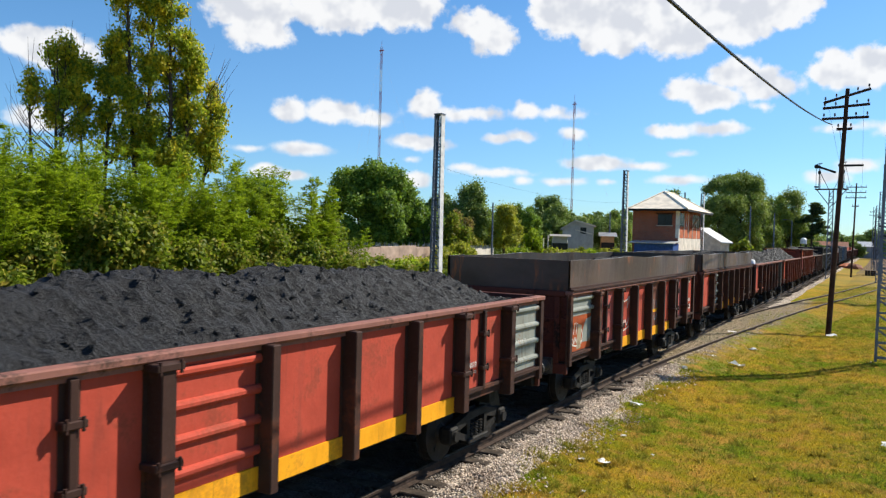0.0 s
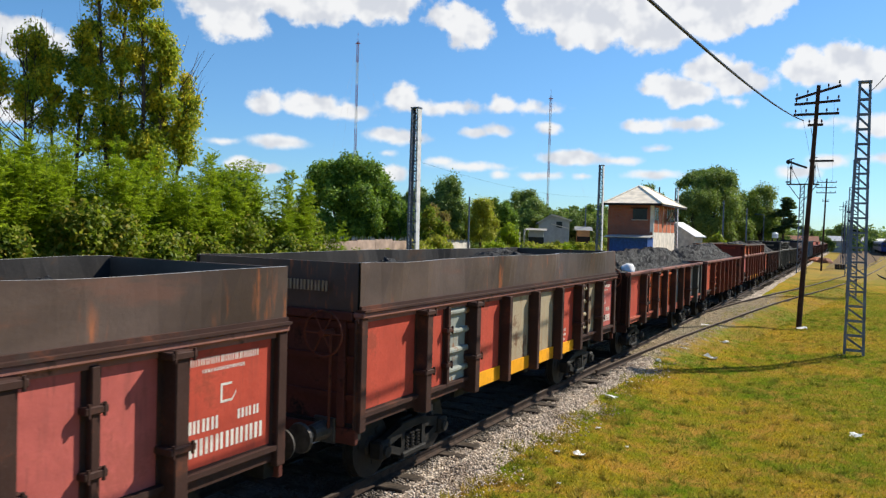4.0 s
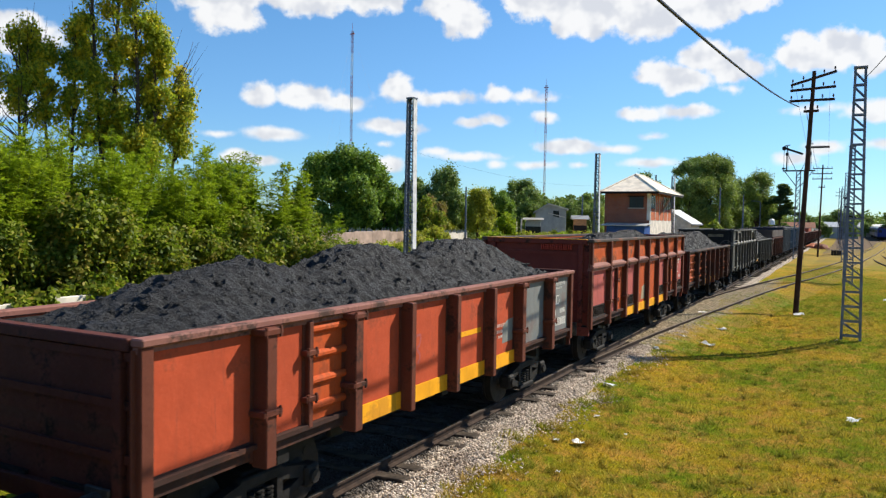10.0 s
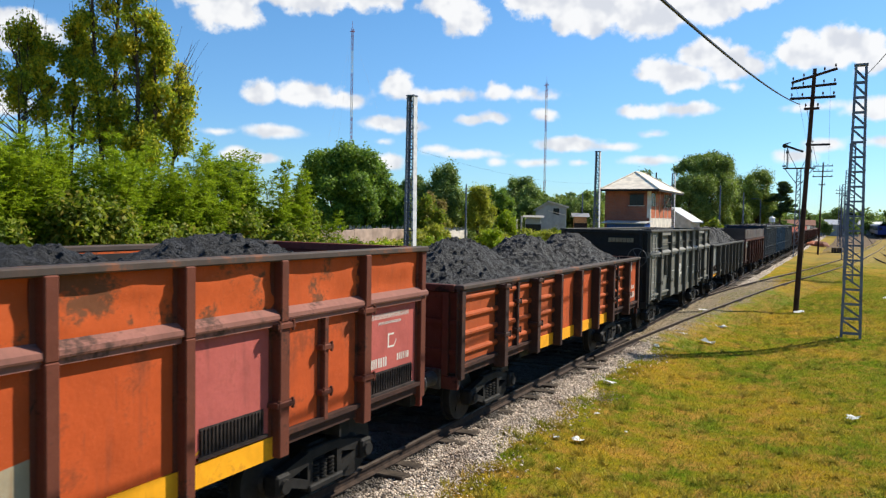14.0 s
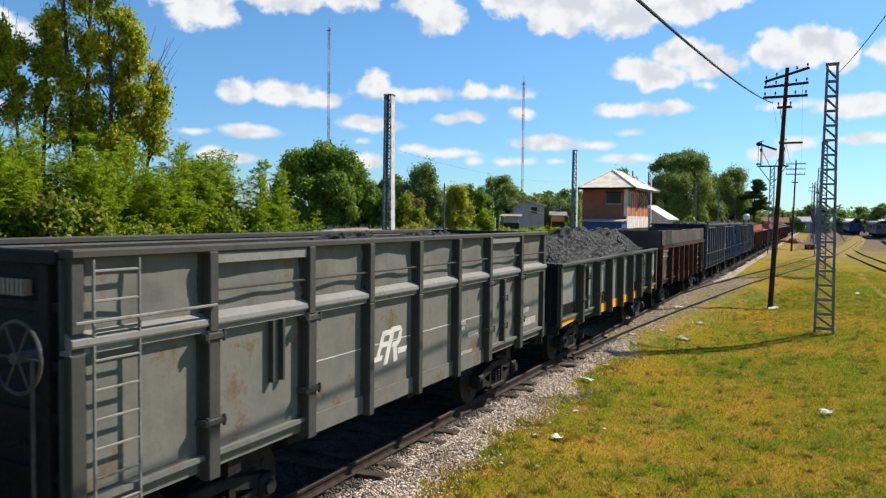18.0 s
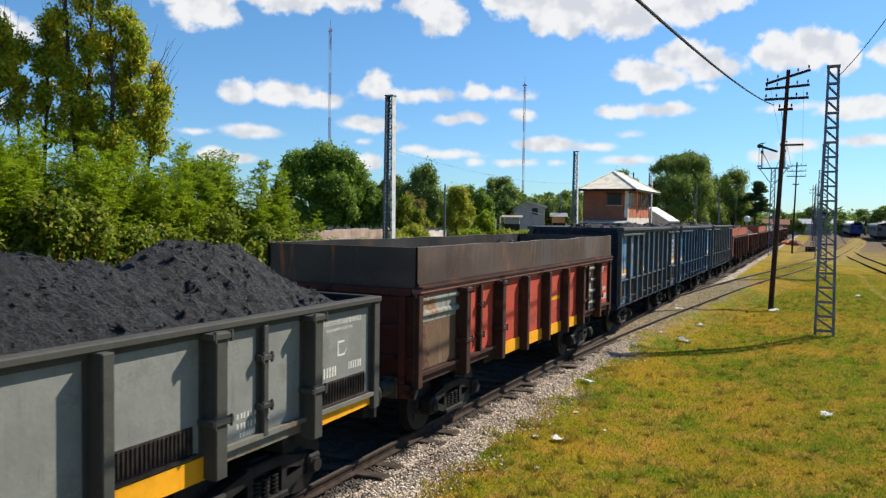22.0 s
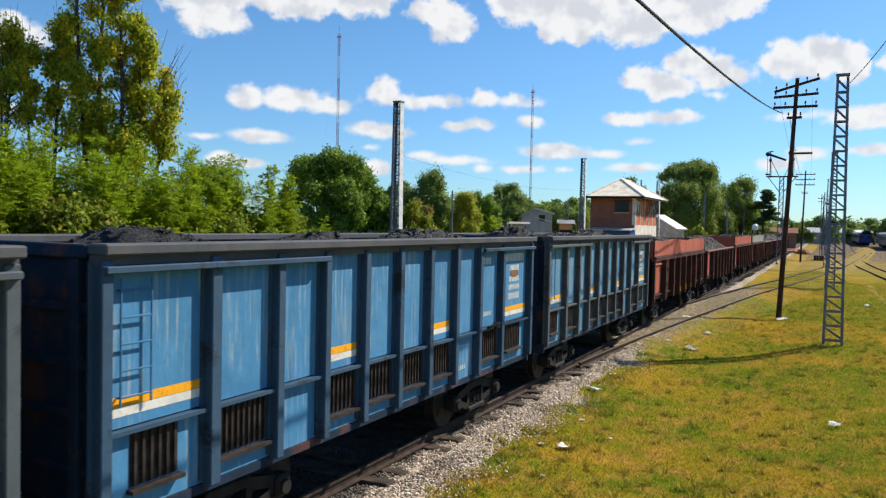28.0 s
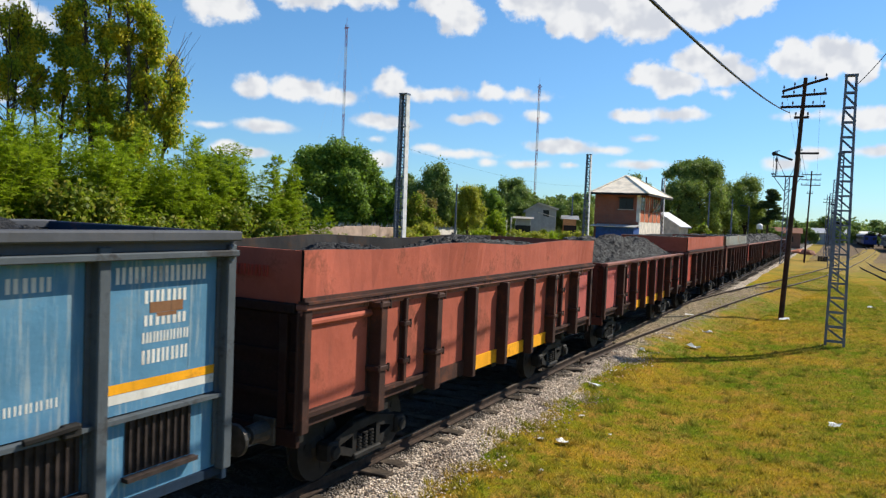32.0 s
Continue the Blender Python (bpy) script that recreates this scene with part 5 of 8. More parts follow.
# yellow bars and patches in the middle bays
for y, a, b, z in ((14.85, 6.2, 7.35, 1.62), (42.05, 4.85, 5.7, 1.72), (55.5, 6.25, 7.3, 1.74), (122.55, 6.22, 7.35, 1.78)):
    plate(wagon_at(y), [(a, z), (b, z), (b, z + 0.085), (a, z + 0.085)], YELLOW, 1.4315, "marking", "yellow painted bar")
plate(wagon_at(55.5), [(8.25, 1.4), (8.78, 1.42), (8.78, 1.85), (8.45, 1.82), (8.25, 1.7)], GREY, 1.4315, "paint_patch", "grey paint patch")
plate(wagon_at(69.1), [(5.5, 1.3), (5.98, 1.3), (5.98, 1.75), (5.6, 1.7)], TAN, 1.4315, "paint_patch", "bare grey-brown patch")


def spray(wagon, y0, z0, wide, high, lines, material, thick=0.017):
    """Sprayed lines: each a run of points within a field of the given size, rounded off."""
    for line in lines:
        pts = [(y0 + u * wide, z0 + v * high) for u, v in line]
        for k in range(2):
            pts = [pts[0]] + [q for p, n in zip(pts, pts[1:]) for q in ((p[0] * 0.75 + n[0] * 0.25, p[1] * 0.75 + n[1] * 0.25), (p[0] * 0.25 + n[0] * 0.75, p[1] * 0.25 + n[1] * 0.75))] + [pts[-1]]
        bm, last, n = bmesh.new(), None, len(pts)
        for q in range(n):
            (ya, za), (yb, zb) = pts[max(0, q - 1)], pts[min(n - 1, q + 1)]
            d = math.hypot(yb - ya, zb - za) or 1
            ny, nz = -(zb - za) / d * thick, (yb - ya) / d * thick
            row = [bm.verts.new((1.4325, pts[q][0] - ny, pts[q][1] - nz)), bm.verts.new((1.4325, pts[q][0] + ny, pts[q][1] + nz))]
            if last:
                bm.faces.new((last[0], row[0], row[1], last[1]))
            last = row
        part("graffiti", bm, material, wagon, "sprayed graffiti line")


ZIGZAG = ((0.08, 0.05), (0.16, 0.42), (0.26, 0.06), (0.33, 0.45), (0.42, 0.08), (0.5, 0.4), (0.58, 0.1), (0.66, 0.36), (0.78, 0.1), (0.95, 0.34))
ARCH = ((0.02, 0.5), (0.04, 0.9), (0.2, 1.0), (0.34, 0.9), (0.36, 0.6), (0.38, 0.42))
spray(wagon_at(14.85), 3.4, 1.35, 1.15, 0.95, (ARCH, ((0.3, 0.62), (0.5, 0.8), (0.75, 0.82), (0.98, 0.95), (0.9, 0.7)), ((0.85, 0.9), (0.8, 0.6)), ((0.25, 0.48), (0.5, 0.5)), ZIGZAG, ((0.05, 0.3), (0.12, 0.0), (0.6, 0.02), (0.96, 0.1))), WHITE)
spray(wagon_at(14.85), 0.22, 1.36, 0.85, 0.55, (ZIGZAG, ((0.1, 0.6), (0.05, 0.2), (0.3, 0.02), (0.8, 0.05), (0.9, 0.4), (0.7, 0.8)), ((0.3, 0.95), (0.2, 0.5)), ((0.45, 0.95), (0.4, 0.5))), WHITE)
BLUESPRAY = worn("grey_blue_spray_paint", (0.2, 0.27, 0.3))
spray(wagon_at(14.85), 6.2, 1.28, 1.2, 0.75, (ZIGZAG, ((0.05, 0.5), (0.1, 0.95), (0.25, 0.5), (0.35, 0.95), (0.4, 0.55)), ((0.5, 0.55), (0.5, 0.95), (0.7, 0.9), (0.6, 0.6), (0.8, 0.5)), ((0.8, 0.95), (0.95, 0.6))), BLUESPRAY, 0.02)
spray(wagon_at(122.55), 4.75, 1.34, 1.1, 0.34, (((0.2, 0.85), (0.02, 0.8), (0.0, 0.2), (0.2, 0.1), (0.22, 0.5), (0.12, 0.5)), ((0.3, 0.8), (0.3, 0.15), (0.42, 0.15), (0.42, 0.8)), ((0.48, 0.1), (0.56, 0.9), (0.64, 0.1)), ((0.68, 0.9), (0.74, 0.5), (0.8, 0.9)), ((0.74, 0.5), (0.74, 0.1)), ((0.9, 0.9), (0.92, 0.1))), SOOT, 0.012)
spray(wagon_at(122.55), 7.0, 1.52, 0.35, 0.16, (ZIGZAG,), SOOT, 0.008)
spray(wagon_at(82.45), 8.95, 1.72, 0.65, 0.22, (ZIGZAG, ((0.1, 0.9), (0.5, 0.6), (0.9, 0.95))), SOOT, 0.01)
spray(wagon_at(69.1), 7.6, 1.3, 0.9, 0.12, (ZIGZAG,), YELLOW, 0.01)
spray(wagon_at(55.5), 5.0, 1.5, 0.3, 0.5, (((0.1, 0.9), (0.6, 0.95), (0.5, 0.6), (0.1, 0.55), (0.6, 0.3), (0.3, 0.05)),), PINK, 0.02)


for pts, m in ((((0.95, 1.42), (1.5, 1.4), (1.5, 1.95), (1.15, 1.9), (0.98, 1.7)), TEAL), (((0.6, 1.3), (0.85, 1.3), (0.9, 1.8), (0.66, 1.85)), TAN)):
    plate(wagon_at(14.85), pts, m, 1.4318, "paint_patch", "pale worn paint patch")
# tall grey wagon: emblem, ladder, rope rail, brake wheel
bars(wagon_at(1.25), 9.05, 9.55, 1.62, 0.09, 9, WHITE)
bars(wagon_at(1.25), 9.05, 9.55, 1.5, 0.05, 12, WHITE)
bars(wagon_at(1.25), 10.7, 11.7, 1.42, 0.12, 7, WHITE)
spray(wagon_at(1.25), 11.0, 1.75, 0.5, 0.2, (ZIGZAG,), WHITE, 0.012)
tall = wagon_at(95.9)
EMBLEM = (
    ((0.0, 0.08), (0.42, 0.08), (0.47, 0.19), (0.06, 0.19)), ((0.24, 0.19), (0.36, 0.19), (0.58, 0.72), (0.46, 0.72)), ((0.54, 0.6), (0.8, 0.6), (0.83, 0.72), (0.58, 0.72)),
    ((0.4, 0.36), (0.66, 0.36), (0.7, 0.47), (0.45, 0.47)), ((0.48, -0.04), (0.62, -0.04), (0.92, 0.76), (0.78, 0.76)), ((0.88, 0.64), (1.06, 0.64), (1.1, 0.76), (0.92, 0.76)),
    ((1.06, 0.64), (1.17, 0.66), (1.1, 0.76)), ((1.05, 0.62), (1.17, 0.66), (1.12, 0.42), (0.98, 0.42)), ((0.78, 0.31), (1.0, 0.31), (1.12, 0.42), (0.82, 0.42)),
    ((0.82, 0.31), (0.96, 0.31), (1.0, -0.02), (0.86, -0.04)), ((1.02, 0.12), (1.3, 0.12), (1.37, 0.25), (1.0, 0.25)))
for pts in EMBLEM:
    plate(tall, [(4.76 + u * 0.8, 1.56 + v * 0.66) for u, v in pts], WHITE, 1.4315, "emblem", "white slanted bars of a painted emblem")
bars(tall, 7.65, 8.0, 1.82, 0.08, 4, WHITE)
bars(tall, 7.65, 7.95, 1.72, 0.07, 4, WHITE)
bars(tall, 8.1, 8.55, 1.58, 0.09, 5, WHITE)
bars(tall, 7.7, 8.3, 1.28, 0.06, 7, WHITE)
bars(tall, 10.75, 11.3, 1.72, 0.1, 5, WHITE)
bars(tall, 10.7, 11.75, 1.45, 0.15, 7, WHITE)
for a, b in ((3.35, 4.6), (4.75, 6.0), (6.15, 7.42), (7.6, 8.78)):
    plate(tall, [(a, 1.86), (b, 1.86), (b, 1.872), (a, 1.872)], WHITE, 1.4312, "marking", "thin white line")
for a, b in zip(RIBS[1:], RIBS[2:]):
    bm = bmesh.new()
    rod(bm, (1.5, a, 2.92), (1.5, b, 2.92), 0.014, sides=6)
    part("hand_rail", bm, RIBGREY, tall)


def ladder(wagon, y0, y1, z0, z1, n, material):
    for y in (y0, y1):
        bm = bmesh.new()
        rod(bm, (1.52, y, z0), (1.52, y, z1), 0.016, sides=6)
        part("ladder_stile", bm, material, wagon)
    for k in range(n):
        bm = bmesh.new()
        z = z0 + 0.1 + (z1 - z0 - 0.2) * k / (n - 1)
        rod(bm, (1.52, y0, z), (1.52, y1, z), 0.013, sides=6)
        part("ladder_rung", bm, material, wagon)


ladder(tall, 0.22, 0.7, 1.05, 3.3, 9, LEDGE)
# a forked hook that hangs from the ledge
for y in (2.62, 2.8):
    bm = bmesh.new()
    box(bm, 1.43, 1.5, y - 0.025, y + 0.025, 1.78, 2.5, 0.008)
    part("hanger", bm, RIBGREY, tall)
bm = bmesh.new()
rod(bm, (1.58, 0.0, 2.78), (1.58, 1.62, 2.78), 0.016, sides=6)
part("hand_rail", bm, LEDGE, tall)


def brake_wheel(wagon, x, z, material=None):
    material = material or plain("worn_grey_iron", (0.09, 0.085, 0.08), 0.6)
    bm = bmesh.new()
    for k in range(24):
        a, b = k * 0.2618, (k + 1) * 0.2618
        rod(bm, (0.3 * math.cos(a), 0, 0.3 * math.sin(a)), (0.3 * math.cos(b), 0, 0.3 * math.sin(b)), 0.016, sides=6)
    for k in range(6):
        a = k * 1.0472
        rod(bm, (0, 0, 0), (0.3 * math.cos(a), 0, 0.3 * math.sin(a)), 0.011, sides=5)
    rod(bm, (0, -0.04, 0), (0, 0.2, 0), 0.05, sides=10)
    w = part("brake_wheel", bm, material, wagon, "round spoked hand brake wheel")
    w.matrix_basis = pose(x, -0.22, z)
    bm = bmesh.new()
    rod(bm, (0.05, 0.1, 0), (0.05, 0.1, -1.25), 0.02, sides=6)
    part("brake_chain", bm, material, w)


for y, x, z, coat in ((95.9, 1.15, 2.5, None), (42.05, 1.0, 2.42, REDRIB), (28.45, 1.05, 2.3, REDRIB)):
    brake_wheel(wagon_at(y), x, z, coat)
# painted number on the end wall and a yellow edge on a tall wagon
for y, z in ((95.9, 3.05), (69.1, 3.05), (28.45, 2.9), (170.5, 2.95)):
    bm = bmesh.new()
    for k in range(7):
        a = 0.15 + k * 0.12
        for u, v, p, q in ((a, a + 0.025, -0.07, 0.07), (a + 0.055, a + 0.08, -0.07, 0.07)):
            box(bm, u, v, -0.035, -0.02 if z < 3 else 0.058, z + p, z + q)
    part("marking", bm, TAN if y in (95.9, 28.45) else RED, wagon_at(y), "faded painted lettering on the end")
bm = bmesh.new()
box(bm, -1.36, 1.36, -0.035, 0.1, 3.252, 3.262)
part("edge_stripe", bm, YELLOW, wagon_at(69.1), "yellow painted top edge")
# white sack on the coke
bm = bmesh.new()
bmesh.ops.create_icosphere(bm, subdivisions=3, radius=1.0)
for v in bm.verts:
    n = noise.noise(v.co * 1.6)
    v.co = Vector((v.co.x * 0.22, v.co.y * 0.3, max(-0.1, v.co.z * 0.2))) * (1 + 0.25 * n)
sack = tagged(obj("sack", bm, plain("white_woven_plastic", (0.7, 0.7, 0.72), 0.6), True), "white plastic sack lying on the coke", "sack")
sack.matrix_basis = pose(TRACK_X, 42.05, RAIL_Z)
for v in sack.data.vertices:
    v.co += Vector((1.08, 1.42, 2.6))
LOADS.append((sack, 42.05))

# ---- trees and shrubs: trunks with limbs, crowns of many small leaves ----
def leaf_material(name, dark, light, odd=None, share=0.15, clear_share=0.42):
    def build(net, shader, place):
        rnd = net.add("ShaderNodeNewGeometry").outputs["Random Per Island"]
        patch = net.noise(place, 0.55, 4, 0.6)
        c = net.mix(net.ramp(net.math("ADD", net.math("MULTIPLY", rnd, 0.55), net.math("MULTIPLY", patch, 0.5)), 0.25, 0.8), dark, light)
        if odd:
            c = net.mix(net.ramp(net.math("ADD", net.math("MULTIPLY", net.noise(place, 1.1, 3, 0.6), 1.0), net.math("MULTIPLY", rnd, 0.25)), 0.75 - share, 0.85 - share), c, odd)
        net.feed(shader.inputs["Base Color"], c)
        shader.inputs["Roughness"].default_value = 0.6
        shader.inputs["Specular IOR Level"].default_value = 0.25
        clear = net.add("ShaderNodeBsdfTranslucent")
        net.feed(clear.inputs[0], net.mix(0.35, c, (0.32, 0.5, 0.03)))
        both = net.add("ShaderNodeMixShader")
        both.inputs[0].default_value = clear_share
        out = net.tree.nodes["Material Output"]
        net.tree.links.new(shader.outputs[0], both.inputs[1])
        net.tree.links.new(clear.outputs[0], both.inputs[2])
        net.tree.links.new(both.outputs[0], out.inputs[0])
    return surface(name, build)


HEDGE_LEAF = leaf_material("hedge_leaves", (0.068, 0.105, 0.008), (0.26, 0.295, 0.02), (0.3, 0.24, 0.035), 0.1)
BAMBOO_LEAF = leaf_material("bamboo_leaves", (0.14, 0.215, 0.006), (0.42, 0.5, 0.014))
DARK_LEAF = leaf_material("dark_tree_leaves", (0.044, 0.1, 0.016), (0.24, 0.36, 0.045), clear_share=0.32)
FAR_LEAF = leaf_material("far_tree_leaves", (0.085, 0.135, 0.038), (0.27, 0.345, 0.08), clear_share=0.26)
OLIVE_LEAF = leaf_material("olive_tree_leaves", (0.11, 0.15, 0.034), (0.34, 0.41, 0.08), clear_share=0.28)
TALL_LEAF = leaf_material("yellowing_tree_leaves", (0.165, 0.215, 0.02), (0.56, 0.57, 0.035), (0.72, 0.55, 0.03), 0.13)
RUSSET_LEAF = leaf_material("russet_shrub_leaves", (0.2, 0.13, 0.05), (0.38, 0.24, 0.09))
YELLOW_LEAF = leaf_material("yellow_shrub_leaves", (0.24, 0.25, 0.03), (0.5, 0.44, 0.05))
CONIFER_LEAF = leaf_material("dark_conifer_needles", (0.03, 0.06, 0.03), (0.09, 0.13, 0.06))
BARK = plain("grey_brown_bark", (0.085, 0.062, 0.045), 0.9, 0.0, 0.4, 4.0, 0.6)


def leaves(name, blobs, n, size, material, parent, seed, long=1.6, hang=0.0, shellness=0.5, loose=0.0):
    """A crown: n leaves spread through ellipsoid clumps (x, y, z, rx, ry, rz), denser to the outside."""
    rng = np.random.default_rng(seed)
    b = np.array(blobs, float)
    vol = (b[:, 3] * b[:, 4] * b[:, 5]) ** (2 / 3)
    pick = rng.choice(len(b), n, p=vol / vol.sum())
    d = rng.normal(size=(n, 3))
    d /= np.linalg.norm(d, axis=1)[:, None]
    rad = 1 - shellness * rng.random(n) ** 1.4
    # lumps on every clump, so that outlines are uneven
    ph = b[pick, 0] * 3.1 + b[pick, 2] * 1.7
    rad *= 1 + 0.16 * np.sin(d[:, 0] * 7 + ph) * np.sin(d[:, 1] * 6 + ph * 1.3) + 0.12 * np.sin(d[:, 2] * 9 + ph)
    pos = b[pick, :3] + d * rad[:, None] * b[pick, 3:6] + rng.normal(0, 1, (n, 3)) * loose
    # each leaf faces outwards and up, more or less
    nrm = d * 0.7 + rng.normal(size=(n, 3)) * 0.75 + np.array([0, 0, 0.45])
    nrm /= np.linalg.norm(nrm, axis=1)[:, None]
    t = np.cross(nrm, rng.normal(size=(n, 3)))
    t[:, 2] -= hang
    t /= np.linalg.norm(t, axis=1)[:, None]
    u = np.cross(nrm, t)
    s = size * rng.uniform(0.6, 1.35, n)[:, None]
    tip, half = t * s * long * 0.5, u * s * 0.5
    fold = nrm * s * 0.12
    v = np.stack([pos - tip, pos + half + fold, pos + tip, pos - half + fold], 1).reshape(-1, 3)
    mesh = bpy.data.meshes.new(name)
    mesh.vertices.add(len(v))
    mesh.vertices.foreach_set("co", v.astype(np.float32).ravel())
    mesh.loops.add(4 * n)
    mesh.loops.foreach_set("vertex_index", np.arange(4 * n, dtype=np.int32))
    mesh.polygons.add(n)
    mesh.polygons.foreach_set("loop_start", np.arange(0, 4 * n, 4, dtype=np.int32))
    mesh.update(calc_edges=True)
    mesh.materials.append(material)
    ob = new(name, mesh)
    ob.parent = parent
    return ob


def trunk(tree, spec, material=BARK, name="trunk"):
    """Tapered wood: spec holds polylines of (x, y, z, radius)."""
    for k, line in enumerate(spec):
        bm = bmesh.new()
        tube(bm, line)
        part(name if k == 0 else "limb", bm, material, tree)


def broadleaf(spot, high, wide, low, label, leaf, n, size, seed, category="tree", clumps=22, group="trees by the line", flat=1.0, airy=False, loose=0.12):
    """A round-headed tree: a trunk, limbs to the clumps and a crown from low to high."""
    r = random.Random(seed)
    tree = thing("tree", Matrix.Translation(spot), label, category, group)
    mid, ry = (low + high) / 2, (high - low) / 2
    blobs = []
    for k in range(clumps):
        a, c = r.uniform(0, 6.283), r.uniform(-0.85, 0.95)
        ring = (math.sqrt(1 - c * c) if c > -0.2 else 1.0) * r.uniform(0.5, 0.85)
        s = r.uniform(0.24, 0.4) if clumps < 30 else r.uniform(0.1, 0.27)
        if airy:
            ring, s = ring * r.uniform(0.5, 1.35), r.uniform(0.14, 0.32)
        blobs.append((wide * ring * math.cos(a), wide * ring * math.sin(a), mid + ry * c * 0.78, wide * s, wide * s, ry * s * flat))
    spec = [[(0, 0, -0.2, wide * 0.075), (0.1, 0, low * 0.7, wide * 0.055), (0.0, 0.1, mid, wide * 0.035), (0.1, 0, mid + ry * 0.7, wide * 0.012)]]
    for bl in blobs[:9]:
        spec.append([(0.05, 0.05, low * 0.7 + r.uniform(0, 0.6) * ry, wide * 0.03), (bl[0] * 0.5, bl[1] * 0.5, (bl[2] + mid) / 2 - 0.1 * ry, wide * 0.02), (bl[0], bl[1], bl[2], wide * 0.006)])
    trunk(tree, spec)
    leaves("crown", blobs, n, size, leaf, tree, seed, shellness=0.8, loose=loose)
    return tree


r_far = random.Random(19)
# big dark round tree and the ones behind it
broadleaf(at(35.7, 72), 11.3, 5.3, -2.0, "round dark green broadleaf tree behind a wall", DARK_LEAF, 120000, 0.165, 3, clumps=84, loose=0.16, flat=0.8)
broadleaf(at(32.9, 74), 9.3, 3.0, -1.0, "lower green tree beside the dark one", DARK_LEAF, 40000, 0.165, 13, clumps=44, loose=0.18, flat=0.8)
broadleaf(at(31.2, 71), 6.9, 1.9, -0.5, "low dark green tree grown against a larger one", DARK_LEAF, 16000, 0.165, 14, clumps=34, loose=0.16)
broadleaf(at(28.1, 84), 10.2, 3.2, 0.0, "dark grey-green tree among the gardens", FAR_LEAF, 46000, 0.15, 4, clumps=46, loose=0.25)
broadleaf(at(30.6, 90), 9.4, 2.8, 0.0, "green tree in the gardens behind", FAR_LEAF, 26000, 0.16, 5, clumps=34)
broadleaf(at(29.2, 69), 5.9, 1.7, -0.4, "bushy bright green tree in a garden", HEDGE_LEAF, 15000, 0.15, 17, clumps=36, loose=0.2)
broadleaf(at(25.5, 79), 7.5, 1.6, 2.6, "small yellowing tree in a garden", YELLOW_LEAF, 11000, 0.14, 6, clumps=34, airy=True, loose=0.2)
broadleaf(at(26.7, 82), 6.0, 1.9, 0.0, "low dark tree in a garden", FAR_LEAF, 13000, 0.14, 18, clumps=34, loose=0.2)
broadleaf(at(28.8, 75), 6.6, 1.1, 2.5, "small russet tree in a garden", RUSSET_LEAF, 5000, 0.15, 16, clumps=30, airy=True)
broadleaf(at(24.1, 106), 9.2, 2.8, 0.0, "dark green tree behind houses", DARK_LEAF, 26000, 0.17, 7, clumps=42, loose=0.2)
broadleaf(at(22.3, 118), 11.1, 3.7, 0.5, "tall green tree behind houses", FAR_LEAF, 34000, 0.18, 8, clumps=46, loose=0.25)
broadleaf(at(23.3, 99), 5.4, 1.4, 0.0, "low yellow-green tree before houses", BAMBOO_LEAF, 7000, 0.15, 19, clumps=30, loose=0.2)
for k, (az, d, high, wide) in enumerate(((27.4, 92, 6.9, 2.6), (26.0, 98, 7.2, 2.6), (24.9, 110, 6.6, 2.7), (23.4, 112, 7.0, 2.8), (21.4, 114, 7.4, 3.0), (19.6, 116, 7.7, 3.2), (18.2, 114, 7.5, 3.0), (17.0, 116, 7.9, 2.8))):
    broadleaf(at(az, d), high, wide, -1.0, "low bushy tree behind the gardens", (FAR_LEAF, OLIVE_LEAF)[k % 2], 13000, 0.17, 160 + k, clumps=36, loose=0.25)
broadleaf(at(33.0, 110), 8.5, 4.0, 1.0, "green tree behind the dark tree", FAR_LEAF, 15600, 0.30, 9)
for k, (az, d, h, w) in enumerate(((20.2, 170, 10.2, 3.6), (18.6, 165, 9.6, 3.6), (17.2, 160, 10.0, 3.8), (19.4, 175, 9.6, 3.2), (16.4, 168, 10.4, 3.4), (15.6, 190, 9.5, 5.0), (21.6, 180, 9.0, 4.0), (12.6, 150, 12.4, 3.0), (2.2, 260, 8.6, 5), (1.2, 300, 8, 6), (0.2, 260, 9.4, 5), (-1.0, 330, 9, 6), (-2.8, 300, 9.0, 5.5), (-4.2, 260, 10, 5.5), (-6, 280, 9.5, 6), (4.4, 240, 9, 5))):
    broadleaf(at(az, d), h, w, 0.3, "distant green tree on the skyline", FAR_LEAF, 9100, 0.37, 30 + k, clumps=14)
for k in range(10):
    broadleaf(at(34.5 - 1.85 * k + r_far.uniform(-0.4, 0.4), 132 + 3 * (k % 3)), r_far.uniform(8.7, 10.0), 4.6, 0.0, "green tree in the gardens of the town", FAR_LEAF, 11000, 0.24, 130 + k, clumps=32)
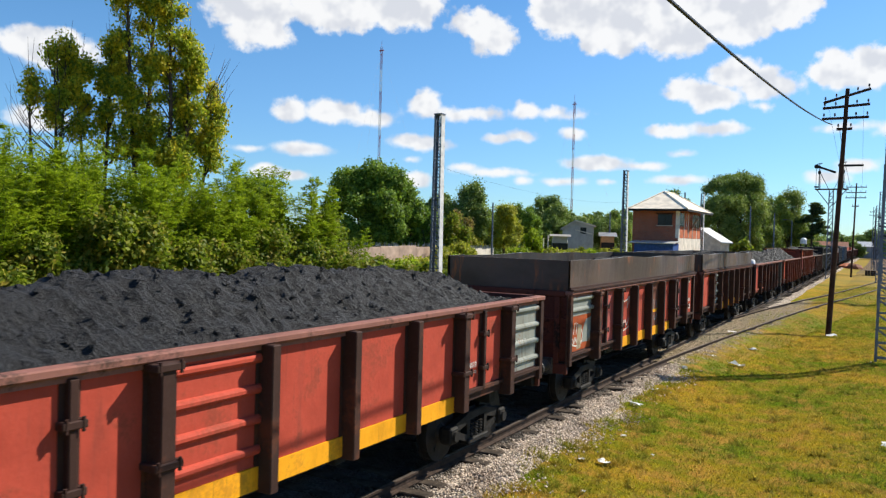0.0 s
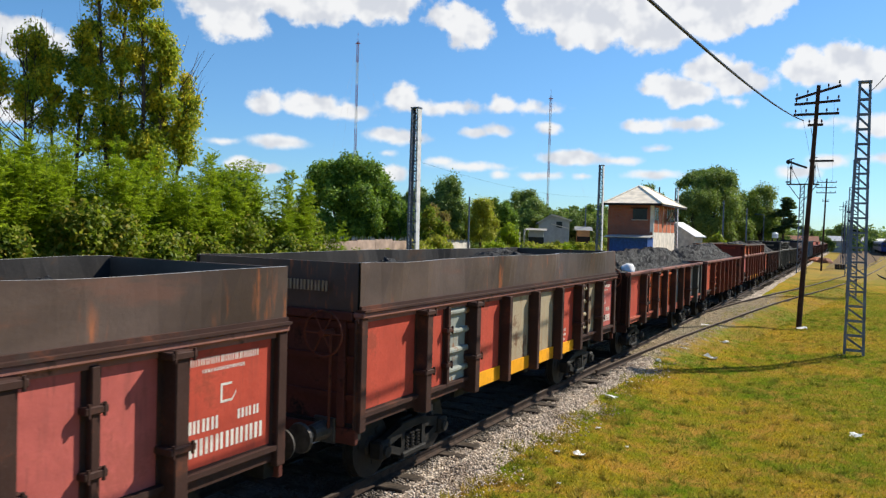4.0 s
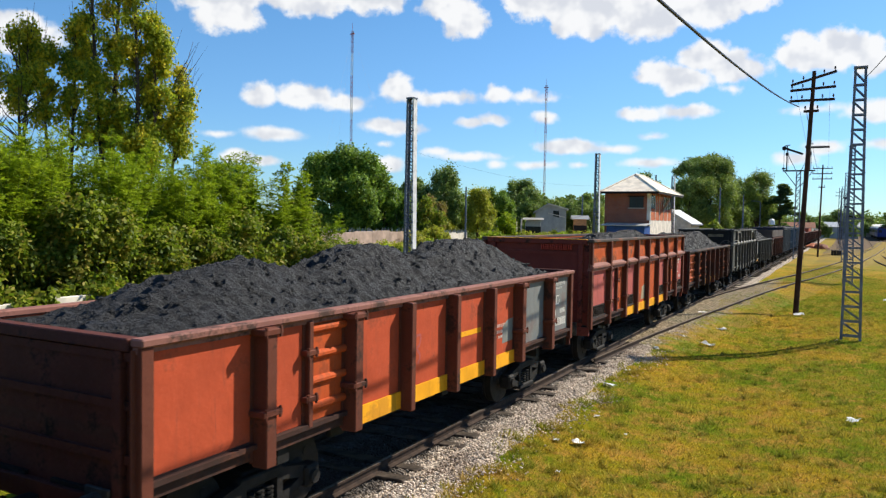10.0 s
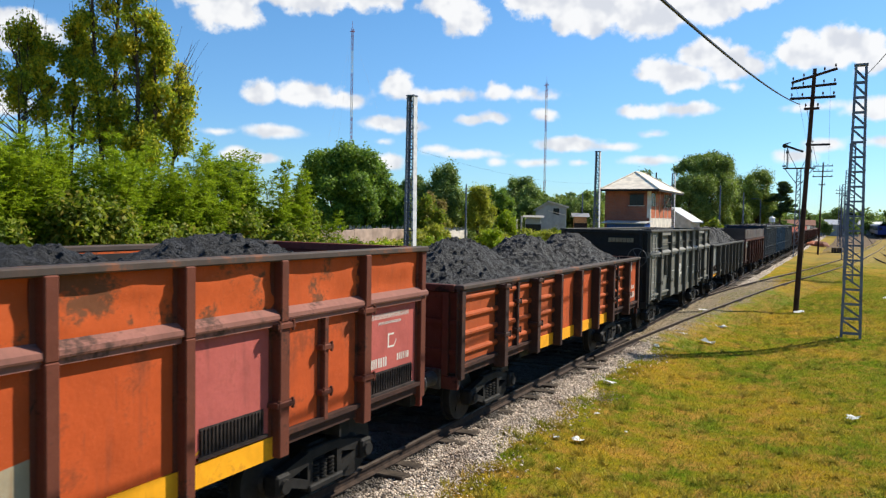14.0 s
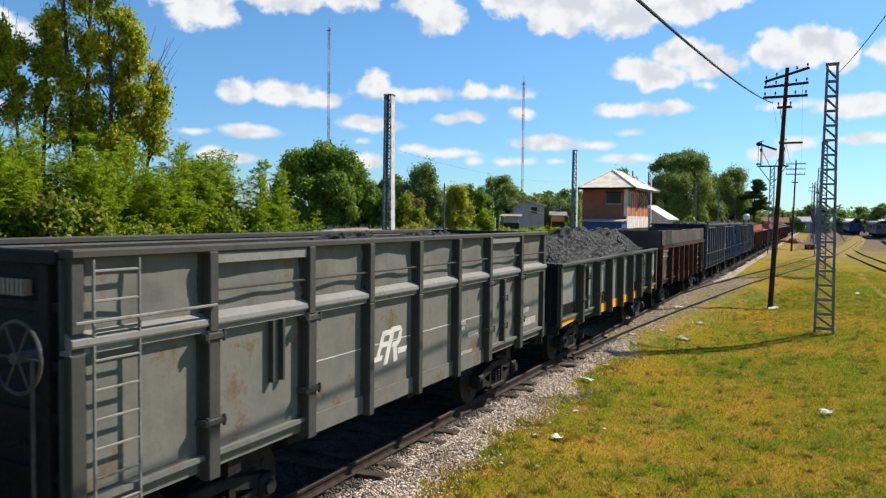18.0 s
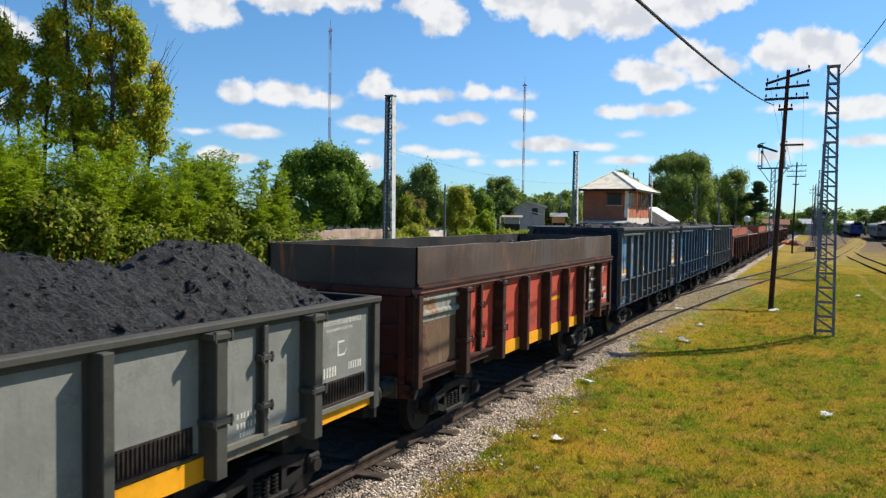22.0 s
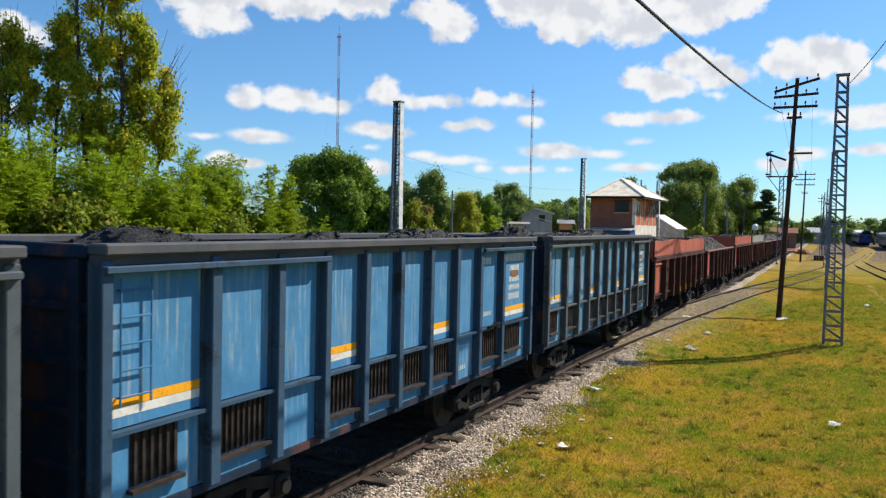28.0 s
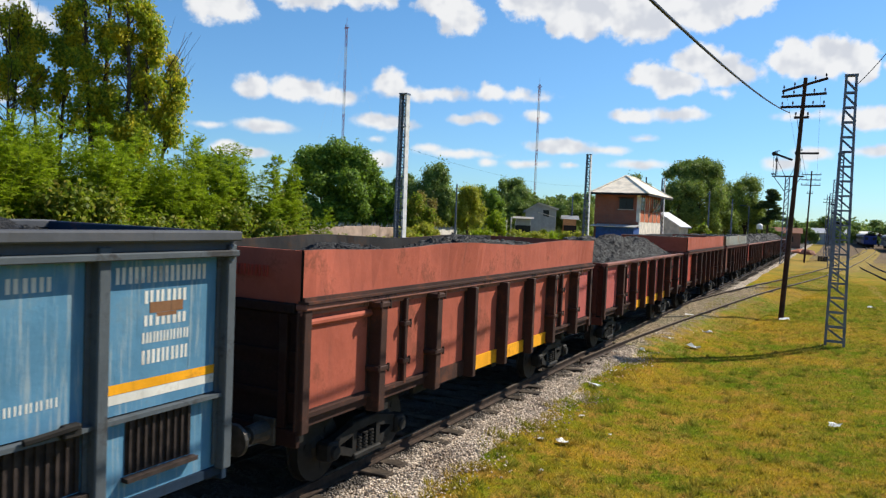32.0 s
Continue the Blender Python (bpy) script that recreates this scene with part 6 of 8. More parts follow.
# tall trees beyond the signal box
for az, d, high, wide, low, n, seed, leaf, name in (
        (8.85, 116, 14.2, 3.6, 9.6, 15000, 51, FAR_LEAF, "tall tree with a flat dark crown behind the signal box"), (9.9, 110, 10.6, 3.0, 3.0, 12000, 52, FAR_LEAF, "green tree behind the signal box"),
        (8.6, 112, 12.0, 3.8, 2.0, 17000, 53, OLIVE_LEAF, "olive green tree beside the signal box"), (7.4, 116, 9.0, 3.0, 0.8, 12000, 56, OLIVE_LEAF, "low green tree beside the signal box"),
        (5.5, 122, 12.2, 3.4, 2.5, 13000, 54, OLIVE_LEAF, "tall yellowing tree by the tracks"), (6.4, 128, 11.6, 3.0, 3.0, 7000, 55, FAR_LEAF, "thin green tree by the tracks"),
        (5.0, 130, 8.2, 2.8, 0.5, 9000, 57, OLIVE_LEAF, "low green tree by the tracks"), (10.9, 118, 9.4, 2.0, 2.0, 8000, 58, FAR_LEAF, "green tree behind the signal box"),
        (13.3, 112, 11.4, 1.6, 6.0, 5000, 59, FAR_LEAF, "tree crown rising over the roof of the signal box")):
    broadleaf(at(az, d), high, wide, low, name, leaf, int(n * 1.9), 0.15, seed, clumps=38, airy=True, loose=0.22)


def conifer(spot, high, label):
    tree = thing("tree", Matrix.Translation(spot), label, "conifer", "trees by the line")
    trunk(tree, [[(0, 0, 0, 0.22), (0, 0, high, 0.04)]])
    blobs = []
    r = random.Random(9)
    for k in range(26):
        # boughs that rise, then droop at their tips
        f, a = r.uniform(0.2, 1.0), r.uniform(0, 6.283)
        reach = (1.2 - f) * r.uniform(2.6, 5.6)
        for q in range(3):
            w = reach * (q + 0.6) / 3
            blobs.append((w * math.cos(a), w * math.sin(a), high * f + 0.4 * math.sin(q * 1.4) - 0.1 * q, 0.62, 0.62, 0.12))
    leaves("crown", blobs, 15000, 0.2, CONIFER_LEAF, tree, 61)


conifer(at(4.0, 119), 9.6, "dark layered conifer by the tracks")


def tall_tree(spot, label):
    """Several straight stems from one root, each with many small clumps of leaves, and bare twigs."""
    r = random.Random(7)
    tree = thing("tree", Matrix.Translation(spot) @ pose(0, 0, 0, 0, 0, 52), label, "tree")
    stems, blobs = [], []
    # how far across, height, where its leaves begin, how wide they reach, how many of the clumps it has kept
    for dx, h, low, reach, kept in ((-3.1, 10.8, 7.8, 0.85, 0.5), (-2.3, 10.8, 7.9, 0.7, 0.4), (-1.4, 11.4, 7.0, 0.75, 0.45), (-0.6, 18.0, 6.8, 0.66, 0.34), (0.3, 19.0, 6.6, 0.6, 0.36),
                                    (1.0, 17.0, 6.4, 0.7, 0.46), (1.7, 12.0, 6.2, 0.7, 0.55), (2.5, 10.0, 6.8, 0.6, 0.6), (-4.0, 9.8, 8.6, 0.4, 0.15)):
        dy = r.uniform(-0.7, 0.7)
        line = [(dx * 0.35, dy * 0.3, 0, 0.16)]
        lean = r.uniform(-0.25, 0.25)
        where = lambda f: (dx * min(1.0, 0.35 + 1.3 * f) + lean * math.sin(f * 5), dy * min(1, 0.3 + f))
        for q in range(1, 9):
            line.append((*where(q / 8), h * q / 8, 0.13 * (1 - q / 8) + 0.018))
        stems.append(line)
        z = low
        while z < h:
            f = z / h
            x0, y0 = where(f)
            for side in range(5):
                a, out = r.uniform(0, 6.283), reach * r.uniform(0.25, 1.25) * (1.25 - 0.75 * f)
                x, y, zz = x0 + out * math.cos(a), y0 + out * math.sin(a), z + r.uniform(-0.1, 0.5)
                stems.append([(x0, y0, z - 0.5, 0.024), ((x + x0) / 2, (y + y0) / 2, zz - 0.35, 0.014), (x, y, zz, 0.005)])
                if r.random() < kept:
                    k = r.uniform(0.14, 0.36)
                    blobs.append((x, y, zz, k, k, k * r.uniform(1.0, 1.7)))
            z += r.uniform(0.4, 0.62)
        # the bare top of the stem
        for q in range(3):
            stems.append([(*where(0.93), h * 0.93, 0.014), (where(1)[0] + r.uniform(-0.3, 0.3), where(1)[1], h + r.uniform(0.6, 1.6), 0.004)])
    for k in range(60):
        # twigs without leaves at the outer side and low on the near stems
        z = r.uniform(7.0, 10.6) if k < 22 else r.uniform(5.5, 9.0)
        x0 = r.uniform(2.2, 3.0) if k < 22 else r.uniform(-4.6, -2.8)
        side = 1 if k < 22 else r.choice((-1, 1))
        stems.append([(x0, 0, z, 0.016), (x0 + side * r.uniform(0.3, 0.5), r.uniform(-0.4, 0.4), z + 0.7, 0.009), (x0 + side * r.uniform(0.5, 0.95), r.uniform(-0.5, 0.5), z + r.uniform(1.1, 1.9), 0.003)])
    blobs += [(2.9, 0, 8.3, 0.4, 0.45, 0.45), (3.0, 0.2, 9.1, 0.35, 0.35, 0.4), (2.7, -0.2, 7.6, 0.4, 0.35, 0.35), (1.2, -0.5, 6.3, 0.5, 0.5, 0.5)]
    trunk(tree, stems)
    leaves("crown", blobs, 92000, 0.08, TALL_LEAF, tree, 71, long=1.9, hang=0.5, shellness=1.0, loose=0.14)
    return tree


tall_tree(at(52.0, 34), "tall many-stemmed tree with yellowing leaves behind the hedge")


def bare_tree(spot, label):
    r = random.Random(3)
    tree = thing("tree", Matrix.Translation(spot), label, "tree")
    spec = [[(0, 0, 0, 0.14), (0.2, 0, 4, 0.1), (0.0, 0, 8, 0.05), (-0.2, 0, 11, 0.015)]]
    for k in range(34):
        z, a = r.uniform(3.5, 10), r.uniform(0, 6.283)
        l = r.uniform(1.0, 2.6) * (1.2 - z / 14)
        x, y = 0.1 + l * math.cos(a), l * math.sin(a)
        spec.append([(0.1, 0, z, 0.03), (x * 0.6, y * 0.6, z + 0.5 * l, 0.018), (x, y, z + 1.1 * l, 0.005)])
    trunk(tree, spec)


broadleaf(at(57.4, 37), 6.9, 2.7, 0.0, "dark shrubby tree behind the hedge", DARK_LEAF, 30000, 0.12, 83, clumps=44, airy=True, loose=0.25)
broadleaf(at(61.5, 36), 6.3, 2.6, 0.0, "dark shrubby tree behind the hedge", DARK_LEAF, 26000, 0.12, 84, clumps=44, airy=True, loose=0.25)
bare_tree(at(57.5, 34), "leafless grey tree standing behind the hedge")


def bush(spot, wide, high, leaf, n, size, seed, label, category="shrub", name="shrub", group="shrubs along the fence", deep=None):
    r = random.Random(seed)
    ob = thing(name, Matrix.Translation(spot), label, category, group)
    deep = deep or wide
    blobs = []
    for k in range(34):
        a, f = r.uniform(0, 6.283), r.random() ** 0.5
        z = high * r.uniform(0.12, 0.86)
        k2 = math.sqrt(max(0.1, 1 - (z / high) ** 2.4))
        s = r.uniform(0.16, 0.3)
        blobs.append((wide * f * k2 * 0.9 * math.cos(a), deep * f * k2 * 0.9 * math.sin(a), z, wide * s, deep * s, high * s * 0.55))
    spec = [[(0, 0, -0.1, 0.06), (bl[0] * 0.5, bl[1] * 0.5, bl[2] * 0.6, 0.035), (bl[0], bl[1], bl[2], 0.008)] for bl in blobs[:6]]
    trunk(ob, spec, name="stem")
    leaves("foliage", blobs, n, size, leaf, ob, seed, shellness=0.9, loose=0.11)
    return ob


def fronds(name, sprays, n, size, material, parent, seed):
    """Narrow leaves in two rows along drooping sprays (start, end), which makes feathers."""
    rng = np.random.default_rng(seed)
    p = np.array(sprays, float)
    pick = rng.integers(0, len(p), n)
    f = rng.random(n)[:, None] ** 0.8
    a, b = p[pick, :3], p[pick, 3:6]
    d = b - a
    length = np.linalg.norm(d, axis=1)[:, None]
    pos = a + d * f
    pos[:, 2] -= 0.28 * (f[:, 0] ** 2) * length[:, 0]
    side = np.cross(d, (0, 0, 1.0))
    side /= np.linalg.norm(side, axis=1)[:, None] + 1e-6
    t = side * rng.choice([-1.0, 1.0], n)[:, None] * 0.8 + d / length * 0.75 + rng.normal(0, 0.22, (n, 3))
    t[:, 2] -= 0.35
    t /= np.linalg.norm(t, axis=1)[:, None]
    u = np.cross(t, rng.normal(0, 0.5, (n, 3)) + np.array([0, 0, 1.0]))
    u /= np.linalg.norm(u, axis=1)[:, None]
    s = size * rng.uniform(0.6, 1.3, n)[:, None] * (1.15 - 0.5 * f)
    v = np.stack([pos, pos + t * s * 0.45 + u * s * 0.1, pos + t * s, pos + t * s * 0.45 - u * s * 0.1], 1).reshape(-1, 3)
    mesh = bpy.data.meshes.new(name)
    mesh.vertices.add(len(v))
    mesh.vertices.foreach_set("co", v.astype(np.float32).ravel())
    mesh.loops.add(4 * n)
    mesh.loops.foreach_set("vertex_index", np.arange(4 * n, dtype=np.int32))
    mesh.polygons.add(n)
    mesh.polygons.foreach_set("loop_start", np.arange(0, 4 * n, 4, dtype=np.int32))
    mesh.update(calc_edges=True)
    mesh.materials.append(material)
    ob = new(name, mesh)
    ob.parent = parent
    return ob


CANE = plain("green_cane", (0.12, 0.16, 0.03), 0.5)


def bamboo(spot, high, seed, label, canes=21, spread=1.4, n=21000):
    """Upright canes with feathery sprays of leaves that grow shorter towards the tip."""
    r = random.Random(seed)
    ob = thing("bamboo_clump", Matrix.Translation(spot), label, "bamboo", "bamboo behind the fence")
    sprays = []
    for k in range(canes):
        a, l = r.uniform(0, 6.283), r.uniform(0.08, spread)
        h = high * r.uniform(0.66, 1.0)
        cane, pts = bmesh.new(), []
        for q in range(9):
            f = q / 8
            out = l * (0.45 * f + 0.55 * f ** 3)
            pts.append(Vector((math.cos(a) * out, math.sin(a) * out, h * (f - 0.06 * f ** 5))))
        tube(cane, [(*p, 0.018 - 0.0015 * q) for q, p in enumerate(pts)], 5)
        part("cane", cane, CANE, ob)
        for q in range(2, 8):
            for w in range(5):
                g = r.random()
                p = pts[q].lerp(pts[q + 1], g)
                b, reach = r.uniform(0, 6.283), (0.2 + 0.95 * (1 - (q + g) / 8.0) ** 0.7) * r.uniform(0.65, 1.1)
                sprays.append((*p, p.x + reach * math.cos(b), p.y + reach * math.sin(b), p.z + reach * r.uniform(0.35, 1.0)))
        tip = pts[8] + (pts[8] - pts[7]).normalized() * 0.35
        sprays += [(*pts[7], *tip)] * 2
    fronds("foliage", sprays, n, 0.175, BAMBOO_LEAF, ob, seed)
    return ob


# the hedge: shrubs in front, bamboo over them
r = random.Random(12)
for k in range(26):
    # an uneven front and, behind it, a taller row
    x, y = (-21.9, 5.6 + 1.52 * k) if k < 16 else (-24.7, 9.0 + 2.0 * (k - 16))
    h = (4.9 - 0.05 * (y - 8) if k < 16 else 6.4 - 0.08 * (y - 9)) * r.uniform(0.72, 1.06)
    bush((x + r.uniform(-0.5, 0.5), y + r.uniform(-0.4, 0.4), 0), r.uniform(1.4, 2.2), min(h, 3.3) if y > 27 and k < 16 else h, HEDGE_LEAF, 12500, 0.105, 100 + k, "dense green overgrown shrub with creepers")
for k in range(31):
    # three rows, higher where they stand nearer
    x, y = (-23.7, 6.0 + 1.8 * k) if k < 12 else (-22.5, 7.0 + 1.7 * (k - 12)) if k < 23 else (-24.6, 11.5 + 1.9 * (k - 23))
    x, y = x + r.uniform(-0.4, 0.4), y + r.uniform(-0.4, 0.4)
    h = (7.7 - 0.05 * max(0.0, y - 12) if k < 12 or k > 22 else 6.7 - 0.03 * (y - 8)) + r.uniform(-0.4, 0.4)
    bamboo((x, y, 0), h, 200 + k, "feathery bright green bamboo clump")
bamboo((-22.5, 26.7, 0), 6.9, 240, "slender plume of bamboo rising over the hedge", 5, 0.3, 10000)
bamboo((-22.4, 27.9, 0), 6.6, 242, "feathery bright green bamboo clump", 14, 0.9, 18000)
broadleaf((-27.2, 32.6, 0), 5.4, 1.9, 0.0, "low green tree behind the bamboo", HEDGE_LEAF, 14000, 0.13, 82, clumps=34)
bamboo((-22.2, 29.8, 0), 4.9, 243, "feathery bright green bamboo clump", 9, 0.7, 10000)
bamboo((-22.2, 25.8, 0), 6.2, 241, "feathery bright green bamboo clump", 14, 0.9, 17000)
broadleaf((-27.5, 28.2, 0), 6.9, 1.9, 0.8, "small green tree behind the bamboo", DARK_LEAF, 14000, 0.13, 81, clumps=34)
# creeper on the low wall and weeds behind the train
for k, (x, y, w, h) in enumerate(((-20.9, 26.5, 1.2, 3.0), (-20.9, 29.0, 1.2, 3.0), (-20.9, 31.5, 1.2, 2.6), (-21.0, 34.0, 1.2, 2.6), (-21.2, 36.6, 1.3, 2.2), (-20.9, 23.8, 1.2, 2.3), (-20.9, 21.0, 1.2, 2.2), (-20.2, 19.6, 1.0, 1.95), (-20.2, 17.4, 1.1, 2.0), (-20.2, 15.2, 1.0, 1.9), (-20.2, 13.0, 1.1, 2.0), (-20.2, 25.4, 0.9, 1.9))):
    bush((x, y, 0), w, h, HEDGE_LEAF, 4000, 0.13, 300 + k, "green creeper grown over a low wall", category="creeper", name="creeper", group="creepers on the low wall")
for k in range(30):
    az = 30.4 - k * 0.47 + r.uniform(-0.2, 0.2)
    d = r.uniform(74, 98) if k > 4 else r.uniform(60, 70)
    bush(at(az, d), r.uniform(1.2, 2.4), r.uniform(2.8, 4.3) if k < 11 else r.uniform(2.0, 3.2), (YELLOW_LEAF, BAMBOO_LEAF, YELLOW_LEAF, HEDGE_LEAF)[k % 4], 4200, 0.14, 400 + k, "straggling weed bush on waste ground", category="weeds", name="weed_bush", group="weed bushes on waste ground")
for k in range(9):
    bush((-31.2 + r.uniform(-0.8, 0.8), 35 + 3.1 * k, 0), r.uniform(1.2, 1.8), r.uniform(1.9, 2.6), (HEDGE_LEAF, BAMBOO_LEAF, YELLOW_LEAF)[k % 3], 5000, 0.12, 430 + k, "straggling weed bush before an old wall", category="weeds", name="weed_bush", group="weed bushes on waste ground")
bush(at(8.55, 92), 1.5, 4.6, HEDGE_LEAF, 3000, 0.24, 450, "round green shrub beside a shed roof")


def far_woods():
    """The low belt of trees at the end of the plain."""
    r = random.Random(77)
    blobs = []
    for k in range(420):
        az, d = -24 + 54 * k / 420 + r.uniform(-0.3, 0.3), r.uniform(360, 460)
        x, y, z = at(az, d)
        h = 5.0 + 3.4 * r.random() + 2.0 * noise.noise(Vector((az * 0.4, 0, 5)))
        blobs.append((x, y, h * 0.55, 4.0, 4.0, max(1.5, h * 0.75)))
    wood = leaves("far_woods", blobs, 60000, 1.0, FAR_LEAF, None, 78)
    tagged(wood, "low belt of distant trees along the horizon", "trees", "", "stuff")


far_woods()

# ---- lattice masts of the old overhead line, in pairs every thirty metres ----
STEEL = plain("galvanised_grey_steel", (0.14, 0.165, 0.22), 0.55, 0.2, 0.25, 3.0)
# steel with the sunlight on a mast's right leg put into its colour
SUNLIT_STEEL = plain("pale_weathered_zinc", (0.6, 0.6, 0.6), 0.6, 0.0, 0.15, 3.0)
CONCRETE = plain("old_concrete", (0.42, 0.38, 0.32), 0.9, 0.0, 0.25, 2.0, 0.3)


def lattice_mast(m, label, high=9.65, low=0.68, top=0.4, deep=0.28, n=18, coat=None):
    coat = coat or STEEL
    mast = thing("lattice_mast", m, label, "mast", "overhead line masts")
    half = lambda z: (low + (top - low) * z / high) / 2
    for s in (-1, 1):
        bm = bmesh.new()
        x0, x1 = s * low / 2, s * top / 2
        # a channel: web to the outside, flanges to the lattice
        prof = [(0, -deep / 2), (0, deep / 2), (-0.085, deep / 2), (-0.085, deep / 2 - 0.014), (-0.014, deep / 2 - 0.014), (-0.014, -deep / 2 + 0.014), (-0.085, -deep / 2 + 0.014), (-0.085, -deep / 2)]
        lo, hi = [bm.verts.new((x0 + s * a, b, 0)) for a, b in prof], [bm.verts.new((x1 + s * a, b, high)) for a, b in prof]
        for k in range(8):
            q = (k + 1) % 8
            bm.faces.new((lo[k], lo[q], hi[q], hi[k]))
        bm.faces.new(hi)
        bm.faces.new(lo[::-1])
        bmesh.ops.recalc_face_normals(bm, faces=bm.faces)
        # only the right leg takes the coat lightened for the sun
        part("leg", bm, coat if s > 0 else STEEL, mast)
    for k in range(n):
        z, z2 = 0.15 + (high - 0.25) * k / n, 0.15 + (high - 0.25) * (k + 1) / n
        for y in (-deep / 2 - 0.004, deep / 2 + 0.004):
            one = bmesh.new()
            beam(one, (-half(z), y, z), (half(z), y, z), 0.012, 0.06)
            part("rung", one, STEEL, mast)
            one = bmesh.new()
            beam(one, (-half(z2), y * 1.06, z2 - 0.03), (half(z), y * 1.06, z + 0.03), 0.01, 0.045)
            part("brace", one, STEEL, mast)
    bm = bmesh.new()
    box(bm, -top / 2 - 0.02, top / 2 + 0.02, -deep / 2 - 0.02, deep / 2 + 0.02, high - 0.04, high + 0.02)
    part("cap", bm, STEEL, mast)
    bm = bmesh.new()
    box(bm, -low / 2 - 0.2, low / 2 + 0.2, -0.35, 0.35, -0.4, -0.06, 0.03)
    part("footing", bm, CONCRETE, mast)
    return mast


mast = lattice_mast(pose(0.32, 30.4, 0), "grey riveted lattice steel mast standing in the grass")
for x, y in ((0.32, 60.2), (0.1, 90), (-0.3, 121), (0.2, 151)):
    copy_thing(mast, pose(x, y, 0))
mast = lattice_mast(pose(-17.6, 29.75, 0), "grey lattice steel mast beyond the train", 9.55, 0.55, 0.38, 0.32, 20, SUNLIT_STEEL)
for y in (59.6, 90, 120, 150):
    copy_thing(mast, pose(-17.75, y, 0))

# ---- telegraph poles ----
POLE = plain("creosoted_pole_wood", (0.05, 0.026, 0.018), 0.85, 0.0, 0.4, 3.0, 0.4)
GLASS = plain("glazed_brown_insulator", (0.1, 0.06, 0.04), 0.25)


def telegraph_pole(base, tip, label, arms):
    pole = thing("telegraph_pole", pose(*base), label, "telegraph pole", "telegraph poles")
    top = Vector(tip) - Vector(base)
    bm = bmesh.new()
    rod(bm, (0, 0, -0.2), top, 0.125, 0.085, 12)
    part("shaft", bm, POLE, pole)
    for drop, half, tilt in arms:
        bm = bmesh.new()
        c = top * ((top.z - drop) / top.z) + Vector((0, -0.13, 0))
        a, b = c + Vector((-half, 0, -half * tilt)), c + Vector((half, 0, half * tilt))
        beam(bm, a, b, 0.09, 0.11)
        arm = part("crossarm", bm, POLE, pole)
        for k in ((-0.92, -0.45, 0.45, 0.92) if half > 0.5 else (-0.8, 0.8)):
            bm = bmesh.new()
            p = c + Vector((k * half, 0, k * half * tilt + 0.05))
            rod(bm, p, p + Vector((0, 0, 0.1)), 0.015, sides=6)
            rod(bm, p + Vector((0, 0, 0.08)), p + Vector((0, 0, 0.2)), 0.045, 0.03, 8)
            part("insulator", bm, GLASS, arm)
    return pole


ARMS = ((0.35, 0.95, 0.28), (0.82, 0.95, 0.05), (1.35, 0.95, 0.0), (1.85, 0.32, 0.0))
first_pole = telegraph_pole((-1.9, 39.0, 0), (-1.47, 39.0, 11.2), "dark creosoted telegraph pole leaning slightly, three crossarms", ARMS)
copy_thing(first_pole, pose(-3.15, -81, 0))
telegraph_pole((-3.05, 112.5, 0), (-2.8, 112.5, 12.2), "dark wooden telegraph pole farther along the line", ((0.5, 1.2, 0.0), (1.2, 1.2, 0.0), (1.9, 1.2, 0.0), (3.0, 0.4, 0)))
telegraph_pole((-1.0, 190, 0), (-0.8, 190, 12.0), "dark wooden telegraph pole far down the line", ((0.5, 1.2, 0.0), (1.2, 1.2, 0.0)))


def hung(name, a, b, sag, r, label, n=40, material=None):
    bm = bmesh.new()
    pts = [Vector(a).lerp(Vector(b), k / n) - Vector((0, 0, 4 * sag * (k / n) * (1 - k / n))) for k in range(n + 1)]
    tube(bm, [(*p, r) for p in pts], 6)
    return tagged(obj(name, bm, material or BLACKWIRE), label, "cable")


BLACKWIRE = plain("black_cable_sheath", (0.015, 0.015, 0.016), 0.5)
hung("overhead_cable", (-2.05, 38.9, 9.58), (-3.3, -81.0, 9.58), 3.43, 0.026, "thick black cable sagging from a telegraph pole", 90)
hung("overhead_wire", (-1.75, 39, 9.4), (-2.9, 112.5, 10.2), 0.7, 0.012, "thin wire between telegraph poles")
hung("stay_wire", (0.5, 30.4, 9.3), (4.5, 2.0, 14.0), 1.2, 0.012, "thin wire tied to a lattice mast")
for k, z in ((-0.7, 10.3), (0.7, 10.3)):
    hung("telegraph_wire", (-1.5 + k, 38.9, z), (-2.8 + k, 112.5, 11.2), 0.9, 0.006, "thin bare telegraph wire between poles")
hung("contact_wire", (-17.75, 29.75, 7.2), (-17.75, 59.6, 7.0), 0.5, 0.004, "thin overhead line wire between masts")

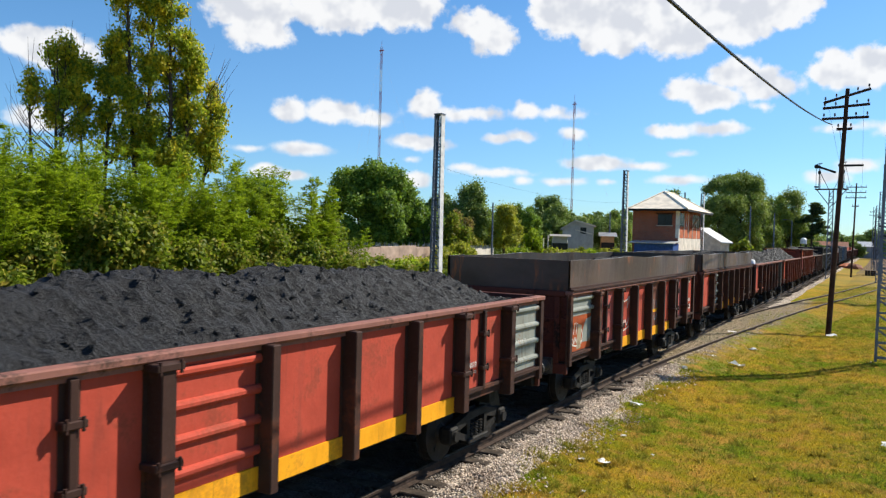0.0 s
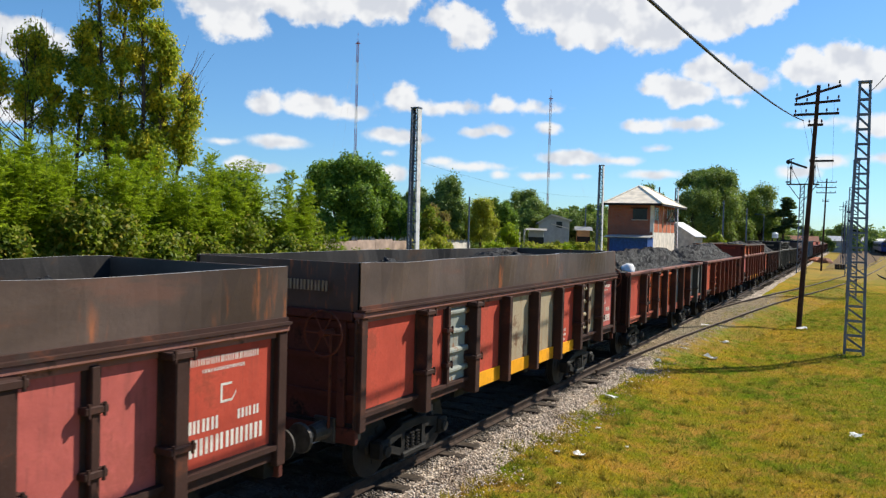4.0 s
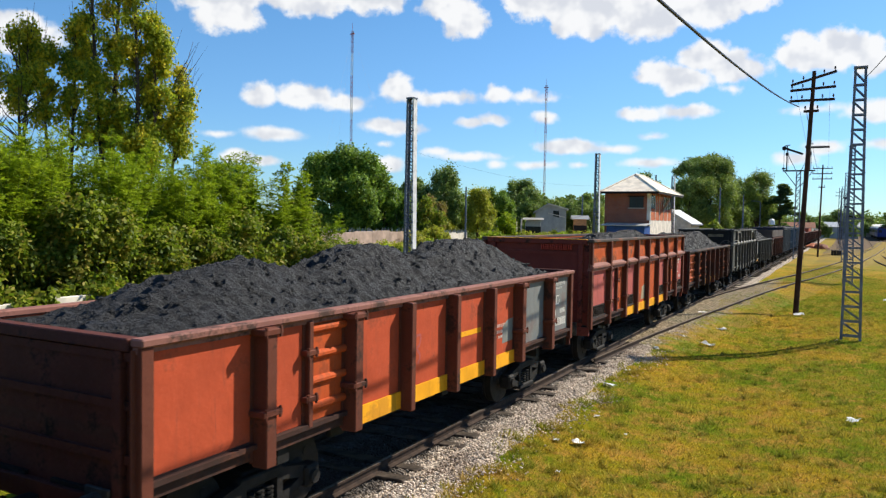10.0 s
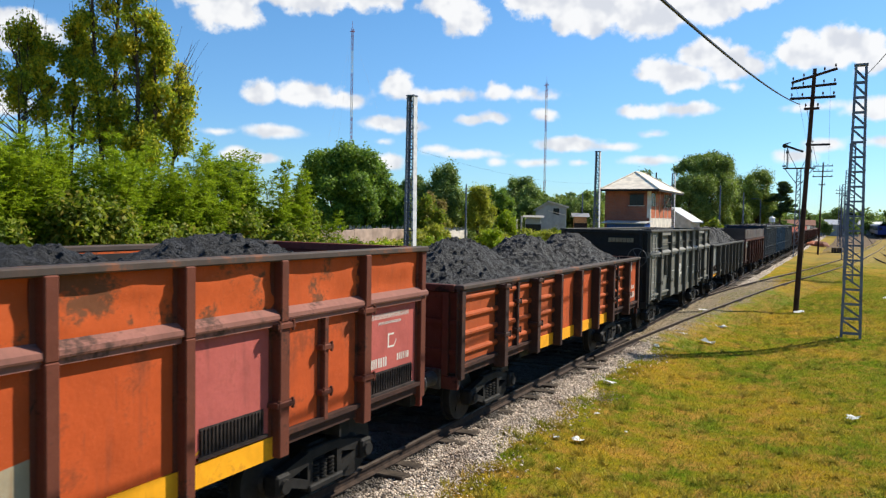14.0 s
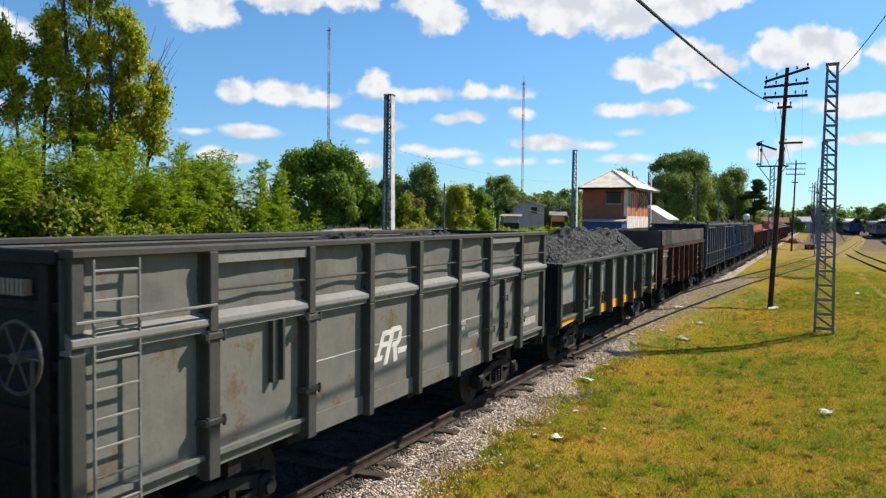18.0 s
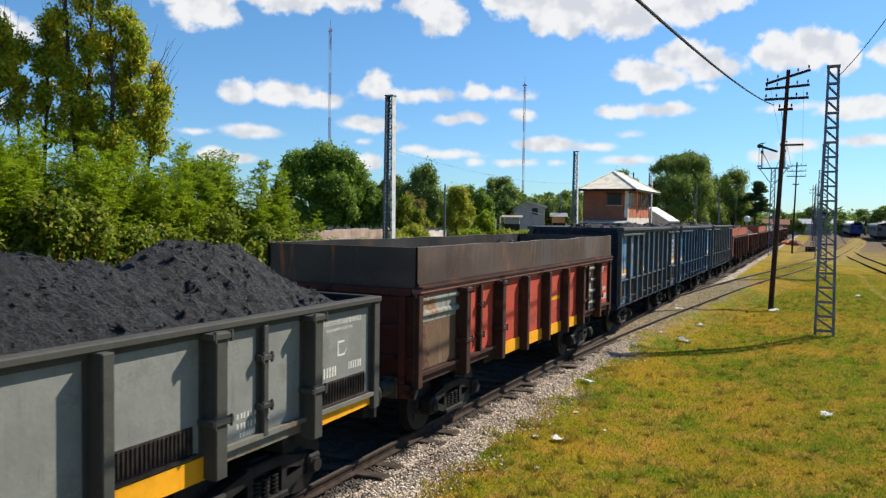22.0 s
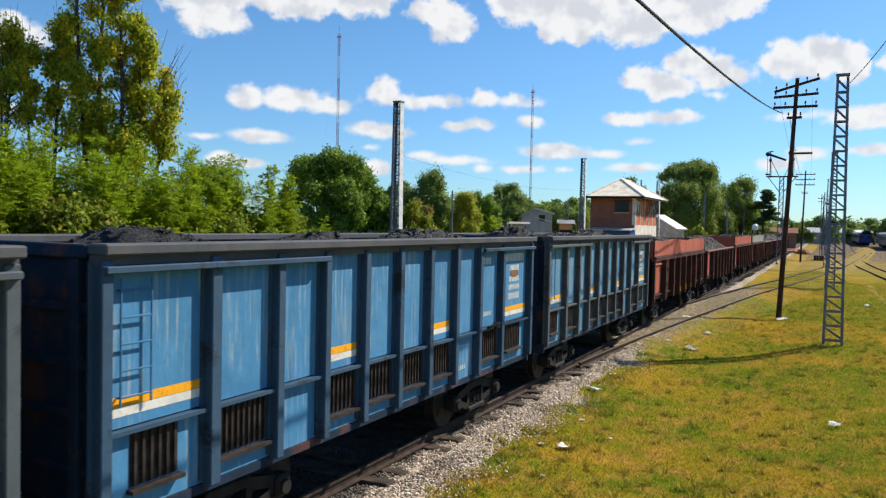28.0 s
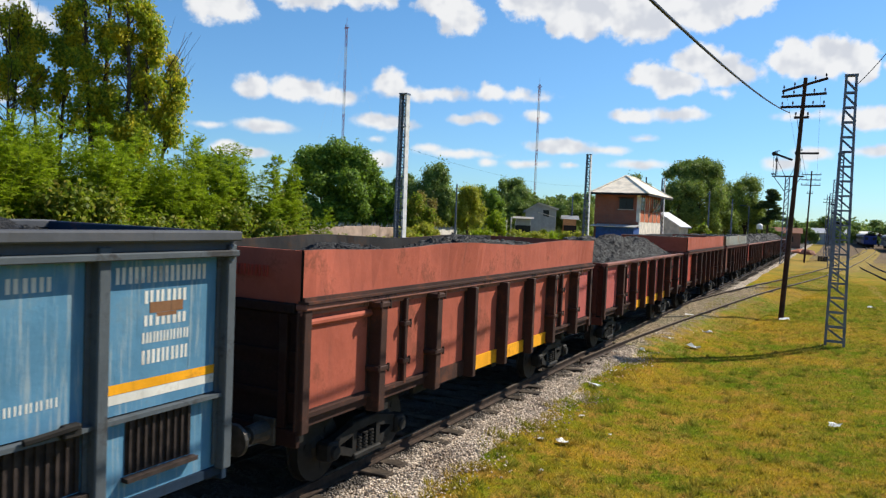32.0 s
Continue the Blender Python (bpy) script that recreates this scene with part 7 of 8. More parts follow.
# ---- bracket signal with semaphore arms ----
def semaphore(base):
    s = thing("semaphore_signal", pose(*base), "lattice bracket signal with two dark semaphore arms", "railway signal")
    high = 10.4
    for x in (-0.28, 0.28):
        for y in (-0.28, 0.28):
            bm = bmesh.new()
            beam(bm, (x, y, 0), (x * 0.75, y * 0.75, high), 0.07, 0.07)
            part("leg", bm, STEEL, s)
    for k in range(14):
        bm = bmesh.new()
        z, z2 = high * k / 14, high * (k + 1) / 14
        for y in (-0.26, 0.26):
            beam(bm, (-0.27, y, z), (0.27, y, z2), 0.03, 0.05)
            beam(bm, (-0.27, y, z2), (0.27, y, z2), 0.03, 0.05)
        part("lacing", bm, STEEL, s)
    bm = bmesh.new()
    box(bm, -1.7, 1.75, -0.45, 0.45, high, high + 0.12, 0.02)
    part("platform", bm, IRON, s)
    for x in (-1.5, 1.5):
        bm = bmesh.new()
        beam(bm, (x, 0, high), (x * 0.18, 0, high - 1.7), 0.06, 0.08)
        part("bracket", bm, IRON, s)
    for x, z1, arm, sink in ((-1.3, 3.0, 1.7, -0.75), (1.15, 3.1, 2.0, 0.0)):
        bm = bmesh.new()
        rod(bm, (x, 0, high), (x, 0, high + z1), 0.07, 0.05, 8)
        doll = part("doll_post", bm, IRON, s)
        bm = bmesh.new()
        beam(bm, (x - 0.35, -0.12, high + z1 - 0.35 - sink * 0.15), (x + arm, -0.12, high + z1 - 0.35 + sink * 0.9), 0.03, 0.24)
        part("semaphore_arm", bm, plain("dark_signal_enamel", (0.02, 0.018, 0.018), 0.7), doll)
        bm = bmesh.new()
        rod(bm, (x - 0.3, -0.2, high + z1 - 0.3), (x - 0.3, -0.1, high + z1 - 0.3), 0.26, sides=16)
        part("spectacle_plate", bm, IRON, doll)
        bm = bmesh.new()
        rod(bm, (x + 0.14, 0, high), (x + 0.14, 0, high + z1 - 0.4), 0.02, sides=6)
        part("pull_rod", bm, IRON, doll)
        bm = bmesh.new()
        rod(bm, (x - 0.32, 0, high), (x - 0.32, 0, high + z1 - 0.6), 0.025, sides=6)
        part("wire_rod", bm, IRON, doll)
        bm = bmesh.new()
        box(bm, x - 0.5, x - 0.1, -0.1, 0.1, high + 0.25, high + 0.42)
        part("counterweight", bm, IRON, doll)
        bm = bmesh.new()
        rod(bm, (x - 0.25, 0, high + z1), (x + 0.3, 0, high + z1 + 0.08), 0.05, sides=8)
        part("lamp_bracket", bm, IRON, doll)
        bm = bmesh.new()
        rod(bm, (x * 0.2, 0, high), (x, 0, high + z1 * 0.72), 0.03, sides=6)
        part("stay", bm, IRON, doll)
        bm = bmesh.new()
        box(bm, x - 0.13, x + 0.13, -0.34, -0.14, high + z1 * 0.6, high + z1 * 0.6 + 0.36, 0.02)
        part("signal_lamp", bm, IRON, doll)
    bm = bmesh.new()
    for x in (-0.12, 0.12):
        rod(bm, (x + 0.7, -0.4, 0.0), (x + 0.7, -0.4, high), 0.02, sides=6)
    for q in range(28):
        rod(bm, (0.58, -0.4, 0.3 + q * 0.36), (0.82, -0.4, 0.3 + q * 0.36), 0.014, sides=6)
    part("ladder", bm, IRON, s)
    return s


semaphore((-4.95, 97.5, 0))

# ---- radio masts in the town behind ----
def radio_mast(az, d, high, label):
    m = thing("radio_mast", Matrix.Translation(at(az, d)), label, "radio mast", "radio masts")
    bands = (plain("red_mast_paint", (0.3, 0.06, 0.04), 0.6), plain("white_mast_paint", (0.6, 0.6, 0.58), 0.6))
    n = 9
    for k in range(n):
        bm = bmesh.new()
        z0, z1 = high * k / n, high * (k + 1) / n
        w = 0.42
        for q in range(3):
            a = q * 2.094
            rod(bm, (w * math.cos(a), w * math.sin(a), z0), (w * math.cos(a), w * math.sin(a), z1), 0.07, sides=4)
        h = (z1 - z0) / 5
        for j in range(5):
            for q in range(3):
                a, b = q * 2.094, (q + 1) * 2.094
                rod(bm, (w * math.cos(a), w * math.sin(a), z0 + j * h), (w * math.cos(b), w * math.sin(b), z0 + (j + 1) * h), 0.035, sides=4)
        part("mast_section", bm, bands[k % 2], m)
    bm = bmesh.new()
    rod(bm, (0, 0, high), (0, 0, high + 2.5), 0.05, sides=5)
    box(bm, -0.9, 0.9, -0.1, 0.1, high - 1.2, high - 0.9)
    part("antenna", bm, bands[0], m)
    for q in range(3):
        a = q * 2.094 + 0.5
        bm = bmesh.new()
        rod(bm, (math.cos(a) * 0.4, math.sin(a) * 0.4, high * 0.97), (math.cos(a) * 22, math.sin(a) * 22, 0), 0.012, sides=3)
        part("guy_wire", bm, bands[1], m)
    return m


radio_mast(35.15, 260, 67.5, "tall thin red and white guyed radio mast")
radio_mast(20.5, 300, 57.5, "tall thin guyed radio mast over the roofs")


def far_signal(base, high):
    """A thin lattice post with two small arms, far down the yard."""
    s = thing("signal_post", pose(*base), "thin lattice signal post with small dark arms", "railway signal")
    for x in (-0.22, 0.22):
        bm = bmesh.new()
        beam(bm, (x, 0, 0), (x * 0.8, 0, high), 0.08, 0.08)
        part("leg", bm, STEEL, s)
    for k in range(12):
        bm = bmesh.new()
        beam(bm, (-0.2, 0, high * k / 12), (0.2, 0, high * (k + 1) / 12), 0.04, 0.06)
        part("brace", bm, STEEL, s)
    bm = bmesh.new()
    rod(bm, (1.0, 0.2, 0), (1.0, 0.2, high * 0.92), 0.07, 0.05, 8)
    part("doll_post", bm, IRON, s)
    for x, z, w in ((0.5, high * 0.72, 1.3), (0.9, high * 0.58, 1.2), (0.3, high * 0.86, 0.8)):
        bm = bmesh.new()
        beam(bm, (x, -0.1, z), (x + w, -0.1, z - 0.2), 0.04, 0.24)
        part("semaphore_arm", bm, IRON, s)


far_signal((-0.65, 124, 0), 9.6)

# ---- signal box ----
def brick_nodes(net, shader, place):
    tex = net.add("ShaderNodeTexBrick")
    x, y, z = net.split(place)
    net.feed(tex.inputs["Vector"], net.join(net.math("ADD", x, y), z, 0.0))
    for key, value in (("Color1", (0.38, 0.1, 0.045, 1)), ("Color2", (0.29, 0.074, 0.036, 1)), ("Mortar", (0.25, 0.17, 0.13, 1))):
        tex.inputs[key].default_value = value
    tex.inputs["Scale"].default_value, tex.inputs["Brick Width"].default_value, tex.inputs["Row Height"].default_value, tex.inputs["Mortar Size"].default_value = 4.0, 1.0, 0.3, 0.03
    broad = net.noise(place, 0.9, 4, 0.6)
    net.feed(shader.inputs["Base Color"], net.mix(net.ramp(broad, 0.4, 0.75, 0.0, 0.5), tex.outputs[0], (0.12, 0.05, 0.035)))
    shader.inputs["Roughness"].default_value = 0.9
    bump(net, shader, tex.outputs[1], 0.2, 0.01)


BRICK = surface("old_red_brick", brick_nodes)
ROOF = plain("weathered_fibre_cement_roof", (0.78, 0.68, 0.54), 0.85, 0.0, 0.2, 1.2, 0.3)
ORANGE_WALL = plain("orange_painted_boards", (0.5, 0.15, 0.07), 0.7, 0.0, 0.2, 1.5)
WHITEWASH = plain("dirty_whitewash", (0.66, 0.6, 0.52), 0.85, 0.0, 0.2, 1.5)
DARKPANE = plain("dark_window_glass", (0.02, 0.022, 0.025), 0.12)
TIN = plain("galvanised_roof_sheet", (0.5, 0.5, 0.5), 0.45, 0.4, 0.2, 2.0)


def signal_box():
    b = thing("signal_box", pose(0, 0, 0), "two-storey brick signal box with a pale hipped roof", "signal box")
    x0, x1, y0, y1, eave = -21.5, -17.0, 75.0, 85.4, 7.1

    def slab(name, *a, mat=BRICK, parent=b, label="", bevel=0.0):
        bm = bmesh.new()
        box(bm, *a, bevel)
        return part(name, bm, mat, parent, label)
    slab("end_wall", x0, x1, y0, y0 + 0.3, 0, eave)
    slab("end_wall", x0, x1, y1 - 0.3, y1, 0, eave)
    slab("back_wall", x0, x0 + 0.3, y0 + 0.3, y1 - 0.3, 0, eave)
    slab("front_wall", x1 - 0.3, x1, y0 + 0.3, y1 - 0.3, 0, eave)
    slab("plinth", x1, x1 + 0.06, y0 - 0.06, y1, 0, 4.3, mat=WHITEWASH, label="whitewashed lower wall")
    slab("corner_strip", x1 - 0.25, x1 + 0.07, y0 - 0.07, y0 + 0.1, 4.3, eave, mat=WHITEWASH)
    # track side: orange boards and windows between white posts
    n = 5
    for k in range(n):
        a, c = y0 + 0.25 + (y1 - y0 - 0.5) * k / n, y0 + 0.25 + (y1 - y0 - 0.5) * (k + 1) / n
        slab("wall_panel", x1 + 0.004, x1 + 0.05, a + 0.1, c - 0.1, 4.32, 5.45, mat=ORANGE_WALL, label="orange painted boarding")
        w = slab("window", x1 + 0.004, x1 + 0.05, a + 0.1, c - 0.1, 5.5, 6.8, mat=ORANGE_WALL if k in (1, 2) else DARKPANE, label="boarded window" if k in (1, 2) else "dark window")
        slab("window_frame", x1 + 0.05, x1 + 0.09, a - 0.06, a + 0.06, 4.3, 6.95, mat=WHITEWASH, parent=w)
        slab("window_bar", x1 + 0.05, x1 + 0.08, (a + c) / 2 - 0.03, (a + c) / 2 + 0.03, 5.5, 6.8, mat=WHITEWASH, parent=w)
    bm = bmesh.new()
    box(bm, -0.03, 0.03, -0.6, 0.6, -0.6, 0.6)
    sash = part("open_sash", bm, WHITEWASH, b, "white window sash tilted open")
    sash.matrix_basis = pose(x1 + 0.45, 80.5, 5.9, 0, 28, 20)
    # window in the end wall
    w = slab("window", -19.0, -17.6, y0 - 0.03, y0 + 0.02, 5.55, 6.6, mat=DARKPANE, label="dark window in the end wall")
    slab("window_sill", -19.1, -17.5, y0 - 0.12, y0, 5.45, 5.54, mat=CONCRETE, parent=w)
    slab("window_hood", -19.1, -17.5, y0 - 0.25, y0, 6.62, 6.7, mat=IRON, parent=w)
    slab("window_bar", -18.33, -18.27, y0 - 0.05, y0 - 0.03, 5.55, 6.6, mat=IRON, parent=w)
    # hipped roof with wide eaves
    o = 1.05
    bm = bmesh.new()
    c = [bm.verts.new(p) for p in ((x0 - 0.2, y0 - o, eave), (x1 + o, y0 - o, eave), (x1 + o, y1 + o, eave), (x0 - 0.2, y1 + o, eave))]
    top = [bm.verts.new(p) for p in ((-19.35, 78.5, 9.05), (-19.2, 82.2, 9.05))]
    bm.faces.new((c[0], c[1], top[0]))
    bm.faces.new((c[1], c[2], top[1], top[0]))
    bm.faces.new((c[2], c[3], top[1]))
    bm.faces.new((c[3], c[0], top[0], top[1]))
    bm.faces.new((c[3], c[2], c[1], c[0]))
    bmesh.ops.recalc_face_normals(bm, faces=bm.faces)
    roof = part("roof", bm, ROOF, b, "pale weathered hipped roof")
    slab("fascia", x0 - 0.2, x1 + o, y0 - o - 0.03, y0 - o, eave - 0.2, eave + 0.02, mat=IRON, parent=roof)
    slab("fascia", x1 + o, x1 + o + 0.03, y0 - o, y1 + o, eave - 0.2, eave + 0.02, mat=IRON, parent=roof)
    for a, e in (((x1 + o, y0 - o, eave + 0.03), (-19.35, 78.5, 9.08)), ((x0 - 0.2, y0 - o, eave + 0.03), (-19.35, 78.5, 9.08)), ((-19.35, 78.5, 9.08), (-19.2, 82.2, 9.08)), ((x1 + o, y1 + o, eave + 0.03), (-19.2, 82.2, 9.08))):
        bm = bmesh.new()
        rod(bm, a, e, 0.09, sides=6)
        part("ridge_tile", bm, ROOF, roof)
    # lean-to at the foot of the end wall
    bm = bmesh.new()
    box(bm, -20.6, -16.9, 72.6, 75.0, 0, 3.72)
    part("lean_to", bm, plain("blue_painted_wall", (0.03, 0.08, 0.26), 0.6), b, "low blue lean-to")
    bm = bmesh.new()
    beam(bm, (-18.9, 72.2, 3.76), (-18.9, 74.9, 3.98), 4.4, 0.06)
    part("lean_to_roof", bm, TIN, b, "sloping metal sheet roof")
    slab("chimney", -18.4, -18.28, 83.5, 83.62, 8.2, 9.3, mat=IRON)


signal_box()


def house(az, d, wide, deep, eave, ridge, turn, wall, roof, label):
    """A small house: walls with openings, gable roof."""
    h = thing("house", Matrix.Translation(at(az, d)) @ pose(0, 0, 0, 0, 0, turn), label, "house", "houses in the town")
    for name, a in (("wall", (-wide / 2, wide / 2, -deep / 2, -deep / 2 + 0.25)), ("wall", (-wide / 2, wide / 2, deep / 2 - 0.25, deep / 2)), ("wall", (-wide / 2, -wide / 2 + 0.25, -deep / 2 + 0.25, deep / 2 - 0.25)), ("wall", (wide / 2 - 0.25, wide / 2, -deep / 2 + 0.25, deep / 2 - 0.25))):
        bm = bmesh.new()
        box(bm, *a, 0, eave)
        part(name, bm, wall, h)
    bm = bmesh.new()
    o = 0.4
    p = [bm.verts.new(v) for v in ((-wide / 2 - o, -deep / 2 - o, eave), (wide / 2 + o, -deep / 2 - o, eave), (wide / 2 + o, deep / 2 + o, eave), (-wide / 2 - o, deep / 2 + o, eave), (-wide / 2 - o, 0, ridge), (wide / 2 + o, 0, ridge))]
    for f in ((0, 1, 5, 4), (2, 3, 4, 5), (0, 4, 3), (1, 2, 5), (3, 2, 1, 0)):
        bm.faces.new([p[k] for k in f])
    bmesh.ops.recalc_face_normals(bm, faces=bm.faces)
    part("roof", bm, roof, h)
    for x in (-wide * 0.25, wide * 0.25):
        bm = bmesh.new()
        box(bm, x - 0.5, x + 0.5, -deep / 2 - 0.03, -deep / 2 + 0.02, eave * 0.45, eave * 0.8)
        part("window", bm, DARKPANE, h)
    bm = bmesh.new()
    box(bm, wide / 2 - 0.02, wide / 2 + 0.03, -0.6, 0.6, eave * 0.35, eave * 0.8)
    part("window", bm, DARKPANE, h)
    return h


GREYWALL = plain("grey_rendered_wall", (0.38, 0.385, 0.39), 0.85, 0.0, 0.15, 1.0)
TILE = plain("terracotta_tiles", (0.24, 0.1, 0.06), 0.8, 0.0, 0.25, 2.0)


def gable_house(az, d, label):
    """A house with an uneven gable towards the line: a long grey slope, a short white-edged one, a white side wall."""
    h = thing("house", Matrix.Translation(at(az, d)) @ pose(0, 0, 0, 0, 0, az), label, "house", "houses in the town")

    def prism(name, pts, v0, v1, mat, parent, text=""):
        bm = bmesh.new()
        a, b = [[bm.verts.new((u, v, z)) for u, z in pts] for v in (v0, v1)]
        for k in range(len(pts)):
            bm.faces.new((a[k], a[(k + 1) % len(pts)], b[(k + 1) % len(pts)], b[k]))
        bm.faces.new(a)
        bm.faces.new(b[::-1])
        bmesh.ops.recalc_face_normals(bm, faces=bm.faces)
        return part(name, bm, mat, parent, text)
    prism("wall", ((-1.7, 0), (2.4, 0), (2.4, 5.7), (0.0, 6.35), (-1.7, 5.3)), 0.0, 6.0, GREYWALL, h, "grey rendered gable wall")
    prism("side_wall", ((2.4, 0), (2.46, 0), (2.46, 5.6), (2.4, 5.62)), -0.05, 6.0, WHITEWASH, h, "white side wall")
    roof = prism("roof", ((-2.0, 5.1), (0.0, 6.36), (2.75, 5.62), (2.75, 5.74), (0.0, 6.5), (-2.0, 5.24)), -0.35, 6.3, GREYWALL, h)
    prism("fascia", ((0.0, 6.32), (2.78, 5.57), (2.78, 5.77), (0.0, 6.53)), -0.42, -0.352, WHITEWASH, roof, "white painted roof edge")
    prism("fascia", ((0.0, 5.1), (2.3, 4.55), (2.3, 4.67), (0.0, 5.22)), -0.06, -0.002, WHITEWASH, h, "white band across the gable")
    prism("window", ((0.7, 4.75), (1.5, 4.55), (1.5, 5.5), (0.7, 5.5)), -0.03, -0.002, DARKPANE, h)


gable_house(20.17, 104, "grey house with a white-edged gable and pale side wall")
house(17.8, 110, 1.7, 1.7, 4.4, 4.95, 25, plain("ochre_wall", (0.45, 0.25, 0.13), 0.85), plain("grey_sheet", (0.3, 0.3, 0.3), 0.6), "low ochre house with a sheet roof")
house(25.2, 112, 3.0, 3.0, 3.2, 4.4, 10, WHITEWASH, TILE, "small white house with a tiled roof")
house(21.25, 95, 1.8, 2.2, 4.2, 4.45, 20, GREYWALL, plain("rusty_grey_sheet", (0.3, 0.28, 0.25), 0.7), "low grey house with metal roof")


def lean_shed(az, d, label):
    """A shed under one long white slope that falls towards the line."""
    h = thing("shed", Matrix.Translation(at(az, d)) @ pose(0, 0, 0, 0, 0, -35), label, "shed", "houses in the town")
    for name, pts, v0, v1, mat in (("wall", ((-2.2, 0), (1.2, 0), (1.2, 3.95), (-2.2, 5.5)), 0.2, 1.6, WHITEWASH), ("roof", ((-2.3, 5.56), (1.6, 3.86), (1.6, 4.0), (-2.3, 5.74)), 0.0, 1.8, plain("white_painted_sheet_roof", (0.72, 0.7, 0.68), 0.6, 0.0, 0.12, 2.0))):
        bm = bmesh.new()
        a, b = [[bm.verts.new((u, v, z)) for u, z in pts] for v in (v0, v1)]
        for k in range(4):
            bm.faces.new((a[k], a[(k + 1) % 4], b[(k + 1) % 4], b[k]))
        bm.faces.new(a)
        bm.faces.new(b[::-1])
        bmesh.ops.recalc_face_normals(bm, faces=bm.faces)
        part(name, bm, mat, h)


lean_shed(10.45, 96, "white shed with one bright sloping metal roof")
house(6.3, 140, 4.5, 8.0, 3.6, 5.0, 0, WHITEWASH, TIN, "small white shed by the tracks")
house(3.1, 190, 8.0, 5.0, 3.6, 4.8, 5, plain("brown_brick_wall", (0.24, 0.12, 0.08), 0.9), TILE, "low brown building far down the line")
house(-3.2, 335, 22.0, 8.0, 4.1, 5.1, -3, GREYWALL, plain("white_painted_sheet_roof", (0.72, 0.7, 0.68), 0.6, 0.0, 0.12, 2.0), "long low shed with a white roof behind the coaches")
house(0.6, 280, 14.0, 6.0, 3.8, 5.4, 0, GREYWALL, TIN, "long grey station shed far off")

# ---- wall with broken glass on top, across the waste ground ----
def old_wall(y0, y1, x, high, label, mat):
    w = tagged(new("wall_old"), label, "wall", "", "structure")
    n = 8
    for k in range(n):
        bm = bmesh.new()
        a, b = y0 + (y1 - y0) * k / n, y0 + (y1 - y0) * (k + 1) / n
        box(bm, x - 0.2, x, a + 0.002, b - 0.002, 0, high + 0.06 * math.sin(k * 2.1), 0.02)
        part("wall_panel", bm, mat, w)
    r = random.Random(5)
    bm = bmesh.new()
    for k in range(150):
        y = y0 + (y1 - y0) * r.random()
        rod(bm, (x - 0.1, y, high), (x - 0.1, y + r.uniform(-0.08, 0.08), high + r.uniform(0.15, 0.4)), 0.05, 0.012, 4)
    tagged(part("spikes", bm, plain("glass_shards", (0.3, 0.3, 0.27), 0.3), w, "broken glass and spikes along the top"), kind="stuff")
    return w


old_wall(41, 62, -34.0, 2.97, "pinkish old concrete wall with spikes on top", plain("pinkish_render", (0.44, 0.32, 0.25), 0.9, 0.0, 0.25, 1.0))
old_wall(62.1, 69, -34.0, 2.72, "pale low concrete wall section", WHITEWASH)
# low white wall in front of the creepers
w = tagged(new("wall_low"), "low whitewashed concrete wall under the creepers", "wall", "", "structure")
for k in range(16):
    bm = bmesh.new()
    box(bm, -20.1, -19.9, 4 + k * 2.2, 4 + k * 2.2 + 2.19, 0, 1.58 + 0.04 * math.sin(k * 1.7), 0.015)
    part("wall_panel", bm, WHITEWASH, w)


def lamp_post(az, d, high, label, lantern=False):
    p = thing("lamp_post", Matrix.Translation(at(az, d)), label, "lamp post", "lamp posts")
    bm = bmesh.new()
    rod(bm, (0, 0, 0), (0, 0, high), 0.11, 0.07, 10)
    part("column", bm, STEEL, p)
    if not lantern:
        return
    bm = bmesh.new()
    beam(bm, (0, 0, high), (-0.9, 0, high + 0.1), 0.06, 0.06)
    arm = part("arm", bm, STEEL, p)
    bm = bmesh.new()
    box(bm, -1.3, -0.7, -0.12, 0.12, high + 0.02, high + 0.14, 0.03)
    part("lantern", bm, STEEL, arm)


lamp_post(7.93, 95, 8.35, "grey steel lamp post beside the track")
lamp_post(6.38, 105, 7.9, "grey steel lamp post beside the track")
lamp_post(5.26, 118, 7.4, "grey steel lamp post with a lantern beside the track", True)
for az, d, high in ((17.64, 110, 7.9), (26.39, 72, 7.2)):
    lamp_post(az, d, high, "thin grey post in the gardens")


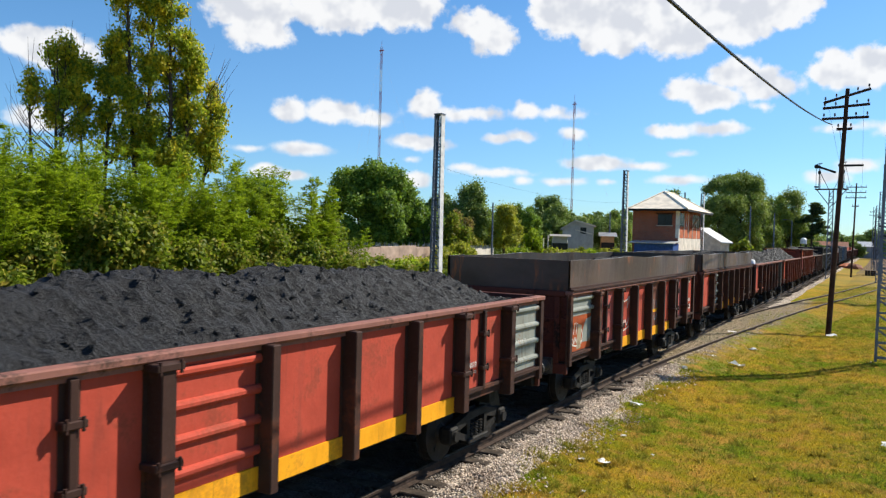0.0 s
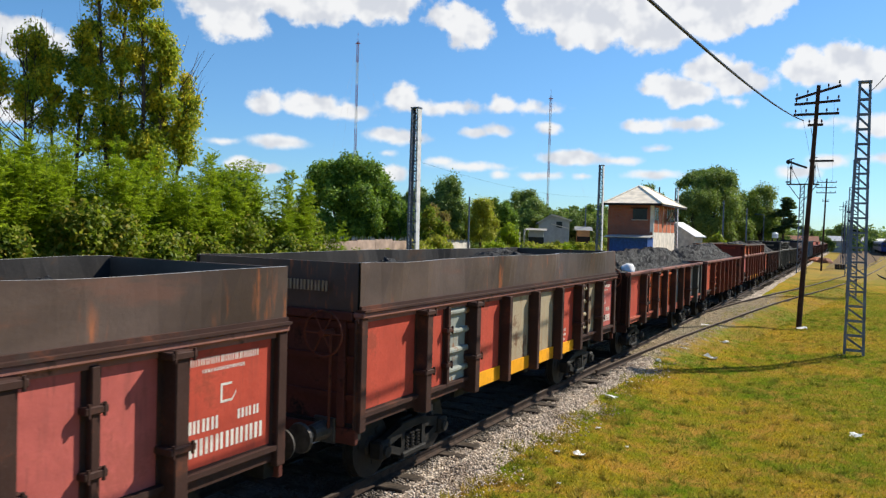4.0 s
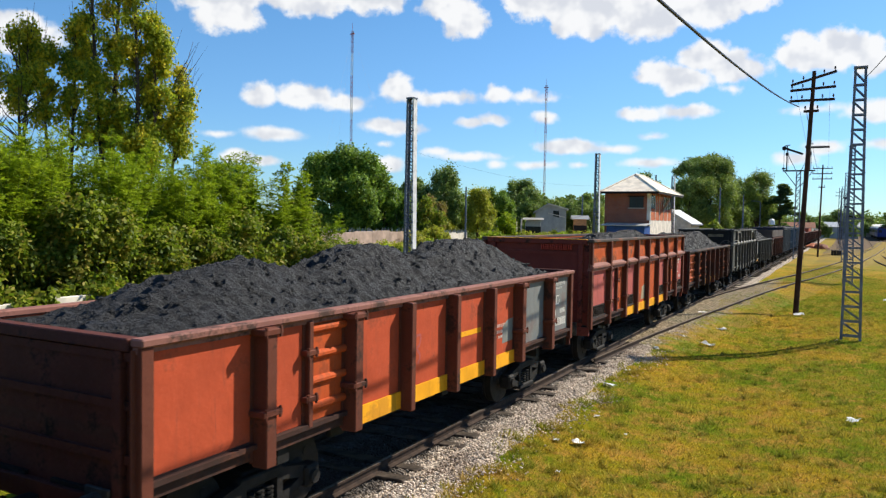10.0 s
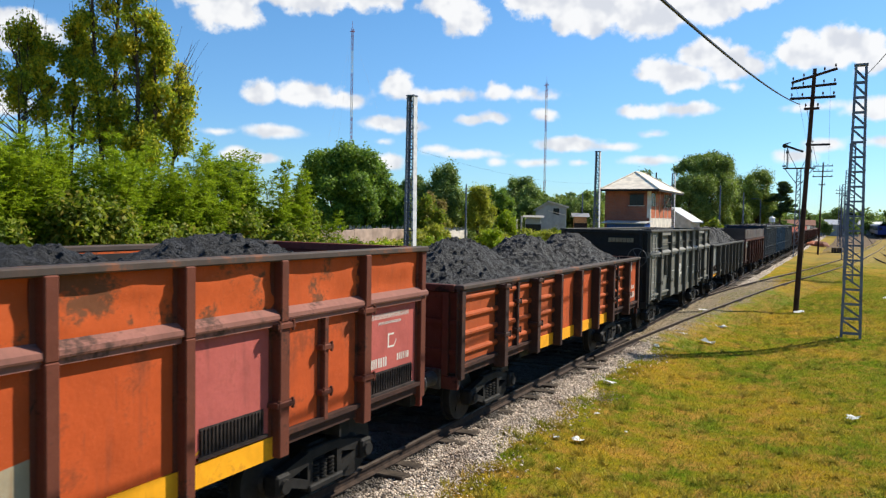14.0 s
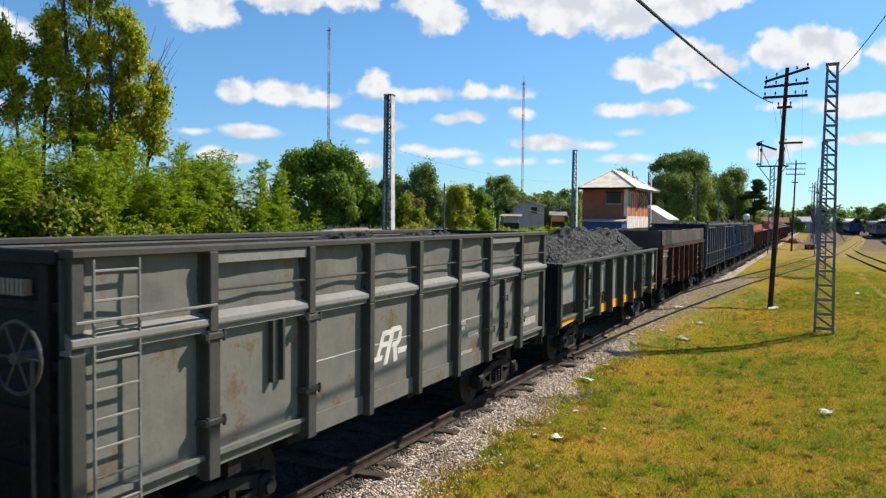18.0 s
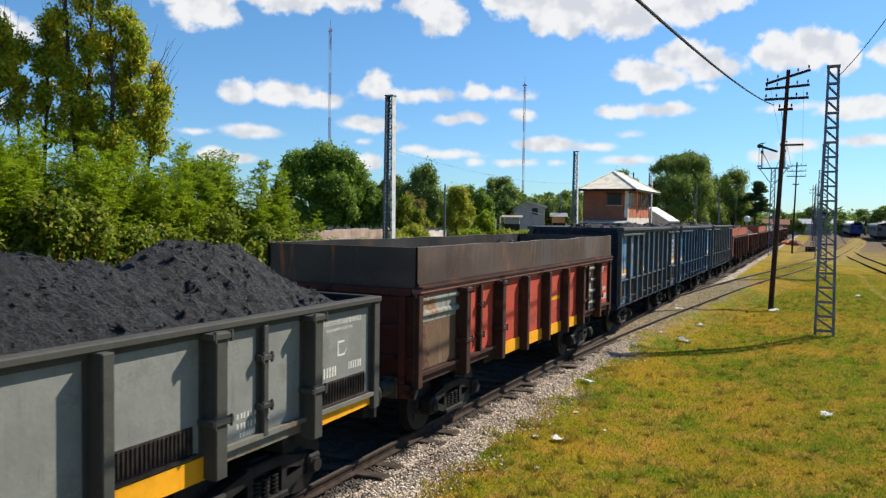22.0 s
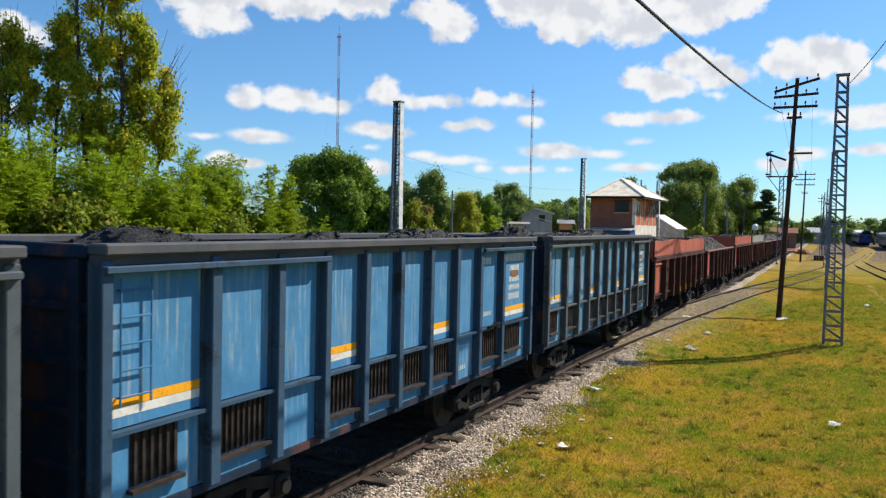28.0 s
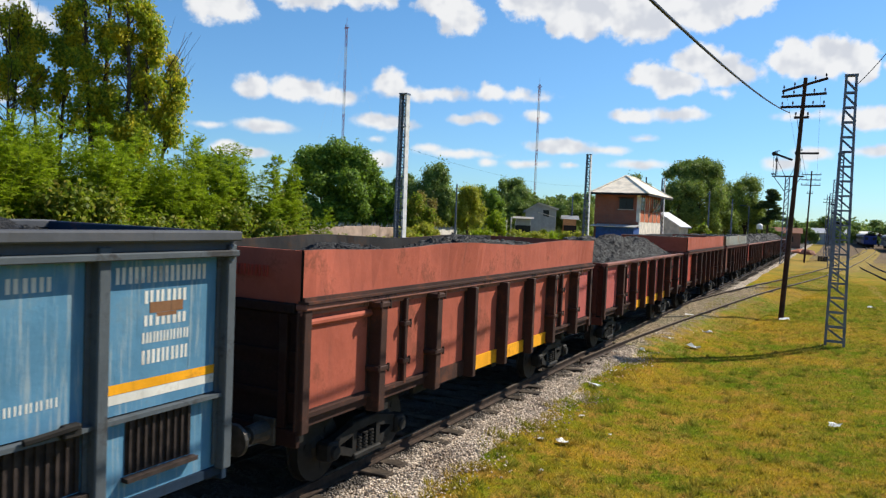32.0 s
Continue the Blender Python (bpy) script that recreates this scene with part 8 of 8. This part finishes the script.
# ---- passenger coaches standing in the yard ----
def coach(x, y, body, label, long=24.0):
    c = thing("passenger_coach", pose(x, y, 0.22), label, "railway coach", "coaches in the yard")
    bm = bmesh.new()
    box(bm, -1.6, 1.6, 0, long, 1.0, 3.4, 0.06)
    part("body", bm, body, c)
    bm = bmesh.new()
    for k in range(9):
        a0, a1 = math.pi * k / 9, math.pi * (k + 1) / 9
        v = [bm.verts.new(p) for p in ((1.6 * math.cos(a0), 0, 3.4 + 0.62 * math.sin(a0)), (1.6 * math.cos(a1), 0, 3.4 + 0.62 * math.sin(a1)), (1.6 * math.cos(a1), long, 3.4 + 0.62 * math.sin(a1)), (1.6 * math.cos(a0), long, 3.4 + 0.62 * math.sin(a0)))]
        bm.faces.new(v)
    bmesh.ops.remove_doubles(bm, verts=bm.verts, dist=0.001)
    bmesh.ops.holes_fill(bm, edges=[e for e in bm.edges if e.is_boundary], sides=20)
    bmesh.ops.recalc_face_normals(bm, faces=bm.faces)
    part("roof", bm, plain("grey_coach_roof", (0.24, 0.25, 0.27), 0.6), c, "grey rounded roof")
    for s in (-1, 1):
        for k in range(8):
            bm = bmesh.new()
            box(bm, s * 1.6, s * 1.615, 1.6 + k * 2.7, 3.2 + k * 2.7, 2.15, 3.0)
            part("window", bm, DARKPANE, c)
    for xx in (-0.95, 0.95):
        bm = bmesh.new()
        box(bm, xx - 0.4, xx + 0.4, -0.02, 0.01, 2.2, 3.0)
        part("window", bm, DARKPANE, c)
    bm = bmesh.new()
    box(bm, -0.4, 0.4, -0.03, 0.01, 1.05, 3.1)
    part("end_door", bm, body, c)
    for y1 in (3.0, long - 3.0):
        bm = bmesh.new()
        box(bm, -1.1, 1.1, y1 - 1.5, y1 + 1.5, 0.1, 0.95, 0.05)
        part("bogie", bm, IRON, c)


NAVY = plain("navy_blue_coach_paint", (0.03, 0.05, 0.2), 0.4, 0.0, 0.2, 2.0)
SILVER = plain("dull_silver_coach_side", (0.1, 0.1, 0.105), 0.5, 0.1, 0.2, 2.0)
for k in range(6):
    coach(9.9, 245 + k * 24.6, NAVY if k == 0 else SILVER, "navy blue passenger coach standing in the yard" if k == 0 else "dark grey passenger coach standing in the yard")
coach(13.5, 196, SILVER, "dark grey passenger coach on the farther yard track")
coach(14.2, 221, SILVER, "dark grey passenger coach on the farther yard track")


# ---- white garden fence in front of the houses ----
fence = tagged(new("fence_garden"), "row of white concrete posts with thin rails before the houses", "fence", "", "structure")
for k in range(11):
    bm = bmesh.new()
    p = at(25.4 - 0.36 * k, 104)
    box(bm, p.x - 0.09, p.x + 0.09, p.y - 0.09, p.y + 0.09, 0, 4.05 + 0.3 * math.sin(k * 2.3), 0.02)
    part("post", bm, WHITEWASH, fence)
for z in (1.2, 2.1):
    bm = bmesh.new()
    a, b = at(25.4, 104.05), at(25.4 - 3.6, 104.05)
    beam(bm, (a.x, a.y, z), (b.x, b.y, z), 0.05, 0.08)
    part("rail", bm, WHITEWASH, fence)

# white water tank on a low stand beyond the shed
tank = thing("water_tank", Matrix.Translation(at(4.5, 112)), "round white water tank on a steel stand", "water tank")
bm = bmesh.new()
rod(bm, (0, 0, 4.1), (0, 0, 4.7), 0.4, sides=20)
rod(bm, (0, 0, 4.7), (0, 0, 4.9), 0.4, 0.15, 20)
part("tank", bm, plain("white_tank_plastic", (0.8, 0.8, 0.8), 0.5), tank)
for x in (-0.33, 0.33):
    for y in (-0.33, 0.33):
        bm = bmesh.new()
        beam(bm, (x, y, 0), (x, y, 4.12), 0.12, 0.12)
        part("leg", bm, IRON, tank)

# ---- litter on the grass ----
PAPER = plain("white_litter", (0.75, 0.74, 0.7), 0.6, 0.0, 0.1, 9.0)


def scrap(x, y, s, seed):
    r = random.Random(seed)
    bm = bmesh.new()
    g = [[bm.verts.new((s * (i - 1.5) * 0.4 + r.uniform(-0.2, 0.2) * s, s * (j - 1) * 0.4 + r.uniform(-0.2, 0.2) * s, 0.01 + s * 0.45 * r.random())) for i in range(4)] for j in range(3)]
    for j in range(2):
        for i in range(3):
            bm.faces.new((g[j][i], g[j][i + 1], g[j + 1][i + 1], g[j + 1][i]))
    ob = tagged(obj("litter", bm, PAPER), "crumpled white scrap of paper on the grass", "litter", "litter on the grass")
    ob.matrix_basis = pose(x, y, max(lie(x, y), bed_height(x, y) if x < -4.3 else -1) + 0.02)
    ob.modifiers.new("thick", "SOLIDIFY").thickness = 0.006


for k, (x, y, s) in enumerate(((-4.18, 13.2, 0.17), (-3.95, 26.4, 0.42), (-4.92, 17.9, 0.22), (0.3, 17.6, 0.2), (-4.55, 13.1, 0.08), (-4.9, 27.2, 0.2), (-4.05, 30.4, 0.3), (-5.1, 24.0, 0.18), (-1.7, 38.4, 0.35), (-5.0, 20.0, 0.12), (-3.0, 52.0, 0.4), (-1.2, 60, 0.5), (2.2, 47, 0.3), (-5.3, 34, 0.25), (-4.4, 15.2, 0.07), (-4.0, 11.6, 0.06), (-3.6, 14.4, 0.05), (1.9, 21.5, 0.1))):
    scrap(x, y, s, k)
# red and orange rubble at the end of the lawn, sleepers stacked by the mast
for k, (x, y, mat) in enumerate(((-5.2, 150, ORANGE_WALL), (-4.4, 152, ORANGE_WALL), (-3.6, 149, TILE))):
    bm = bmesh.new()
    bmesh.ops.create_icosphere(bm, subdivisions=2, radius=1.0)
    for v in bm.verts:
        v.co = Vector((v.co.x * 1.4, v.co.y * 1.2, max(0, v.co.z) * 0.9)) * (1 + 0.4 * noise.noise(v.co * 2 + Vector((k, 0, 0))))
    ob = tagged(obj("earth_mound", bm, mat), "orange-red mound of brick earth by the tracks", "mound", "mounds by the tracks")
    ob.matrix_basis = pose(x, y, 0)
stack = thing("sleeper_stack", pose(-0.9, 118, 0.0), "stack of old wooden sleepers on the grass", "timber stack")
for k in range(3):
    for q in range(4):
        bm = bmesh.new()
        box(bm, -0.6 + q * 0.32, -0.32 + q * 0.32, -1.3, 1.3, k * 0.25, k * 0.25 + 0.22)
        part("sleeper", bm, OLDWOOD, stack)


# ---- what moves: the train rolls past towards the viewer ----
def motions():
    for wagon, y in WAGONS:
        walk(wagon, [(t, pose(TRACK_X, y - s, RAIL_Z)) for t, s in RUN])
    for load, y in LOADS:
        walk(load, [(t, pose(TRACK_X, y - s, RAIL_Z)) for t, s in RUN])
    ts, ss = [t for t, s in RUN], [s for t, s in RUN]
    steps = [k * 4 / FPS for k in range(241)]
    roll = [(t, pose(0, 0, 0, math.degrees(np.interp(t, ts, ss) / 0.455), 0, 0)) for t in steps]
    walk(WHEELSETS[0], roll)
    lead = WHEELSETS[0].animation_data
    for w in WHEELSETS[1:]:
        w.rotation_mode = "QUATERNION"
        keys = w.animation_data_create()
        keys.action = lead.action
        keys.action_slot = lead.action_slot


motions()
